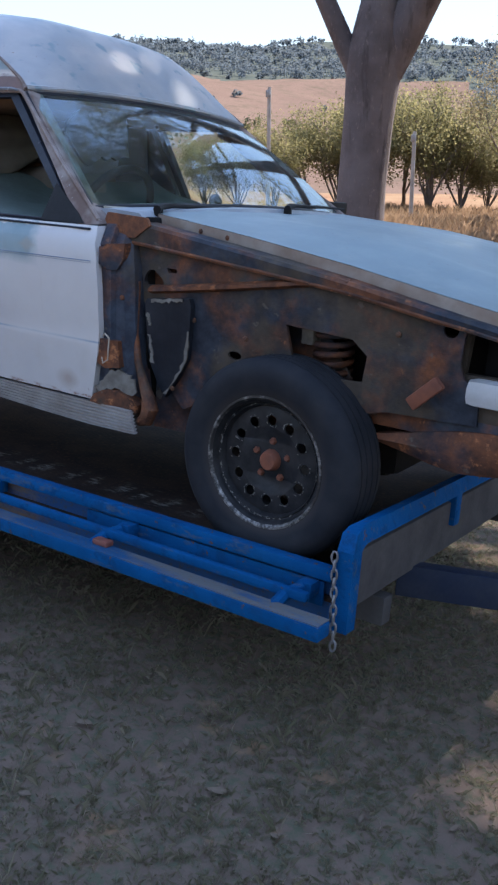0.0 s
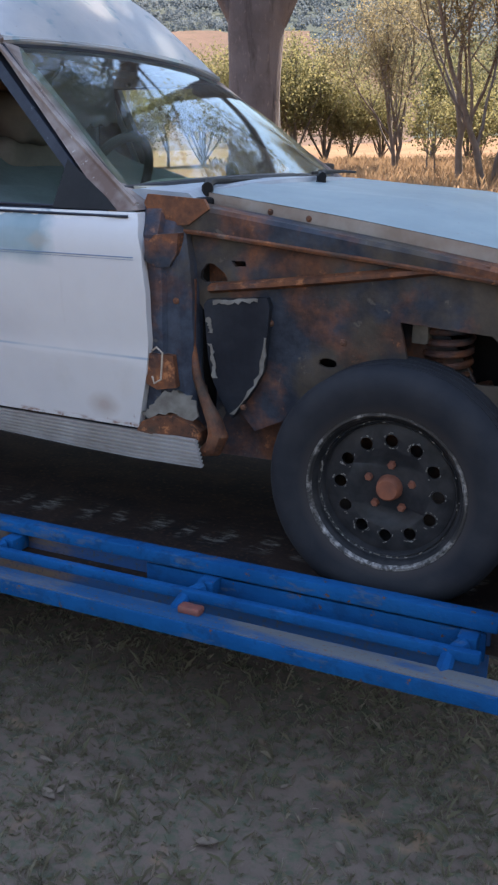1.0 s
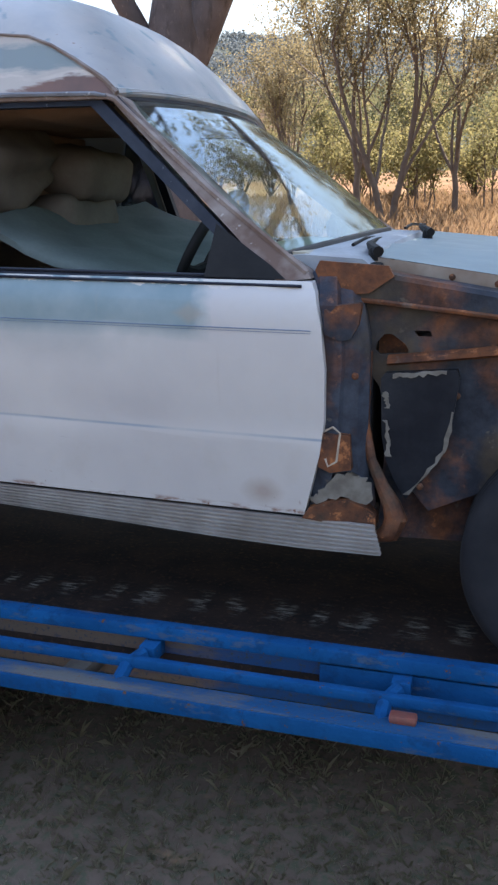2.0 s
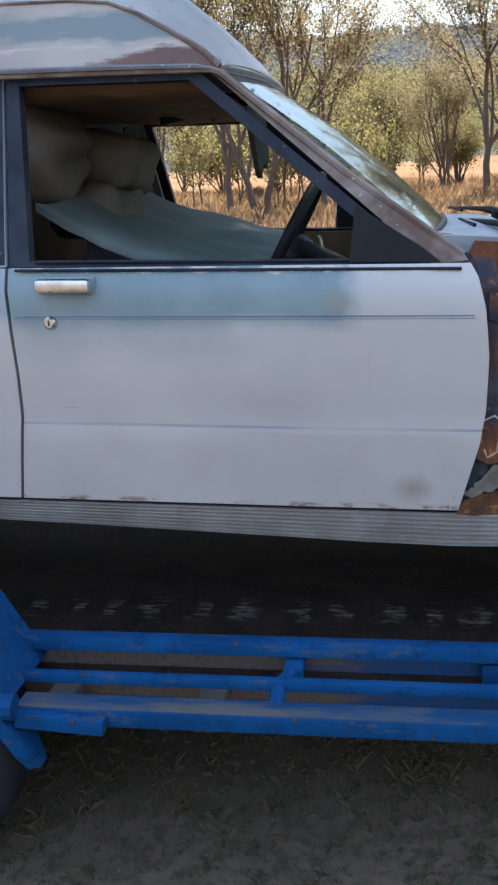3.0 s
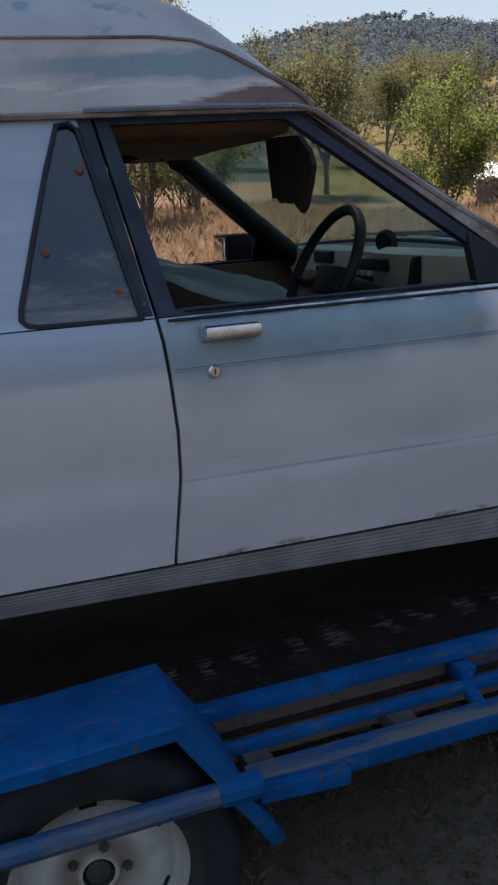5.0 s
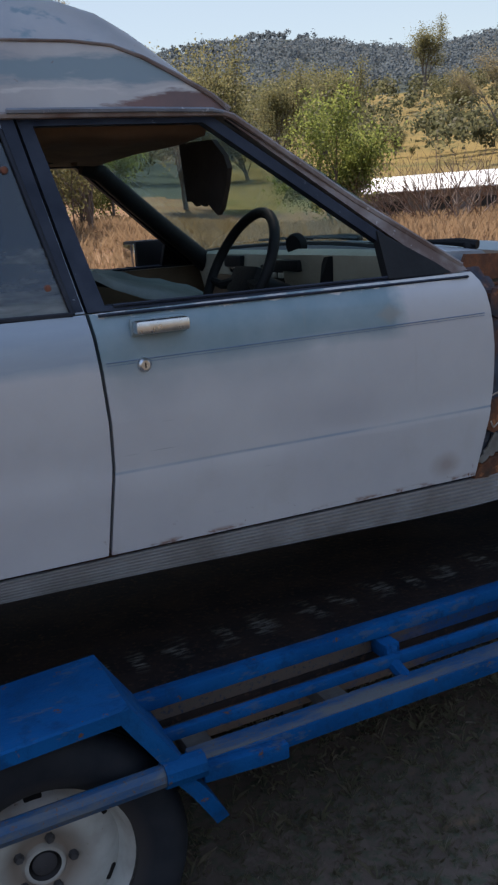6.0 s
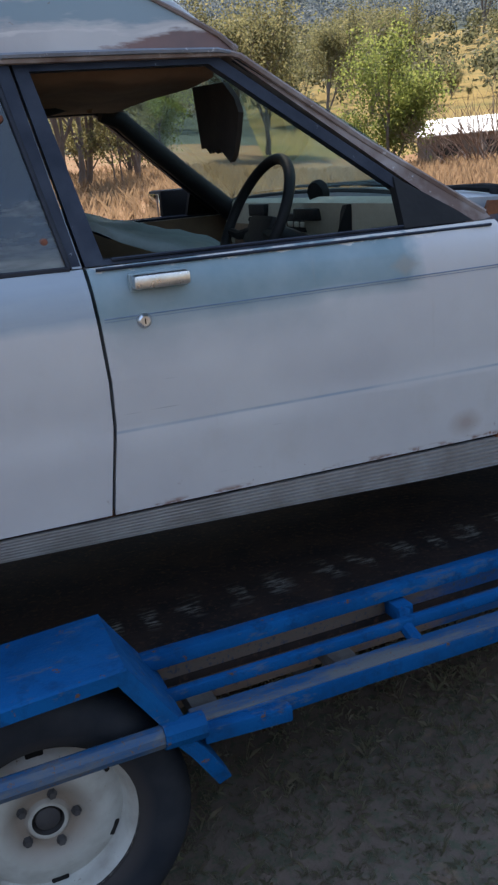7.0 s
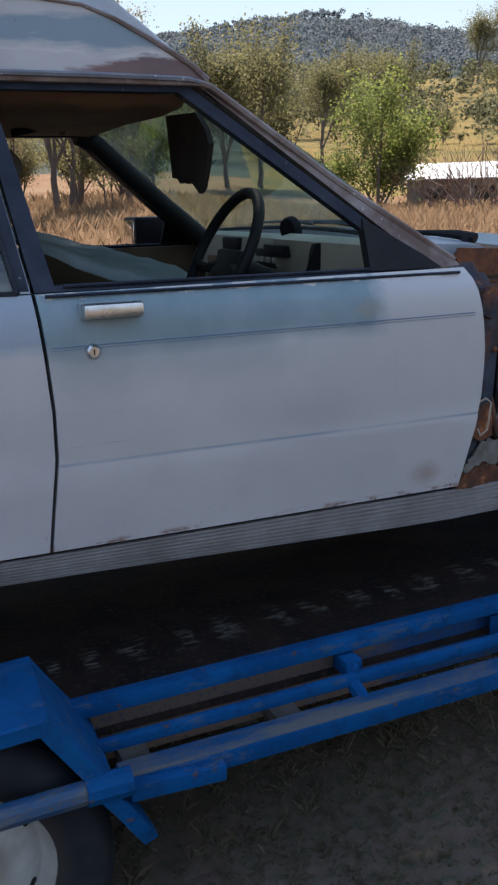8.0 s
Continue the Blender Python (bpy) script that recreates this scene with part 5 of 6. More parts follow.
            part("wheel_nut", bm, GREYBEAM, w)
        # solid dark boxes give the rim's uncut slots their shade
        for k in range(6):
            b = 2 * math.pi * (k + 0.5) / 6
            bm = bmesh.new()
            box(bm, (-0.009, -0.007, -0.019), (0.009, 0.004, 0.019), 0.004, Matrix.Translation((0.149 * math.cos(b), -0.0195, 0.152 * math.sin(b))) @ pose(0, 0, 0, 0, -math.degrees(b), 0))
            part("vent_slot", bm, UNDER, w)
    bm = bmesh.new()
    tube(bm, [(-1.985, 0.0, 0.262), (-1.985, 1.93, 0.262)], 0.03, 8)
    part("axle", bm, UNDER, trailer)


# ---- van interior and fittings ----
def build_interior():
    # dash
    bm = bmesh.new()
    rows = []
    for y in np.linspace(0.17, 2 * YC - 0.17, 15):
        near = math.exp(-((y - 0.58) / 0.26) ** 4)
        b = 1 - ((y - YC) / 0.8) ** 2
        top = 1.352 + 0.012 * near
        rows.append([(-0.70 + 0.06 * b, y, 1.335), (-0.735, y, 1.350), (-0.77 - 0.10 * near, y, top), (-0.80 - 0.13 * near, y, top - 0.014), (-0.81 - 0.11 * near, y, 1.27), (-0.79 - 0.08 * near, y, 1.18), (-0.77, y, 1.02), (-0.68, y, 1.0)])
    ring_loft(bm, rows)
    dash = part("dashboard", bm, CREAM, van, "cream vinyl dashboard with black vents", smooth=35)
    for lo, hi, mat, nm in (((-0.942, 0.585, 1.300), (-0.88, 0.75, 1.335), BLACKPLASTIC, "instrument_face"),
                            ((-0.825, 0.90, 1.245), (-0.79, 1.10, 1.305), BLACKPLASTIC, "radio_panel"), ((-0.822, 1.28, 1.29), (-0.79, 1.44, 1.335), BLACKPLASTIC, "vent"), ((-0.822, 1.20, 1.17), (-0.78, 1.62, 1.26), TAN, "glovebox_lid")):
        bm = bmesh.new()
        box(bm, lo, hi, 0.008)
        part(nm, bm, mat, dash)
    bm = bmesh.new()
    ring_loft(bm, [[(-0.950, 0.435, 1.272), (-0.925, 0.475, 1.276), (-0.915, 0.475, 1.342), (-0.922, 0.425, 1.346)], [(-0.90, 0.435, 1.272), (-0.88, 0.475, 1.276), (-0.88, 0.475, 1.342), (-0.88, 0.425, 1.346)]])
    part("vent", bm, BLACKPLASTIC, dash, "slanting black vent")
    for k in range(4):
        bm = bmesh.new()
        box(bm, (-0.831, 0.91 + 0.052 * k, 1.262), (-0.824, 0.945 + 0.052 * k, 1.280), 0.003)
        part("switch", bm, CREAM, dash)
    bm = bmesh.new()
    lathe(bm, [(0.0005, -0.02), (0.040, -0.018), (0.046, -0.008), (0.046, 0.012), (0.03, 0.024), (0.0005, 0.026)], 24, m=Matrix.Translation((-0.812, 0.83, 1.372)) @ Matrix.Scale(0.85, 4) @ pose(0, 0, 0, 10, 0, -70))
    part("gauge_pod", bm, BLACKPLASTIC, dash, "round black gauge pod on the dash top")
    bm = bmesh.new()
    tube(bm, [(-0.802, 0.83, 1.33), (-0.802, 0.83, 1.365)], 0.012, 8)
    part("gauge_stem", bm, BLACKPLASTIC, dash)
    # steering wheel
    sw = new("steering_wheel")
    sw.parent = van
    sw.matrix_basis = Matrix.Translation((-1.128, 0.600, 1.313)) @ pose(0, 0, 0, 0, -63, 0)
    bm = bmesh.new()
    pts = [(0.188 * math.cos(a), 0.188 * math.sin(a), 0) for a in np.linspace(0, 2 * math.pi, 41)]
    tube(bm, pts, 0.0155, 10, caps=False)
    part("steering_rim", bm, BLACKPLASTIC, sw, "black steering wheel rim", smooth=60)
    bm = bmesh.new()
    box(bm, (-0.055, -0.085, -0.045), (0.03, 0.085, -0.012), 0.014)
    part("horn_pad", bm, BLACKPLASTIC, sw)
    for s in (-1, 1):
        bm = bmesh.new()
        tube(bm, [(-0.02, 0.06 * s, -0.03), (-0.035, 0.13 * s, -0.018), (-0.03, 0.184 * s, 0)], [0.02, 0.014, 0.012], 8)
        part("spoke", bm, BLACKPLASTIC, sw)
    bm = bmesh.new()
    tube(bm, [(-0.01, 0, -0.03), (0.0, 0, -0.24)], 0.035, 12)
    part("steering_column", bm, BLACKPLASTIC, sw)
    bm = bmesh.new()
    tube(bm, [(0.02, 0.0, -0.09), (0.03, 0.15, -0.07), (0.03, 0.20, -0.06)], [0.006, 0.006, 0.009], 8)
    part("stalk", bm, BLACKPLASTIC, sw)
    # front seats
    for yc, mat, tag in ((0.53, SEATTAN, "tan bucket seat with torn foam"), (1.38, SEATTAN, "tan passenger seat")):
        seat = new("seat")
        seat.parent = van
        seat["label"] = tag
        bm = bmesh.new()
        rows = []
        for k, (x, z, t, w) in enumerate([(-1.36, 0.98, 0.10, 0.22), (-1.50, 1.05, 0.13, 0.235), (-1.60, 1.20, 0.14, 0.24)]):
            rows.append([(x + (t if abs(u) < 0.8 else t * 0.6) * (0.75 if f else -0.25), yc + u * w, z + 0.015 * noise.noise((u * 3, k, yc))) for f, us in ((1, (-1, -0.85, -0.5, 0, 0.5, 0.85, 1)), (0, (1, 0.5, 0, -0.5, -1))) for u in us])
        ring_loft(bm, rows)
        part("seat_back", bm, mat, seat, smooth=70)
        bm = bmesh.new()
        rows = [[(x, yc + u * 0.23, z0 + (0.0 if abs(u) < 0.9 else -0.03)) for u in (-1, -0.9, -0.4, 0.4, 0.9, 1)] + [(x, yc + u * 0.23, 0.80) for u in (1, -1)] for x, z0 in ((-1.60, 1.03), (-1.45, 1.02), (-1.25, 1.035), (-1.12, 1.04), (-1.09, 1.0))]
        ring_loft(bm, rows)
        part("seat_cushion", bm, mat, seat, smooth=60)
    # loose cloth over the seats
    bm = bmesh.new()
    rows = []
    for j, v in enumerate(np.linspace(0, 1, 16)):
        y = 0.34 + 1.21 * v
        row = []
        for i, u in enumerate(np.linspace(0, 1, 18)):
            x = -1.75 + 0.71 * u
            z = 1.455 - 0.240 * u ** 0.85 - 0.03 * math.sin(3 * v + 2 * u) - 0.05 * max(0, 0.25 - v) / 0.25 * 0.6
            z += 0.022 * noise.noise((u * 4, v * 5, 2.2)) + 0.012 * noise.noise((u * 11, v * 9, 5))
            if u > 0.93:
                z -= 0.10
            row.append((x, y + 0.02 * noise.noise((u * 3, v, 9)), z))
        rows.append(row)
    ring_loft(bm, rows, closed=False)
    r = bmesh.ops.extrude_face_region(bm, geom=bm.faces[:], use_keep_orig=True)
    for v in r["geom"]:
        if isinstance(v, bmesh.types.BMVert):
            v.co.z -= 0.02
    part("seat_cover", bm, SEATCLOTH, van, "pale green cloth draped over the seats", smooth=80)
    # hanging torn lining behind the driver's seat
    bm = bmesh.new()
    rows = []
    for j, v in enumerate(np.linspace(0, 1, 12)):
        row = []
        for i, u in enumerate(np.linspace(0, 1, 14)):
            y = 0.33 + 0.55 * u
            z = 1.690 - 0.22 * v - 0.05 * math.sin(4 * u) * v
            x = -1.86 + 0.15 * math.sin(2.2 * v + 0.4) * (0.6 + 0.4 * math.sin(3 * u)) + 0.05 * noise.noise((u * 3, v * 4, 1))
            row.append((x, y, z))
        rows.append(row)
    ring_loft(bm, rows, closed=False)
    r = bmesh.ops.extrude_face_region(bm, geom=bm.faces[:], use_keep_orig=True)
    for v in r["geom"]:
        if isinstance(v, bmesh.types.BMVert):
            v.co.x -= 0.012
    part("hanging_lining", bm, SEATTAN, van, "torn grey-tan lining hanging behind the seat", smooth=80)
    for lo, hi, lean, nm, lab in (((-1.85, 0.80, 1.462), (-1.615, 1.20, 1.635), 14, "folded_backrest", "folded grey-tan backrest padding"), ((-1.90, 0.74, 1.315), (-1.655, 1.16, 1.480), -4, "backrest_roll", "bulging torn seat padding")):
        c, h = (Vector(lo) + Vector(hi)) / 2, (Vector(hi) - Vector(lo)) / 2
        m = Matrix.Translation(c) @ pose(0, 0, 0, 0, lean, 0)
        bm, rows = bmesh.new(), []
        for v in np.linspace(-1, 1, 15):
            k = (1 - abs(v) ** 5) ** 0.35 if abs(v) < 1 else 0.25
            ring = []
            for a in np.linspace(0, 2 * math.pi, 25)[:-1]:
                ca, sa = math.cos(a), math.sin(a)
                px, pz = math.copysign(abs(ca) ** 0.55, ca) * h.x * k, math.copysign(abs(sa) ** 0.55, sa) * h.z * k
                f = 0.016 * noise.noise((px * 14, v * 2.5, pz * 14)) + 0.007 * noise.noise((px * 40, v * 9, pz * 40))
                ring.append(m @ Vector((px * (1 + f / h.x), v * h.y, pz * (1 + f / h.z))))
            rows.append(ring)
        ring_loft(bm, rows)
        part(nm, bm, SEATTAN, van, lab, smooth=80)
    bm = bmesh.new()
    tube(bm, [(-1.60, 1.12, 1.672), (-1.50, 1.15, 1.700), (-1.42, 1.18, 1.735), (-1.30, 1.19, 1.745), (-1.20, 1.2, 1.752)], [0.012, 0.018, 0.026, 0.022, 0.008], 9)
    part("lining_fold", bm, BLACKPLASTIC, van, "dark rolled fold of torn roof lining", smooth=80)
    bm = bmesh.new()
    tube(bm, [(-1.425, 1.18, 1.735), (-1.432, 1.19, 1.705), (-1.436, 1.2, 1.676)], [0.016, 0.013, 0.010], 8)
    part("hanging_strap", bm, TAN, van, "short tan strap hanging from the lining", smooth=60)
    bm = bmesh.new()
    rows = []
    for u in np.linspace(0, 1, 10):
        x = -1.80 + 0.50 * u
        w = [0.018 * noise.noise((x * 9, k * 3.1, 4)) for k in range(4)]
        rows.append([(x, 0.345, 1.698), (x, 0.36, 1.676 + w[0] * 0.6), (x, 0.55, 1.672 + w[1]), (x, 0.95, 1.682 + w[2]), (x, 1.45, 1.688 + w[3] * 0.5), (x, 1.45, 1.699)])
    ring_loft(bm, rows)
    part("sagging_lining", bm, TAN, van, "sagging orange-tan roof lining", smooth=80)
    # visor
    rnd = random.Random(2)
    out = [(0.753, 0.0), (0.50, -0.015), (0.435, -0.060), (0.42, -0.095), (0.45, -0.14), (0.50, -0.195), (0.535, -0.212), (0.575, -0.190), (0.605, -0.172), (0.63, -0.185), (0.66, -0.172), (0.69, -0.182), (0.72, -0.166), (0.758, -0.166)]
    bm = sheet([(a, b) for a, b in out], fy=lambda x, z: 0.0, thick=0.014)
    for v in bm.verts:
        a, t, b = v.co.x, v.co.y, v.co.z
        v.co = Vector((-1.212 - b * 0.08 - t, a, 1.692 + b))
    part("sun_visor", bm, VISORFOAM, van, "torn dark sun visor hanging down")
    bm = bmesh.new()
    tube(bm, [(-1.330, 1.530, 1.688), (-1.255, 1.545, 1.668), (-1.13, 1.59, 1.565), (-0.99, 1.645, 1.458), (-0.85, 1.695, 1.352), (-0.76, 1.725, 1.275)], [0.022, 0.034, 0.036, 0.036, 0.038, 0.042], 10)
    part("pillar_lining", bm, BLACKPLASTIC, van, "dark moulded lining on the inner pillar", smooth=60)
    # far door mirror
    bm = bmesh.new()
    box(bm, (-1.045, 1.87, 1.285), (-0.900, 2.07, 1.408), 0.014)
    mir = part("door_mirror", bm, BLACKPLASTIC, van, "black door mirror")
    bm = bmesh.new()
    box(bm, (-1.049, 1.885, 1.298), (-1.043, 2.055, 1.395), 0.002)
    part("mirror_glass", bm, simple("mirror_silver", (0.9, 0.9, 0.9), (0.85, 0.85, 0.85), 3, 0.06, 1.0, 0.0), mir)
    # rear inside of the cab: floor tunnel
    bm = bmesh.new()
    box(bm, (-1.6, 0.86, 0.73), (-0.7, 1.05, 0.95), 0.04)
    part("transmission_tunnel", bm, UNDER, van)
    # wipers
    for (px, py, pz), tip in (((-0.585, 0.225, 1.352), (-0.64, 0.76)), ((-0.535, 0.915, 1.372), (-0.60, 1.46))):
        bm = bmesh.new()
        lathe(bm, [(0.0005, -0.012), (0.011, -0.010), (0.015, -0.004), (0.016, 0.02)], 14, m=Matrix.Translation((px, py, pz)) @ pose(0, 0, 0, -90, 0, 0))
        tube(bm, [(px + 0.012, py - 0.022, pz + 0.002), (px - 0.012, py + 0.03, pz + 0.010), (px - 0.03, py + 0.10, pz + 0.013), (tip[0], tip[1] - 0.16, pz + 0.012), (tip[0], tip[1] - 0.02, pz + 0.010)], [0.013, 0.012, 0.008, 0.005, 0.004], 8)
        wp = part("wiper", bm, BLACKPLASTIC, van, "black wiper arm parked at the screen base")
        bm = bmesh.new()
        tube(bm, [(tip[0] - 0.022, tip[1] - 0.40, pz + 0.008), (tip[0] - 0.03, tip[1] - 0.16, pz + 0.014), (tip[0] - 0.022, tip[1] + 0.06, pz + 0.008)], 0.0050, 6)
        part("wiper_blade", bm, BLACKPLASTIC, wp)
    # cowl grille slots
    for k in range(9):
        bm = bmesh.new()
        y = YC - 0.30 + 0.075 * k
        box(bm, (-0.640, y, 1.350), (-0.572, y + 0.045, 1.3585), 0.003)
        part("cowl_slot", bm, BLACKPLASTIC, van)


build_interior()

# ---- trees ----
def limb(bm, rnd, a, d, length, r, depth, tips, seg=6, curve=0.25, split=(2, 3), up=0.15):
    pts, rad, p = [Vector(a)], [r], Vector(a)
    n = 5
    for k in range(n):
        d = (d + Vector((rnd.uniform(-1, 1), rnd.uniform(-1, 1), rnd.uniform(-0.6, 1) * 0.8 + up)) * curve).normalized()
        p = p + d * length / n
        pts.append(p.copy())
        rad.append(r * (1 - 0.5 * (k + 1) / n))
    tube(bm, pts, rad, seg)
    if depth <= 0:
        tips += pts[2:]
        return
    if depth == 1:
        tips += pts[2:]
    if depth == 2:
        tips += pts[4:]
    for _ in range(rnd.randint(*split)):
        dd = (d + Vector((rnd.uniform(-1, 1), rnd.uniform(-1, 1), rnd.uniform(-0.2, 0.8)))).normalized()
        limb(bm, rnd, pts[rnd.randint(3, 5)], dd, length * rnd.uniform(0.55, 0.8), r * 0.45, depth - 1, tips, max(4, seg - 1), curve, split, up)


def leaves(bm, rnd, centres, count, spread, size, droop=0.3, gaps=0.0):
    for c in centres:
        if rnd.random() < gaps:
            continue
        k = rnd.uniform(0.6, 1.3)
        for _ in range(int(count * rnd.uniform(0.5, 1.4))):
            o = Vector((rnd.gauss(0, 1), rnd.gauss(0, 1), rnd.gauss(-droop, 0.8))) * spread * k * 0.55
            p = c + o
            s = size * rnd.uniform(0.6, 1.4)
            d = Vector((rnd.uniform(-1, 1), rnd.uniform(-1, 1), rnd.uniform(-1.4, 0.3))).normalized()
            e = d.orthogonal().normalized()
            e = (Matrix.Rotation(rnd.uniform(0, 6.28), 3, d) @ e) * s * 0.32
            d = d * s
            v = [bm.verts.new(q) for q in (p, p + d * 0.5 + e, p + d, p + d * 0.5 - e)]
            bm.faces.new(v)


def crown_object(bm, mat, parent):
    me = bpy.data.meshes.new("crown")
    bm.to_mesh(me)
    bm.free()
    ob = new("crown", me)
    me.materials.append(mat)
    ob.parent = parent
    return ob


def build_tree(seed, height, trunk_r, spread, leaf_mat, bark, leaf=0.16, count=40, lean=(0, 0), stems=1, bare=0.3, depth=3, label="", cat="tree", cluster=0.55, gaps=0.0):
    rnd = random.Random(seed)
    t = tagged(new("tree"), label, cat, "paddock trees")
    bm, tips = bmesh.new(), []
    for k in range(stems):
        d = Vector((lean[0] + rnd.uniform(-0.25, 0.25) * (stems > 1), lean[1] + rnd.uniform(-0.25, 0.25) * (stems > 1), 1)).normalized()
        h = height * bare * rnd.uniform(0.85, 1.15)
        pts = [Vector((rnd.uniform(-0.2, 0.2) * (stems > 1), rnd.uniform(-0.2, 0.2) * (stems > 1), -0.3))]
        rad = [trunk_r * 1.25]
        for i in range(5):
            pts.append(pts[-1] + d * h / 5 + Vector((rnd.uniform(-1, 1), rnd.uniform(-1, 1), 0)) * 0.03 * h)
            rad.append(trunk_r * (1 - 0.08 * i))
        tube(bm, pts, rad, 9)
        for _ in range(rnd.randint(3, 4)):
            dd = (d * 1.1 + Vector((rnd.uniform(-1, 1), rnd.uniform(-1, 1), rnd.uniform(0.0, 0.5))) * 0.8).normalized()
            limb(bm, rnd, pts[rnd.randint(3, 5)], dd, height * 0.34 * spread * rnd.uniform(0.8, 1.2), trunk_r * 0.5, depth - 1, tips, curve=0.16, up=0.3)
        limb(bm, rnd, pts[-1], d, height * 0.40, trunk_r * 0.75, depth - 1, tips, curve=0.12, up=0.4)
    part("trunk", bm, bark, t, smooth=60)
    cb = bmesh.new()
    leaves(cb, rnd, tips, count, cluster, leaf, gaps=gaps)
    crown_object(cb, leaf_mat, t)
    return t


def at_az(az, r):
    x, y = EYE_C[0] + r * math.sin(radians(az)), EYE_C[1] + r * math.cos(radians(az))
    return x, y, ground_z(x, y)


def stand(src, az, r, scale, turn, first=False):
    x, y, z = at_az(az, r)
    m = pose(x, y, z - 0.05, 0, 0, turn) @ Matrix.Scale(scale, 4)
    if first:
        src.matrix_basis = m
        return src
    return copy_thing(src, m @ Matrix.Scale(1 / src.scale.z, 4))


def build_leafy(seed, height, trunk_r, mat, label, stems=1, bare=0.3, spread=1.0, leaf=0.12, count=60, cluster=0.5, depth=3, gaps=0.0):
    return build_tree(seed, height, trunk_r, spread, mat, BARK2, leaf, count, stems=stems, bare=bare, depth=depth, label=label, cluster=cluster, gaps=gaps)


T_OLIVE, T_BRONZE, T_GREEN, T_YELLOW = "spreading gum tree with olive drooping leaves", "slender gum tree with sparse bronze leaves", "young bright green tree in the paddock", "rounded bushy young gum with yellow-olive leaves"
LEAF_YELLOW = foliage("yellow_green_leaves", (0.140, 0.133, 0.062), (0.190, 0.174, 0.084), (0.24, 0.21, 0.115))
KINDS = {
    "o": build_leafy(21, 9, 0.15, LEAF_OLIVE, T_OLIVE, bare=0.16, spread=1.1, count=70, cluster=0.75, leaf=0.125), "p": build_leafy(22, 9, 0.11, LEAF_OLIVE, T_OLIVE, stems=2, bare=0.14, count=48, cluster=0.65, leaf=0.12),
    "b": build_leafy(31, 9, 0.13, LEAF_BROWN, T_BRONZE, stems=2, bare=0.32, spread=1.25, count=100, cluster=0.50, leaf=0.090, gaps=0.36), "c": build_leafy(32, 9, 0.16, LEAF_BROWN, T_BRONZE, bare=0.34, spread=1.3, count=130, cluster=0.52, leaf=0.090, gaps=0.34),
    "d": build_leafy(33, 9, 0.11, LEAF_BROWN, T_BRONZE, stems=3, bare=0.26, spread=1.1, count=42, cluster=0.58, leaf=0.090, gaps=0.22),
    "g": build_leafy(41, 6, 0.10, LEAF_GREEN, T_GREEN, bare=0.03, spread=0.8, count=110, cluster=0.62, leaf=0.10), "y": build_leafy(51, 6, 0.12, LEAF_YELLOW, T_YELLOW, stems=2, bare=0.12, spread=1.1, count=62, cluster=0.72, leaf=0.105, gaps=0.15),
    "s": build_leafy(61, 5, 0.04, LEAF_YELLOW, "thin sapling with yellow-green leaves", stems=2, bare=0.3, spread=0.8, count=16, cluster=0.4, depth=2),
}
TALL = {k: max(float(np.percentile([v.co.z for v in c.data.vertices], 98)) for c in t.children) for k, t in KINDS.items()}
placed = set()
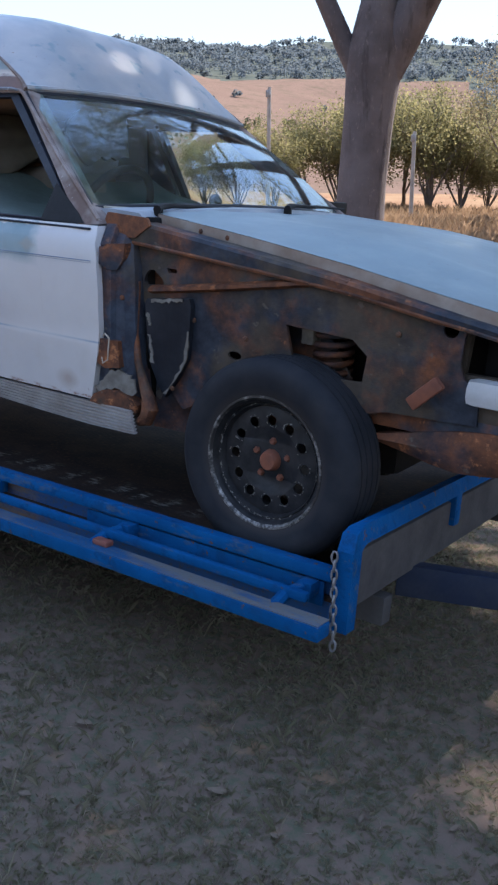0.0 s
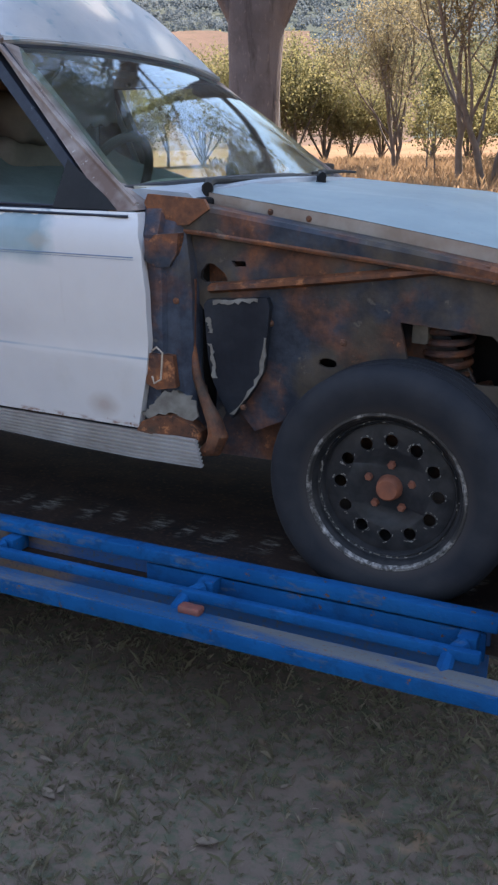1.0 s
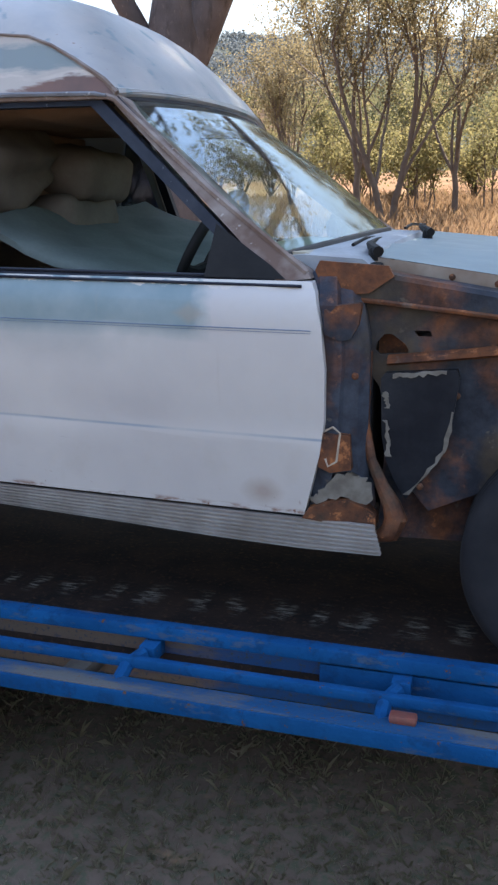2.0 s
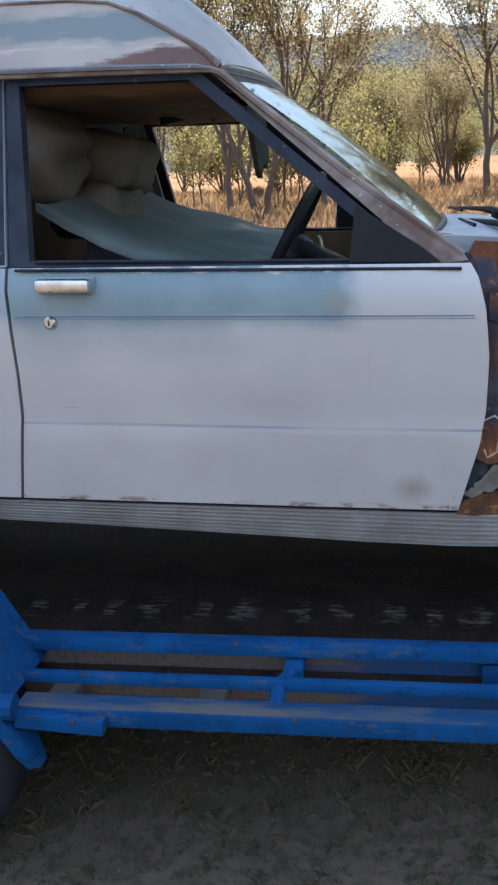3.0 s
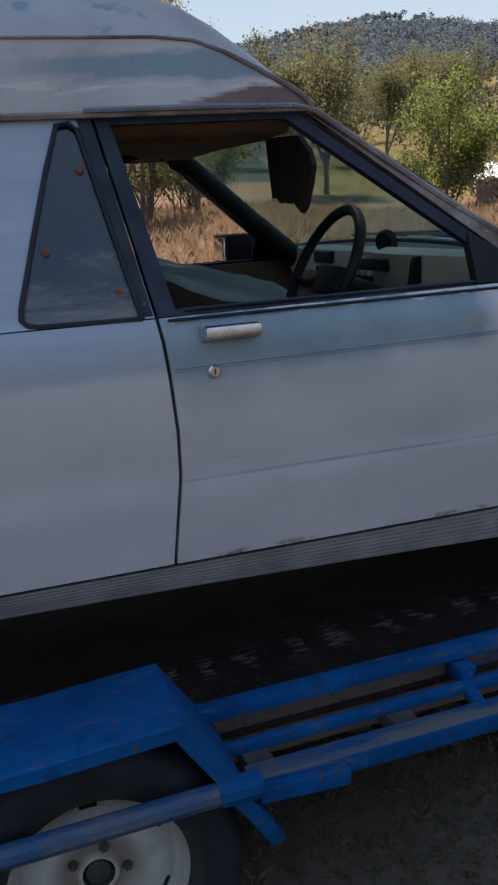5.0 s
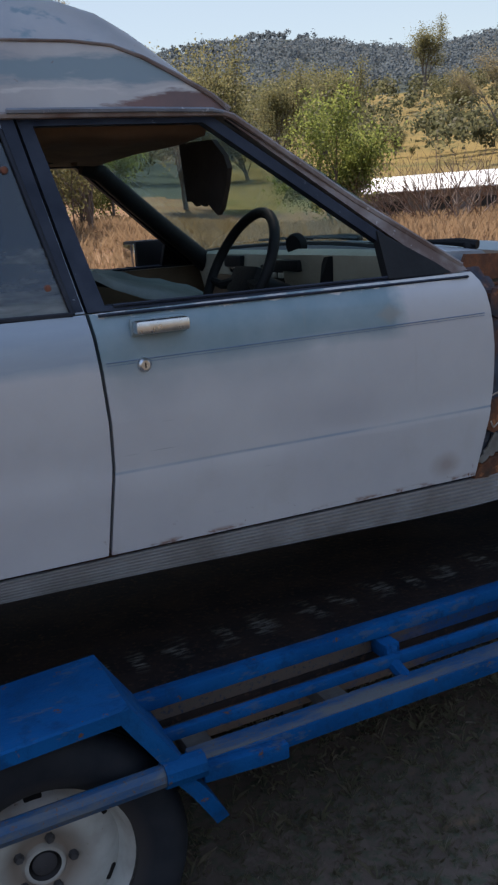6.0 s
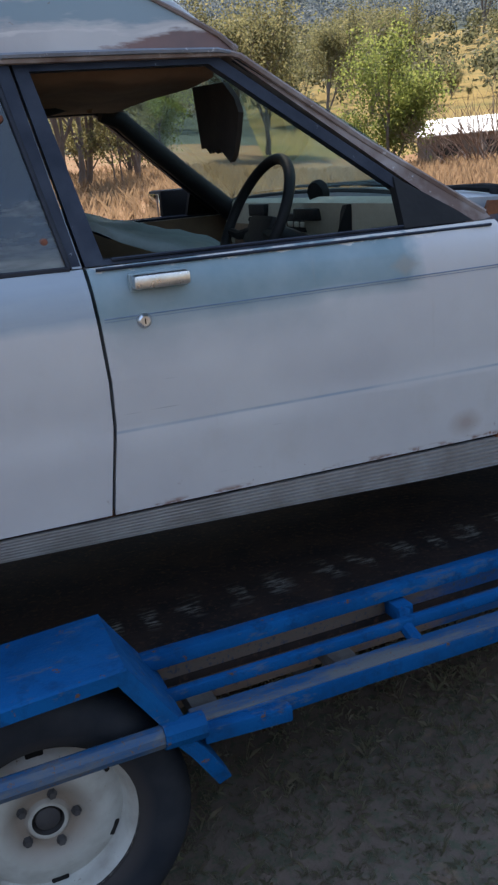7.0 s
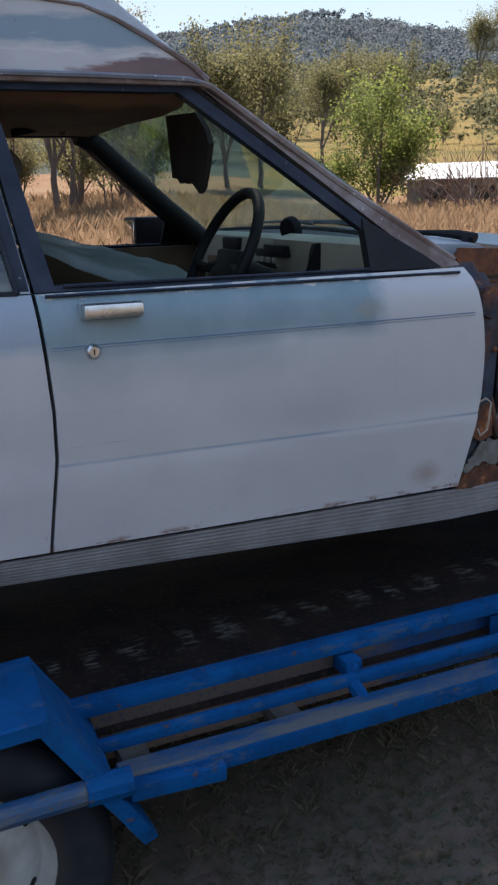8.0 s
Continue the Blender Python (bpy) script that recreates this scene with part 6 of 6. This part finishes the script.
for kind, az, r, top, turn in [
    ("y", -35.4, 42, 2.0, 70), ("y", -33.2, 42, 2.3, 140), ("y", -30.8, 41, 2.7, 20), ("o", -28.8, 43, 3.7, 200), ("y", -26.6, 43, 4.0, 320), ("y", -24.4, 41, 4.6, 250), ("o", -22.4, 42, 5.0, 90), ("y", -20.7, 40, 4.7, 50), ("y", -18.8, 41, 3.6, 0), ("y", -17.1, 42, 2.3, 190), ("y", -15.3, 44, 1.8, 290),
    ("c", -9.6, 25, 11.4, 40), ("b", -7.7, 24, 11.6, 0), ("c", -3.4, 26, 9.6, 200), ("d", -13.8, 30, 8.0, 160), ("s", -6.3, 27, 3.2, 30), ("s", -4.9, 27, 3.0, 120), ("s", -11.6, 28, 3.0, 0), ("s", -5.5, 31, 3.6, 200), ("p", -6.6, 38, 4.6, 0), ("p", -12.2, 40, 4.2, 110),
    ("y", -6.2, 34, 1.4, 30), ("y", -2.4, 34, 1.0, 200), ("y", -9.6, 36, 1.8, 110), ("y", 5.2, 37, 1.4, 70), ("y", 8.9, 38, 1.9, 260), ("y", 11.6, 37, 1.2, 0), ("s", -1.6, 27, 3.2, 10), ("p", -0.4, 40, 4.0, 60), ("s", -8.8, 29, 3.4, 70), ("s", 0.6, 30, 2.0, 250), ("s", 2.9, 34, 1.6, 130), ("y", 1.2, 46, 3.8, 10), ("c", 6.6, 27, 11.0, 20), ("b", 7.6, 28, 10.2, 80), ("d", 4.4, 32, 5.2, 190), ("s", 9.8, 27, 3.0, 0), ("s", 8.6, 33, 3.0, 310), ("d", 11.7, 31, 6.0, 140),
    ("g", 13.8, 40, 3.4, 100), ("o", 18.9, 50, 6.5, 270), ("o", 21.2, 52, 6.9, 80), ("o", 25.6, 75, 5.3, 30), ("p", 23.9, 80, 4.4, 200), ("p", 28.2, 84, 4.9, 0), ("o", 30.0, 86, 5.3, 60), ("g", 28.1, 38, 3.4, 30), ("p", 33.3, 90, 1.4, 90), ("o", 34.2, 84, 0.3, 0), ("o", 35.6, 165, 7.2, 45), ("c", 39.5, 70, 6.0, 0), ("p", 37.0, 120, 4.2, 45),
    ("o", 55, 40, 8, 0), ("p", -52, 60, 5, 0), ("c", -62, 45, 6, 40), ("o", 100, 35, 12, 20), ("c", 150, 30, 13, 80), ("p", -150, 32, 12, 10), ("o", -110, 35, 10, 60), ("o", 175, 26, 14, 200)]:
    x, y, z = at_az(az, r)
    h = EYE_C[2] + r * math.tan(radians(top)) - z
    stand(KINDS[kind], az, r, h / TALL[kind], turn, first=kind not in placed)
    placed.add(kind)


def build_gum():
    """The big smooth-barked gum; one long limb reaches over the van."""
    t = tagged(new("gum_tree"), "large smooth-barked gum tree with forked limbs", "tree")
    x, y = -5.03, 10.63
    z = ground_z(x, y)
    t.matrix_basis = Matrix.Translation((x, y, z))
    rnd = random.Random(5)
    bm, tips = bmesh.new(), []
    fork = 3.25 - z
    across = Vector((0.892, 0.451, 0))
    pts = [Vector((0, 0, -0.5)), across * -0.12 + Vector((0, 0, 0.3)), across * -0.09 + Vector((0, 0, fork * 0.45)), across * -0.03 + Vector((0, 0, fork * 0.72)), across * 0.02 + Vector((0, 0, fork - 0.28)), across * 0.05 + Vector((0, 0, fork)), across * 0.07 + Vector((0, 0, fork + 0.7))]
    tube(bm, pts, [0.46, 0.385, 0.37, 0.375, 0.41, 0.43, 0.27], 20)
    for side, back, foot, r, ln in ((-0.50, 0.05, -0.24, 0.135, 3.6), (0.03, 0.22, 0.04, 0.27, 4.6), (0.53, -0.08, 0.16, 0.27, 4.2)):
        d = (across * side + Vector((-0.451, 0.892, 0)) * back + Vector((0, 0, 1))).normalized()
        a = across * foot + Vector((0, 0, fork - 0.25))
        b = a + d * 1.9
        tube(bm, [a, a.lerp(b, 0.3), a.lerp(b, 0.6), b], [r * 1.15, r * 1.12, r * 1.03, r], 14)
        limb(bm, rnd, b - d * 0.05, d, ln, r, 3, tips, 9, 0.10, (2, 3), 0.1)
    # long limb over the van, unseen, placed to dapple it with shade
    far = Vector((-1.31, 2.57, -z))
    a = far + Vector((0.33, 0.20, 6.1))
    tube(bm, [pts[-1], pts[-1].lerp(a, 0.5) + Vector((0, 0, 0.3)), a], [0.24, 0.23, 0.22], 9)
    way = [a, a + Vector((1.6, -1.6, 1.8)), a + Vector((3.6, -3.4, 2.9)), a + Vector((5.6, -5.2, 3.2)), a + Vector((7.6, -6.6, 3.6)), a + Vector((9.6, -7.4, 3.8)), a + Vector((12.0, -8.2, 3.9))]
    tube(bm, way, [0.22, 0.20, 0.17, 0.14, 0.11, 0.08, 0.04], 9)
    way2 = [way[2], way[2] + Vector((1.6, -0.4, 0.9)), way[2] + Vector((3.6, -0.6, 1.6)), way[2] + Vector((5.8, -1.2, 1.9)), way[2] + Vector((8.0, -1.8, 2.0))]
    tube(bm, way2, [0.14, 0.12, 0.10, 0.08, 0.04], 8)
    # unseen side branch, added to shade the ground off the trailer's front
    way3 = [way[4], way[4] + Vector((1.6, 1.0, 0.1)), way[4] + Vector((3.2, 1.9, 0.2)), way[4] + Vector((4.6, 2.4, 0.1))]
    tube(bm, way3, [0.09, 0.08, 0.06, 0.03], 7)
    # unseen lower limbs, placed where the windscreen mirrors the canopy
    way4 = [pts[-1]] + [far + Vector(q) for q in ((3.6, -1.4, 4.9), (6.6, -2.0, 5.7), (9.6, -2.6, 6.3), (12.6, -3.2, 6.6), (15.0, -3.6, 6.7))]
    tube(bm, way4, [0.20, 0.17, 0.14, 0.11, 0.08, 0.04], 9)
    way5 = [way4[2], way4[2] + Vector((2.0, -1.8, 1.6)), way4[2] + Vector((4.2, -3.0, 2.6)), way4[2] + Vector((6.6, -3.8, 3.2))]
    tube(bm, way5, [0.12, 0.10, 0.08, 0.04], 8)
    over, veil_tips = [], []
    for w in (way4[1:], way5):
        for p, q in zip(w, w[1:]):
            for _ in range(8):
                d = Vector((rnd.uniform(-1, 1), rnd.uniform(-1, 1), rnd.uniform(0.0, 0.8))).normalized()
                limb(bm, rnd, p.lerp(q, rnd.random()), d, rnd.uniform(1.4, 2.6), 0.055, 1, veil_tips, 5, 0.22, (2, 3), -0.02)
    for w in (way[2:], way2[1:], way3):
        for k, (p, q) in enumerate(zip(w, w[1:])):
            for _ in range(14 if k == 3 and len(w) == 5 else 9):
                d = Vector((rnd.uniform(-1, 1), rnd.uniform(-1, 1), rnd.uniform(-0.2, 0.6))).normalized()
                limb(bm, rnd, p.lerp(q, rnd.random()), d, rnd.uniform(1.5, 2.6), 0.05, 1, over, 5, 0.22, (2, 3), 0.05)
    inner = []
    for p, q in zip(way[:3], way[1:4]):
        for _ in range(9):
            d = Vector((rnd.uniform(-1, 1), rnd.uniform(-1, 1), rnd.uniform(0.1, 0.9))).normalized()
            limb(bm, rnd, p.lerp(q, rnd.random()), d, rnd.uniform(2.2, 3.6), 0.085, 2, inner, 6, 0.20, (2, 3), 0.08)
    # leaves near these sun rays are removed so sun patches reach the ground
    ray = Vector((math.sin(SUN_AZ) * math.cos(SUN_EL), math.cos(SUN_AZ) * math.cos(SUN_EL), math.sin(SUN_EL)))

    def clear_of_sun_gap(c):
        for gx, gy in ((1.02, -0.50), (0.97, -0.66), (1.25, 0.35)):
            q = Vector((x + c.x - gx, y + c.y - gy, z + c.z + GROUND_Z))
            if (q - ray * q.dot(ray)).length < 0.45:
                return False
        return True

    veil_tips, inner, over = ([c for c in g if clear_of_sun_gap(c)] for g in (veil_tips, inner, over))
    part("trunk", bm, BARK, t, smooth=60)
    cb = bmesh.new()
    leaves(cb, rnd, veil_tips, 30, 0.75, 0.14, gaps=0.2)
    leaves(cb, rnd, inner, 9, 0.5, 0.14)
    leaves(cb, rnd, tips, 20, 0.6, 0.14)
    leaves(cb, rnd, over, 36, 0.75, 0.15)
    crown_object(cb, LEAF_OLIVE, t)


build_gum()


# ---- far woods ----
def build_far_woods():
    rng = np.random.default_rng(4)
    out, slot, n = [], [], 0
    while n < 8600:
        az = rng.uniform(-62, 62)
        r = math.exp(rng.uniform(math.log(75), math.log(950))) if n < 6500 else rng.uniform(430, 960)
        field = az < -20 and 100 < r < 470
        slope = az > 30 and r < 240
        glade = -20 < az < -12 and 80 < r < 200
        keep = 0.010 if field or (az < -13 and r < 200) else 0.16 if r < 150 else 0.13 if slope else 0.03 if glade else 0.8 if r < 120 else 1.0
        if rng.random() > keep:
            continue
        n += 1
        x, y = EYE_C[0] + r * math.sin(radians(az)), EYE_C[1] + r * math.cos(radians(az))
        z = ground_z(x, y)
        h = rng.uniform(4.5, 9.0) * (0.5 if field else 0.6 if slope else 1.0)
        w = h * rng.uniform(0.40, 0.66)
        k = int(np.interp(r, (75, 200, 500, 950), (150, 90, 60, 22)))
        size = float(np.interp(r, (75, 200, 500, 950), (0.28, 0.46, 0.82, 1.75)))
        lobes = rng.normal(0, 0.38, (4, 3)) * (w, w, h * 0.26)
        u = rng.normal(0, 1, (k, 3))
        u /= np.linalg.norm(u, axis=1)[:, None] + 1e-6
        c = np.array((x, y, z + h * 0.58)) + lobes[rng.integers(0, 4, k)] + u * (w * 0.55, w * 0.55, h * 0.30) * rng.uniform(0.5, 1.05, (k, 1))
        face = u + rng.normal(0, 0.35, (k, 3)) + (0, 0, 0.25)
        a = np.cross(face, rng.normal(0, 1, (k, 3)))
        a *= size * rng.uniform(0.5, 1.0, (k, 1)) / (np.linalg.norm(a, axis=1)[:, None] + 1e-6)
        b = np.cross(face, a)
        b *= size * rng.uniform(0.5, 1.0, (k, 1)) / (np.linalg.norm(b, axis=1)[:, None] + 1e-6)
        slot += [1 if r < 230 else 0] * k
        out.append(np.stack([c - a, c - b * 0.7, c + a, c + b * 0.7], 1).reshape(-1, 3))
    v = np.concatenate(out)
    me = bpy.data.meshes.new("far_woods")
    me.from_pydata(v, [], np.arange(len(v)).reshape(-1, 4))
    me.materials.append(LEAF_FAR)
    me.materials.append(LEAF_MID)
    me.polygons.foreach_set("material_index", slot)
    tagged(new("far_woods", me), "grey-green bush covering the distant hills, with haze put into the leaf colour", "woods", kind="stuff")


build_far_woods()


# ---- poles and shed ----
def build_pole(az, r, top, tilt, cross):
    x, y, z = at_az(az, r)
    h = EYE_C[2] + r * math.tan(radians(top)) - z
    p = empty("power_pole", pose(x, y, z - 0.3, 0, tilt, 0), "weathered grey timber power pole", "pole")
    bm = bmesh.new()
    tube(bm, [(0, 0, 0), (0, 0, h * 0.5), (0, 0, h + 0.3)], [0.085, 0.078, 0.070], 10)
    part("post", bm, simple("grey_pole_timber", (0.34, 0.32, 0.30), (0.24, 0.22, 0.20), 3, 0.9) if cross else bpy.data.materials["grey_pole_timber"], p)
    bm = bmesh.new()
    box(bm, (-0.09, -0.12, h - 0.05), (0.09, -0.04, h + 0.20), 0.02)
    part("insulator_bracket", bm, STEEL, p)
    return p


build_pole(-30.7, 33, 5.3, 0.3, True)
build_pole(-21.3, 33, 2.6, -0.5, False)

SHEDWALL = simple("grey_tin_wall", (0.24, 0.20, 0.17), (0.17, 0.145, 0.125), 1.5, 0.7)
SHEDROOF = simple("pale_tin_roof", (0.72, 0.72, 0.72), (0.60, 0.60, 0.60), 1.2, 0.4, 0.3)
SHEDDARK = simple("shed_opening_shade", (0.05, 0.045, 0.04), (0.08, 0.07, 0.06), 2, 0.9)


def build_shed():
    x, y, z = at_az(30.2, 42)
    g = EYE_C[2] - 42 * math.tan(radians(2.43)) - 1.95
    shed = empty("shed", pose(x, y, g, 0, 0, -42), "long low farm shed with a pale tin roof", "shed")
    H, W, D = 1.95, 11.0, 5.5
    bm = bmesh.new()
    box(bm, (0, 0, -1.5), (W, 0.12, H), 0.01)
    part("front_wall", bm, SHEDWALL, shed)
    bm = bmesh.new()
    box(bm, (0, 0.12, -1.5), (0.12, D, H), 0.01)
    part("end_wall", bm, SHEDWALL, shed)
    bm = bmesh.new()
    box(bm, (0.12, D - 0.1, -1.5), (W, D, H), 0.01)
    part("back_wall", bm, SHEDWALL, shed)
    bm = bmesh.new()
    n = 60
    rows = []
    for k in range(n + 1):
        xx = -0.4 + (W + 0.8) * k / n
        o = 0.018 * (k % 2)
        rows.append([(xx, -0.45, H + 0.02 + o), (xx, D + 0.3, H + 0.52 + o), (xx, D + 0.3, H + 0.47 + o), (xx, -0.45, H - 0.03 + o)])
    ring_loft(bm, rows)
    part("roof", bm, SHEDROOF, shed, smooth=20)
    # dark panels on the uncut wall carry the shade of the openings
    for x0, x1, z0, z1 in ((0.9, 2.0, 0.7, 1.5), (3.1, 4.1, -0.4, 1.6), (5.2, 6.4, 0.7, 1.5), (7.6, 8.8, 0.7, 1.5)):
        bm = bmesh.new()
        box(bm, (x0, -0.012, z0), (x1, 0.05, z1), 0.005)
        wd = part("window", bm, SHEDDARK, shed, "dark panel for the shade inside a shed opening")
        bm = bmesh.new()
        box(bm, (x0 - 0.06, -0.05, z0 - 0.06), (x1 + 0.06, 0.02, z0), 0.008)
        part("sill", bm, SHEDWALL, wd)
    for k in range(5):
        bm = bmesh.new()
        box(bm, (0.3 + 2.5 * k, -0.36, -1.2), (0.42 + 2.5 * k, -0.24, H + 0.0), 0.01)
        part("veranda_post", bm, SHEDWALL, shed)


build_shed()


def build_shrub(seed):
    t = tagged(new("shrub"), "bare brown twiggy shrub before the shed", "shrub", "bare shrubs")
    rl = random.Random(seed)
    bm, ends = bmesh.new(), []
    for _ in range(9):
        d = Vector((rl.uniform(-1, 1), rl.uniform(-1, 1), rl.uniform(0.4, 1.2))).normalized()
        limb(bm, rl, (rl.uniform(-0.3, 0.3), rl.uniform(-0.3, 0.3), 0), d, rl.uniform(0.9, 1.5), 0.028, 2, ends, 5, 0.25, (2, 3), -0.05)
    part("stem", bm, simple("bare_twigs", (0.22, 0.15, 0.11), (0.15, 0.10, 0.08), 4, 0.9), t, smooth=60)
    return t


shrub = build_shrub(3)
stand(shrub, 32.0, 34, 1.0, 0, first=True)
for az, r, s, turn in ((33.2, 33, 1.2, 70), (34.4, 32, 1.1, 160), (35.8, 31, 1.3, 250), (31.0, 36, 0.9, 300), (33.8, 34, 1.3, 20), (37.4, 31, 1.2, 110)):
    stand(shrub, az, r, s, turn)


# ---- grass, litter ----
def blades(name, mat, label, spots, height, width, lean, rng):
    verts, faces = [], []
    for x, y in spots:
        z = ground_z(x, y)
        for _ in range(rng.integers(3, 7)):
            a = rng.uniform(0, 6.28)
            h = height * rng.uniform(0.4, 1.3)
            w = width * rng.uniform(0.6, 1.3)
            ox, oy = rng.normal(0, width * 3, 2)
            l = lean * rng.uniform(0.2, 1.5) * h
            dx, dy = math.cos(a), math.sin(a)
            j = len(verts)
            verts += [(x + ox - dy * w, y + oy + dx * w, z - 0.01), (x + ox + dy * w, y + oy - dx * w, z - 0.01), (x + ox + dx * l * 0.4 + dy * w * 0.6, y + oy + dy * l * 0.4 - dx * w * 0.6, z + h * 0.6), (x + ox + dx * l, y + oy + dy * l, z + h)]
            faces += [(j, j + 1, j + 2), (j, j + 2, j + 3)]
    me = bpy.data.meshes.new(name)
    me.from_pydata(verts, [], faces)
    me.materials.append(mat)
    return tagged(new(name, me), label, "grass", kind="stuff")


rng = np.random.default_rng(9)
spots = []
while len(spots) < 11000:
    az, r = rng.uniform(-26, 40), rng.uniform(9, 40)
    if rng.random() < min(1, r / 26):
        spots.append((EYE_C[0] + r * math.sin(radians(az)), EYE_C[1] + r * math.cos(radians(az))))
blades("tall_dry_grass", GRASS_DRY, "tall reddish dry grass behind the van", spots, 0.36, 0.008, 0.45, rng)
spots = [(rng.uniform(-4.2, 3.2), rng.uniform(-2.6, 3.4)) for _ in range(92000)]
spots = [p for p in spots if rng.random() < min(1, (3.7 - abs(p[0] + 0.5)) / 1.0, (3.0 - abs(p[1] - 0.4)) / 1.0) and noise.noise(Vector((p[0] * 1.6, p[1] * 1.6, 3))) + rng.uniform(-0.5, 0.5) > -0.3]
blades("short_grass", GRASS_NEAR, "short sparse dry grass beside the trailer", spots, 0.014, 0.0005, 1.6, rng)
spots = [(rng.uniform(-3.2, 2.2), rng.uniform(-1.5, 0.3)) for _ in range(700)]
blades("grass_strand", GRASS_NEAR, "longer dry grass strands beside the trailer", spots, 0.045, 0.0006, 0.9, rng)
verts, faces = [], []
for _ in range(12000):
    x, y = rng.uniform(-3.2, 2.2), rng.uniform(-1.6, 0.6)
    z, a, s = ground_z(x, y), rng.uniform(0, 6.28), 0.0025 + 0.012 * rng.random() ** 3
    dx, dy = math.cos(a) * s, math.sin(a) * s
    j = len(verts)
    w = rng.uniform(0.06, 0.22)
    verts += [(x - dx, y - dy, z + 0.004), (x - dy * w, y + dx * w, z + 0.008), (x + dx, y + dy, z + 0.005 + rng.uniform(0, 0.012)), (x + dy * w, y - dx * w, z + 0.006)]
    faces.append((j, j + 1, j + 2, j + 3))
me = bpy.data.meshes.new("leaf_litter")
me.from_pydata(verts, [], faces)
me.materials.append(foliage("dead_leaves", (0.15, 0.10, 0.07), (0.21, 0.15, 0.11), (0.33, 0.26, 0.20)))
tagged(new("leaf_litter", me), "scattered dead leaf litter and twigs", "litter", kind="stuff")
LEAFDRY = simple("pale_dry_leaf", (0.17, 0.13, 0.10), (0.115, 0.085, 0.065), 30, 0.9, spec=0.1)


def build_leaf(m, size, seed):
    rl = random.Random(seed)
    bm = bmesh.new()
    rows = []
    for u in np.linspace(0, 1, 7):
        w = size * 0.25 * math.sin(math.pi * min(0.98, 0.06 + u * 0.92)) * rl.uniform(0.85, 1.1)
        rows.append([(size * (u - 0.5), v * w, 0.006 + size * 0.10 * v * v + size * 0.06 * math.sin(3 * u + seed)) for v in (-1, -0.4, 0, 0.4, 1)])
    ring_loft(bm, rows, closed=False)
    r = bmesh.ops.extrude_face_region(bm, geom=bm.faces[:], use_keep_orig=True)
    for v in r["geom"]:
        if isinstance(v, bmesh.types.BMVert):
            v.co.z += 0.0015
    ob = part("fallen_leaf", bm, LEAFDRY, smooth=60)
    ob.matrix_basis = m
    tagged(ob, "pale curled dry leaf lying on the ground", "leaf", "fallen leaves")
    return ob


LEAF_SPOTS = [(-0.272, -0.388, 0.085, 20), (0.003, -0.279, 0.06, -40), (0.200, -0.400, 0.085, 30), (0.401, -0.452, 0.045, 0), (0.720, -0.153, 0.05, 60), (-0.152, -0.706, 0.06, 10), (0.529, -0.266, 0.04, 100), (-0.698, 0.158, 0.05, -30), (-0.788, -0.297, 0.06, 5), (-0.698, -0.402, 0.085, -20), (-0.196, -0.127, 0.04, 40), (-0.681, -0.374, 0.05, 80)]
for k, (x, y, s, a) in enumerate(LEAF_SPOTS):
    build_leaf(pose(x, y, ground_z(x, y) + 0.002, 0, 0, a), 0.62 * s, k)
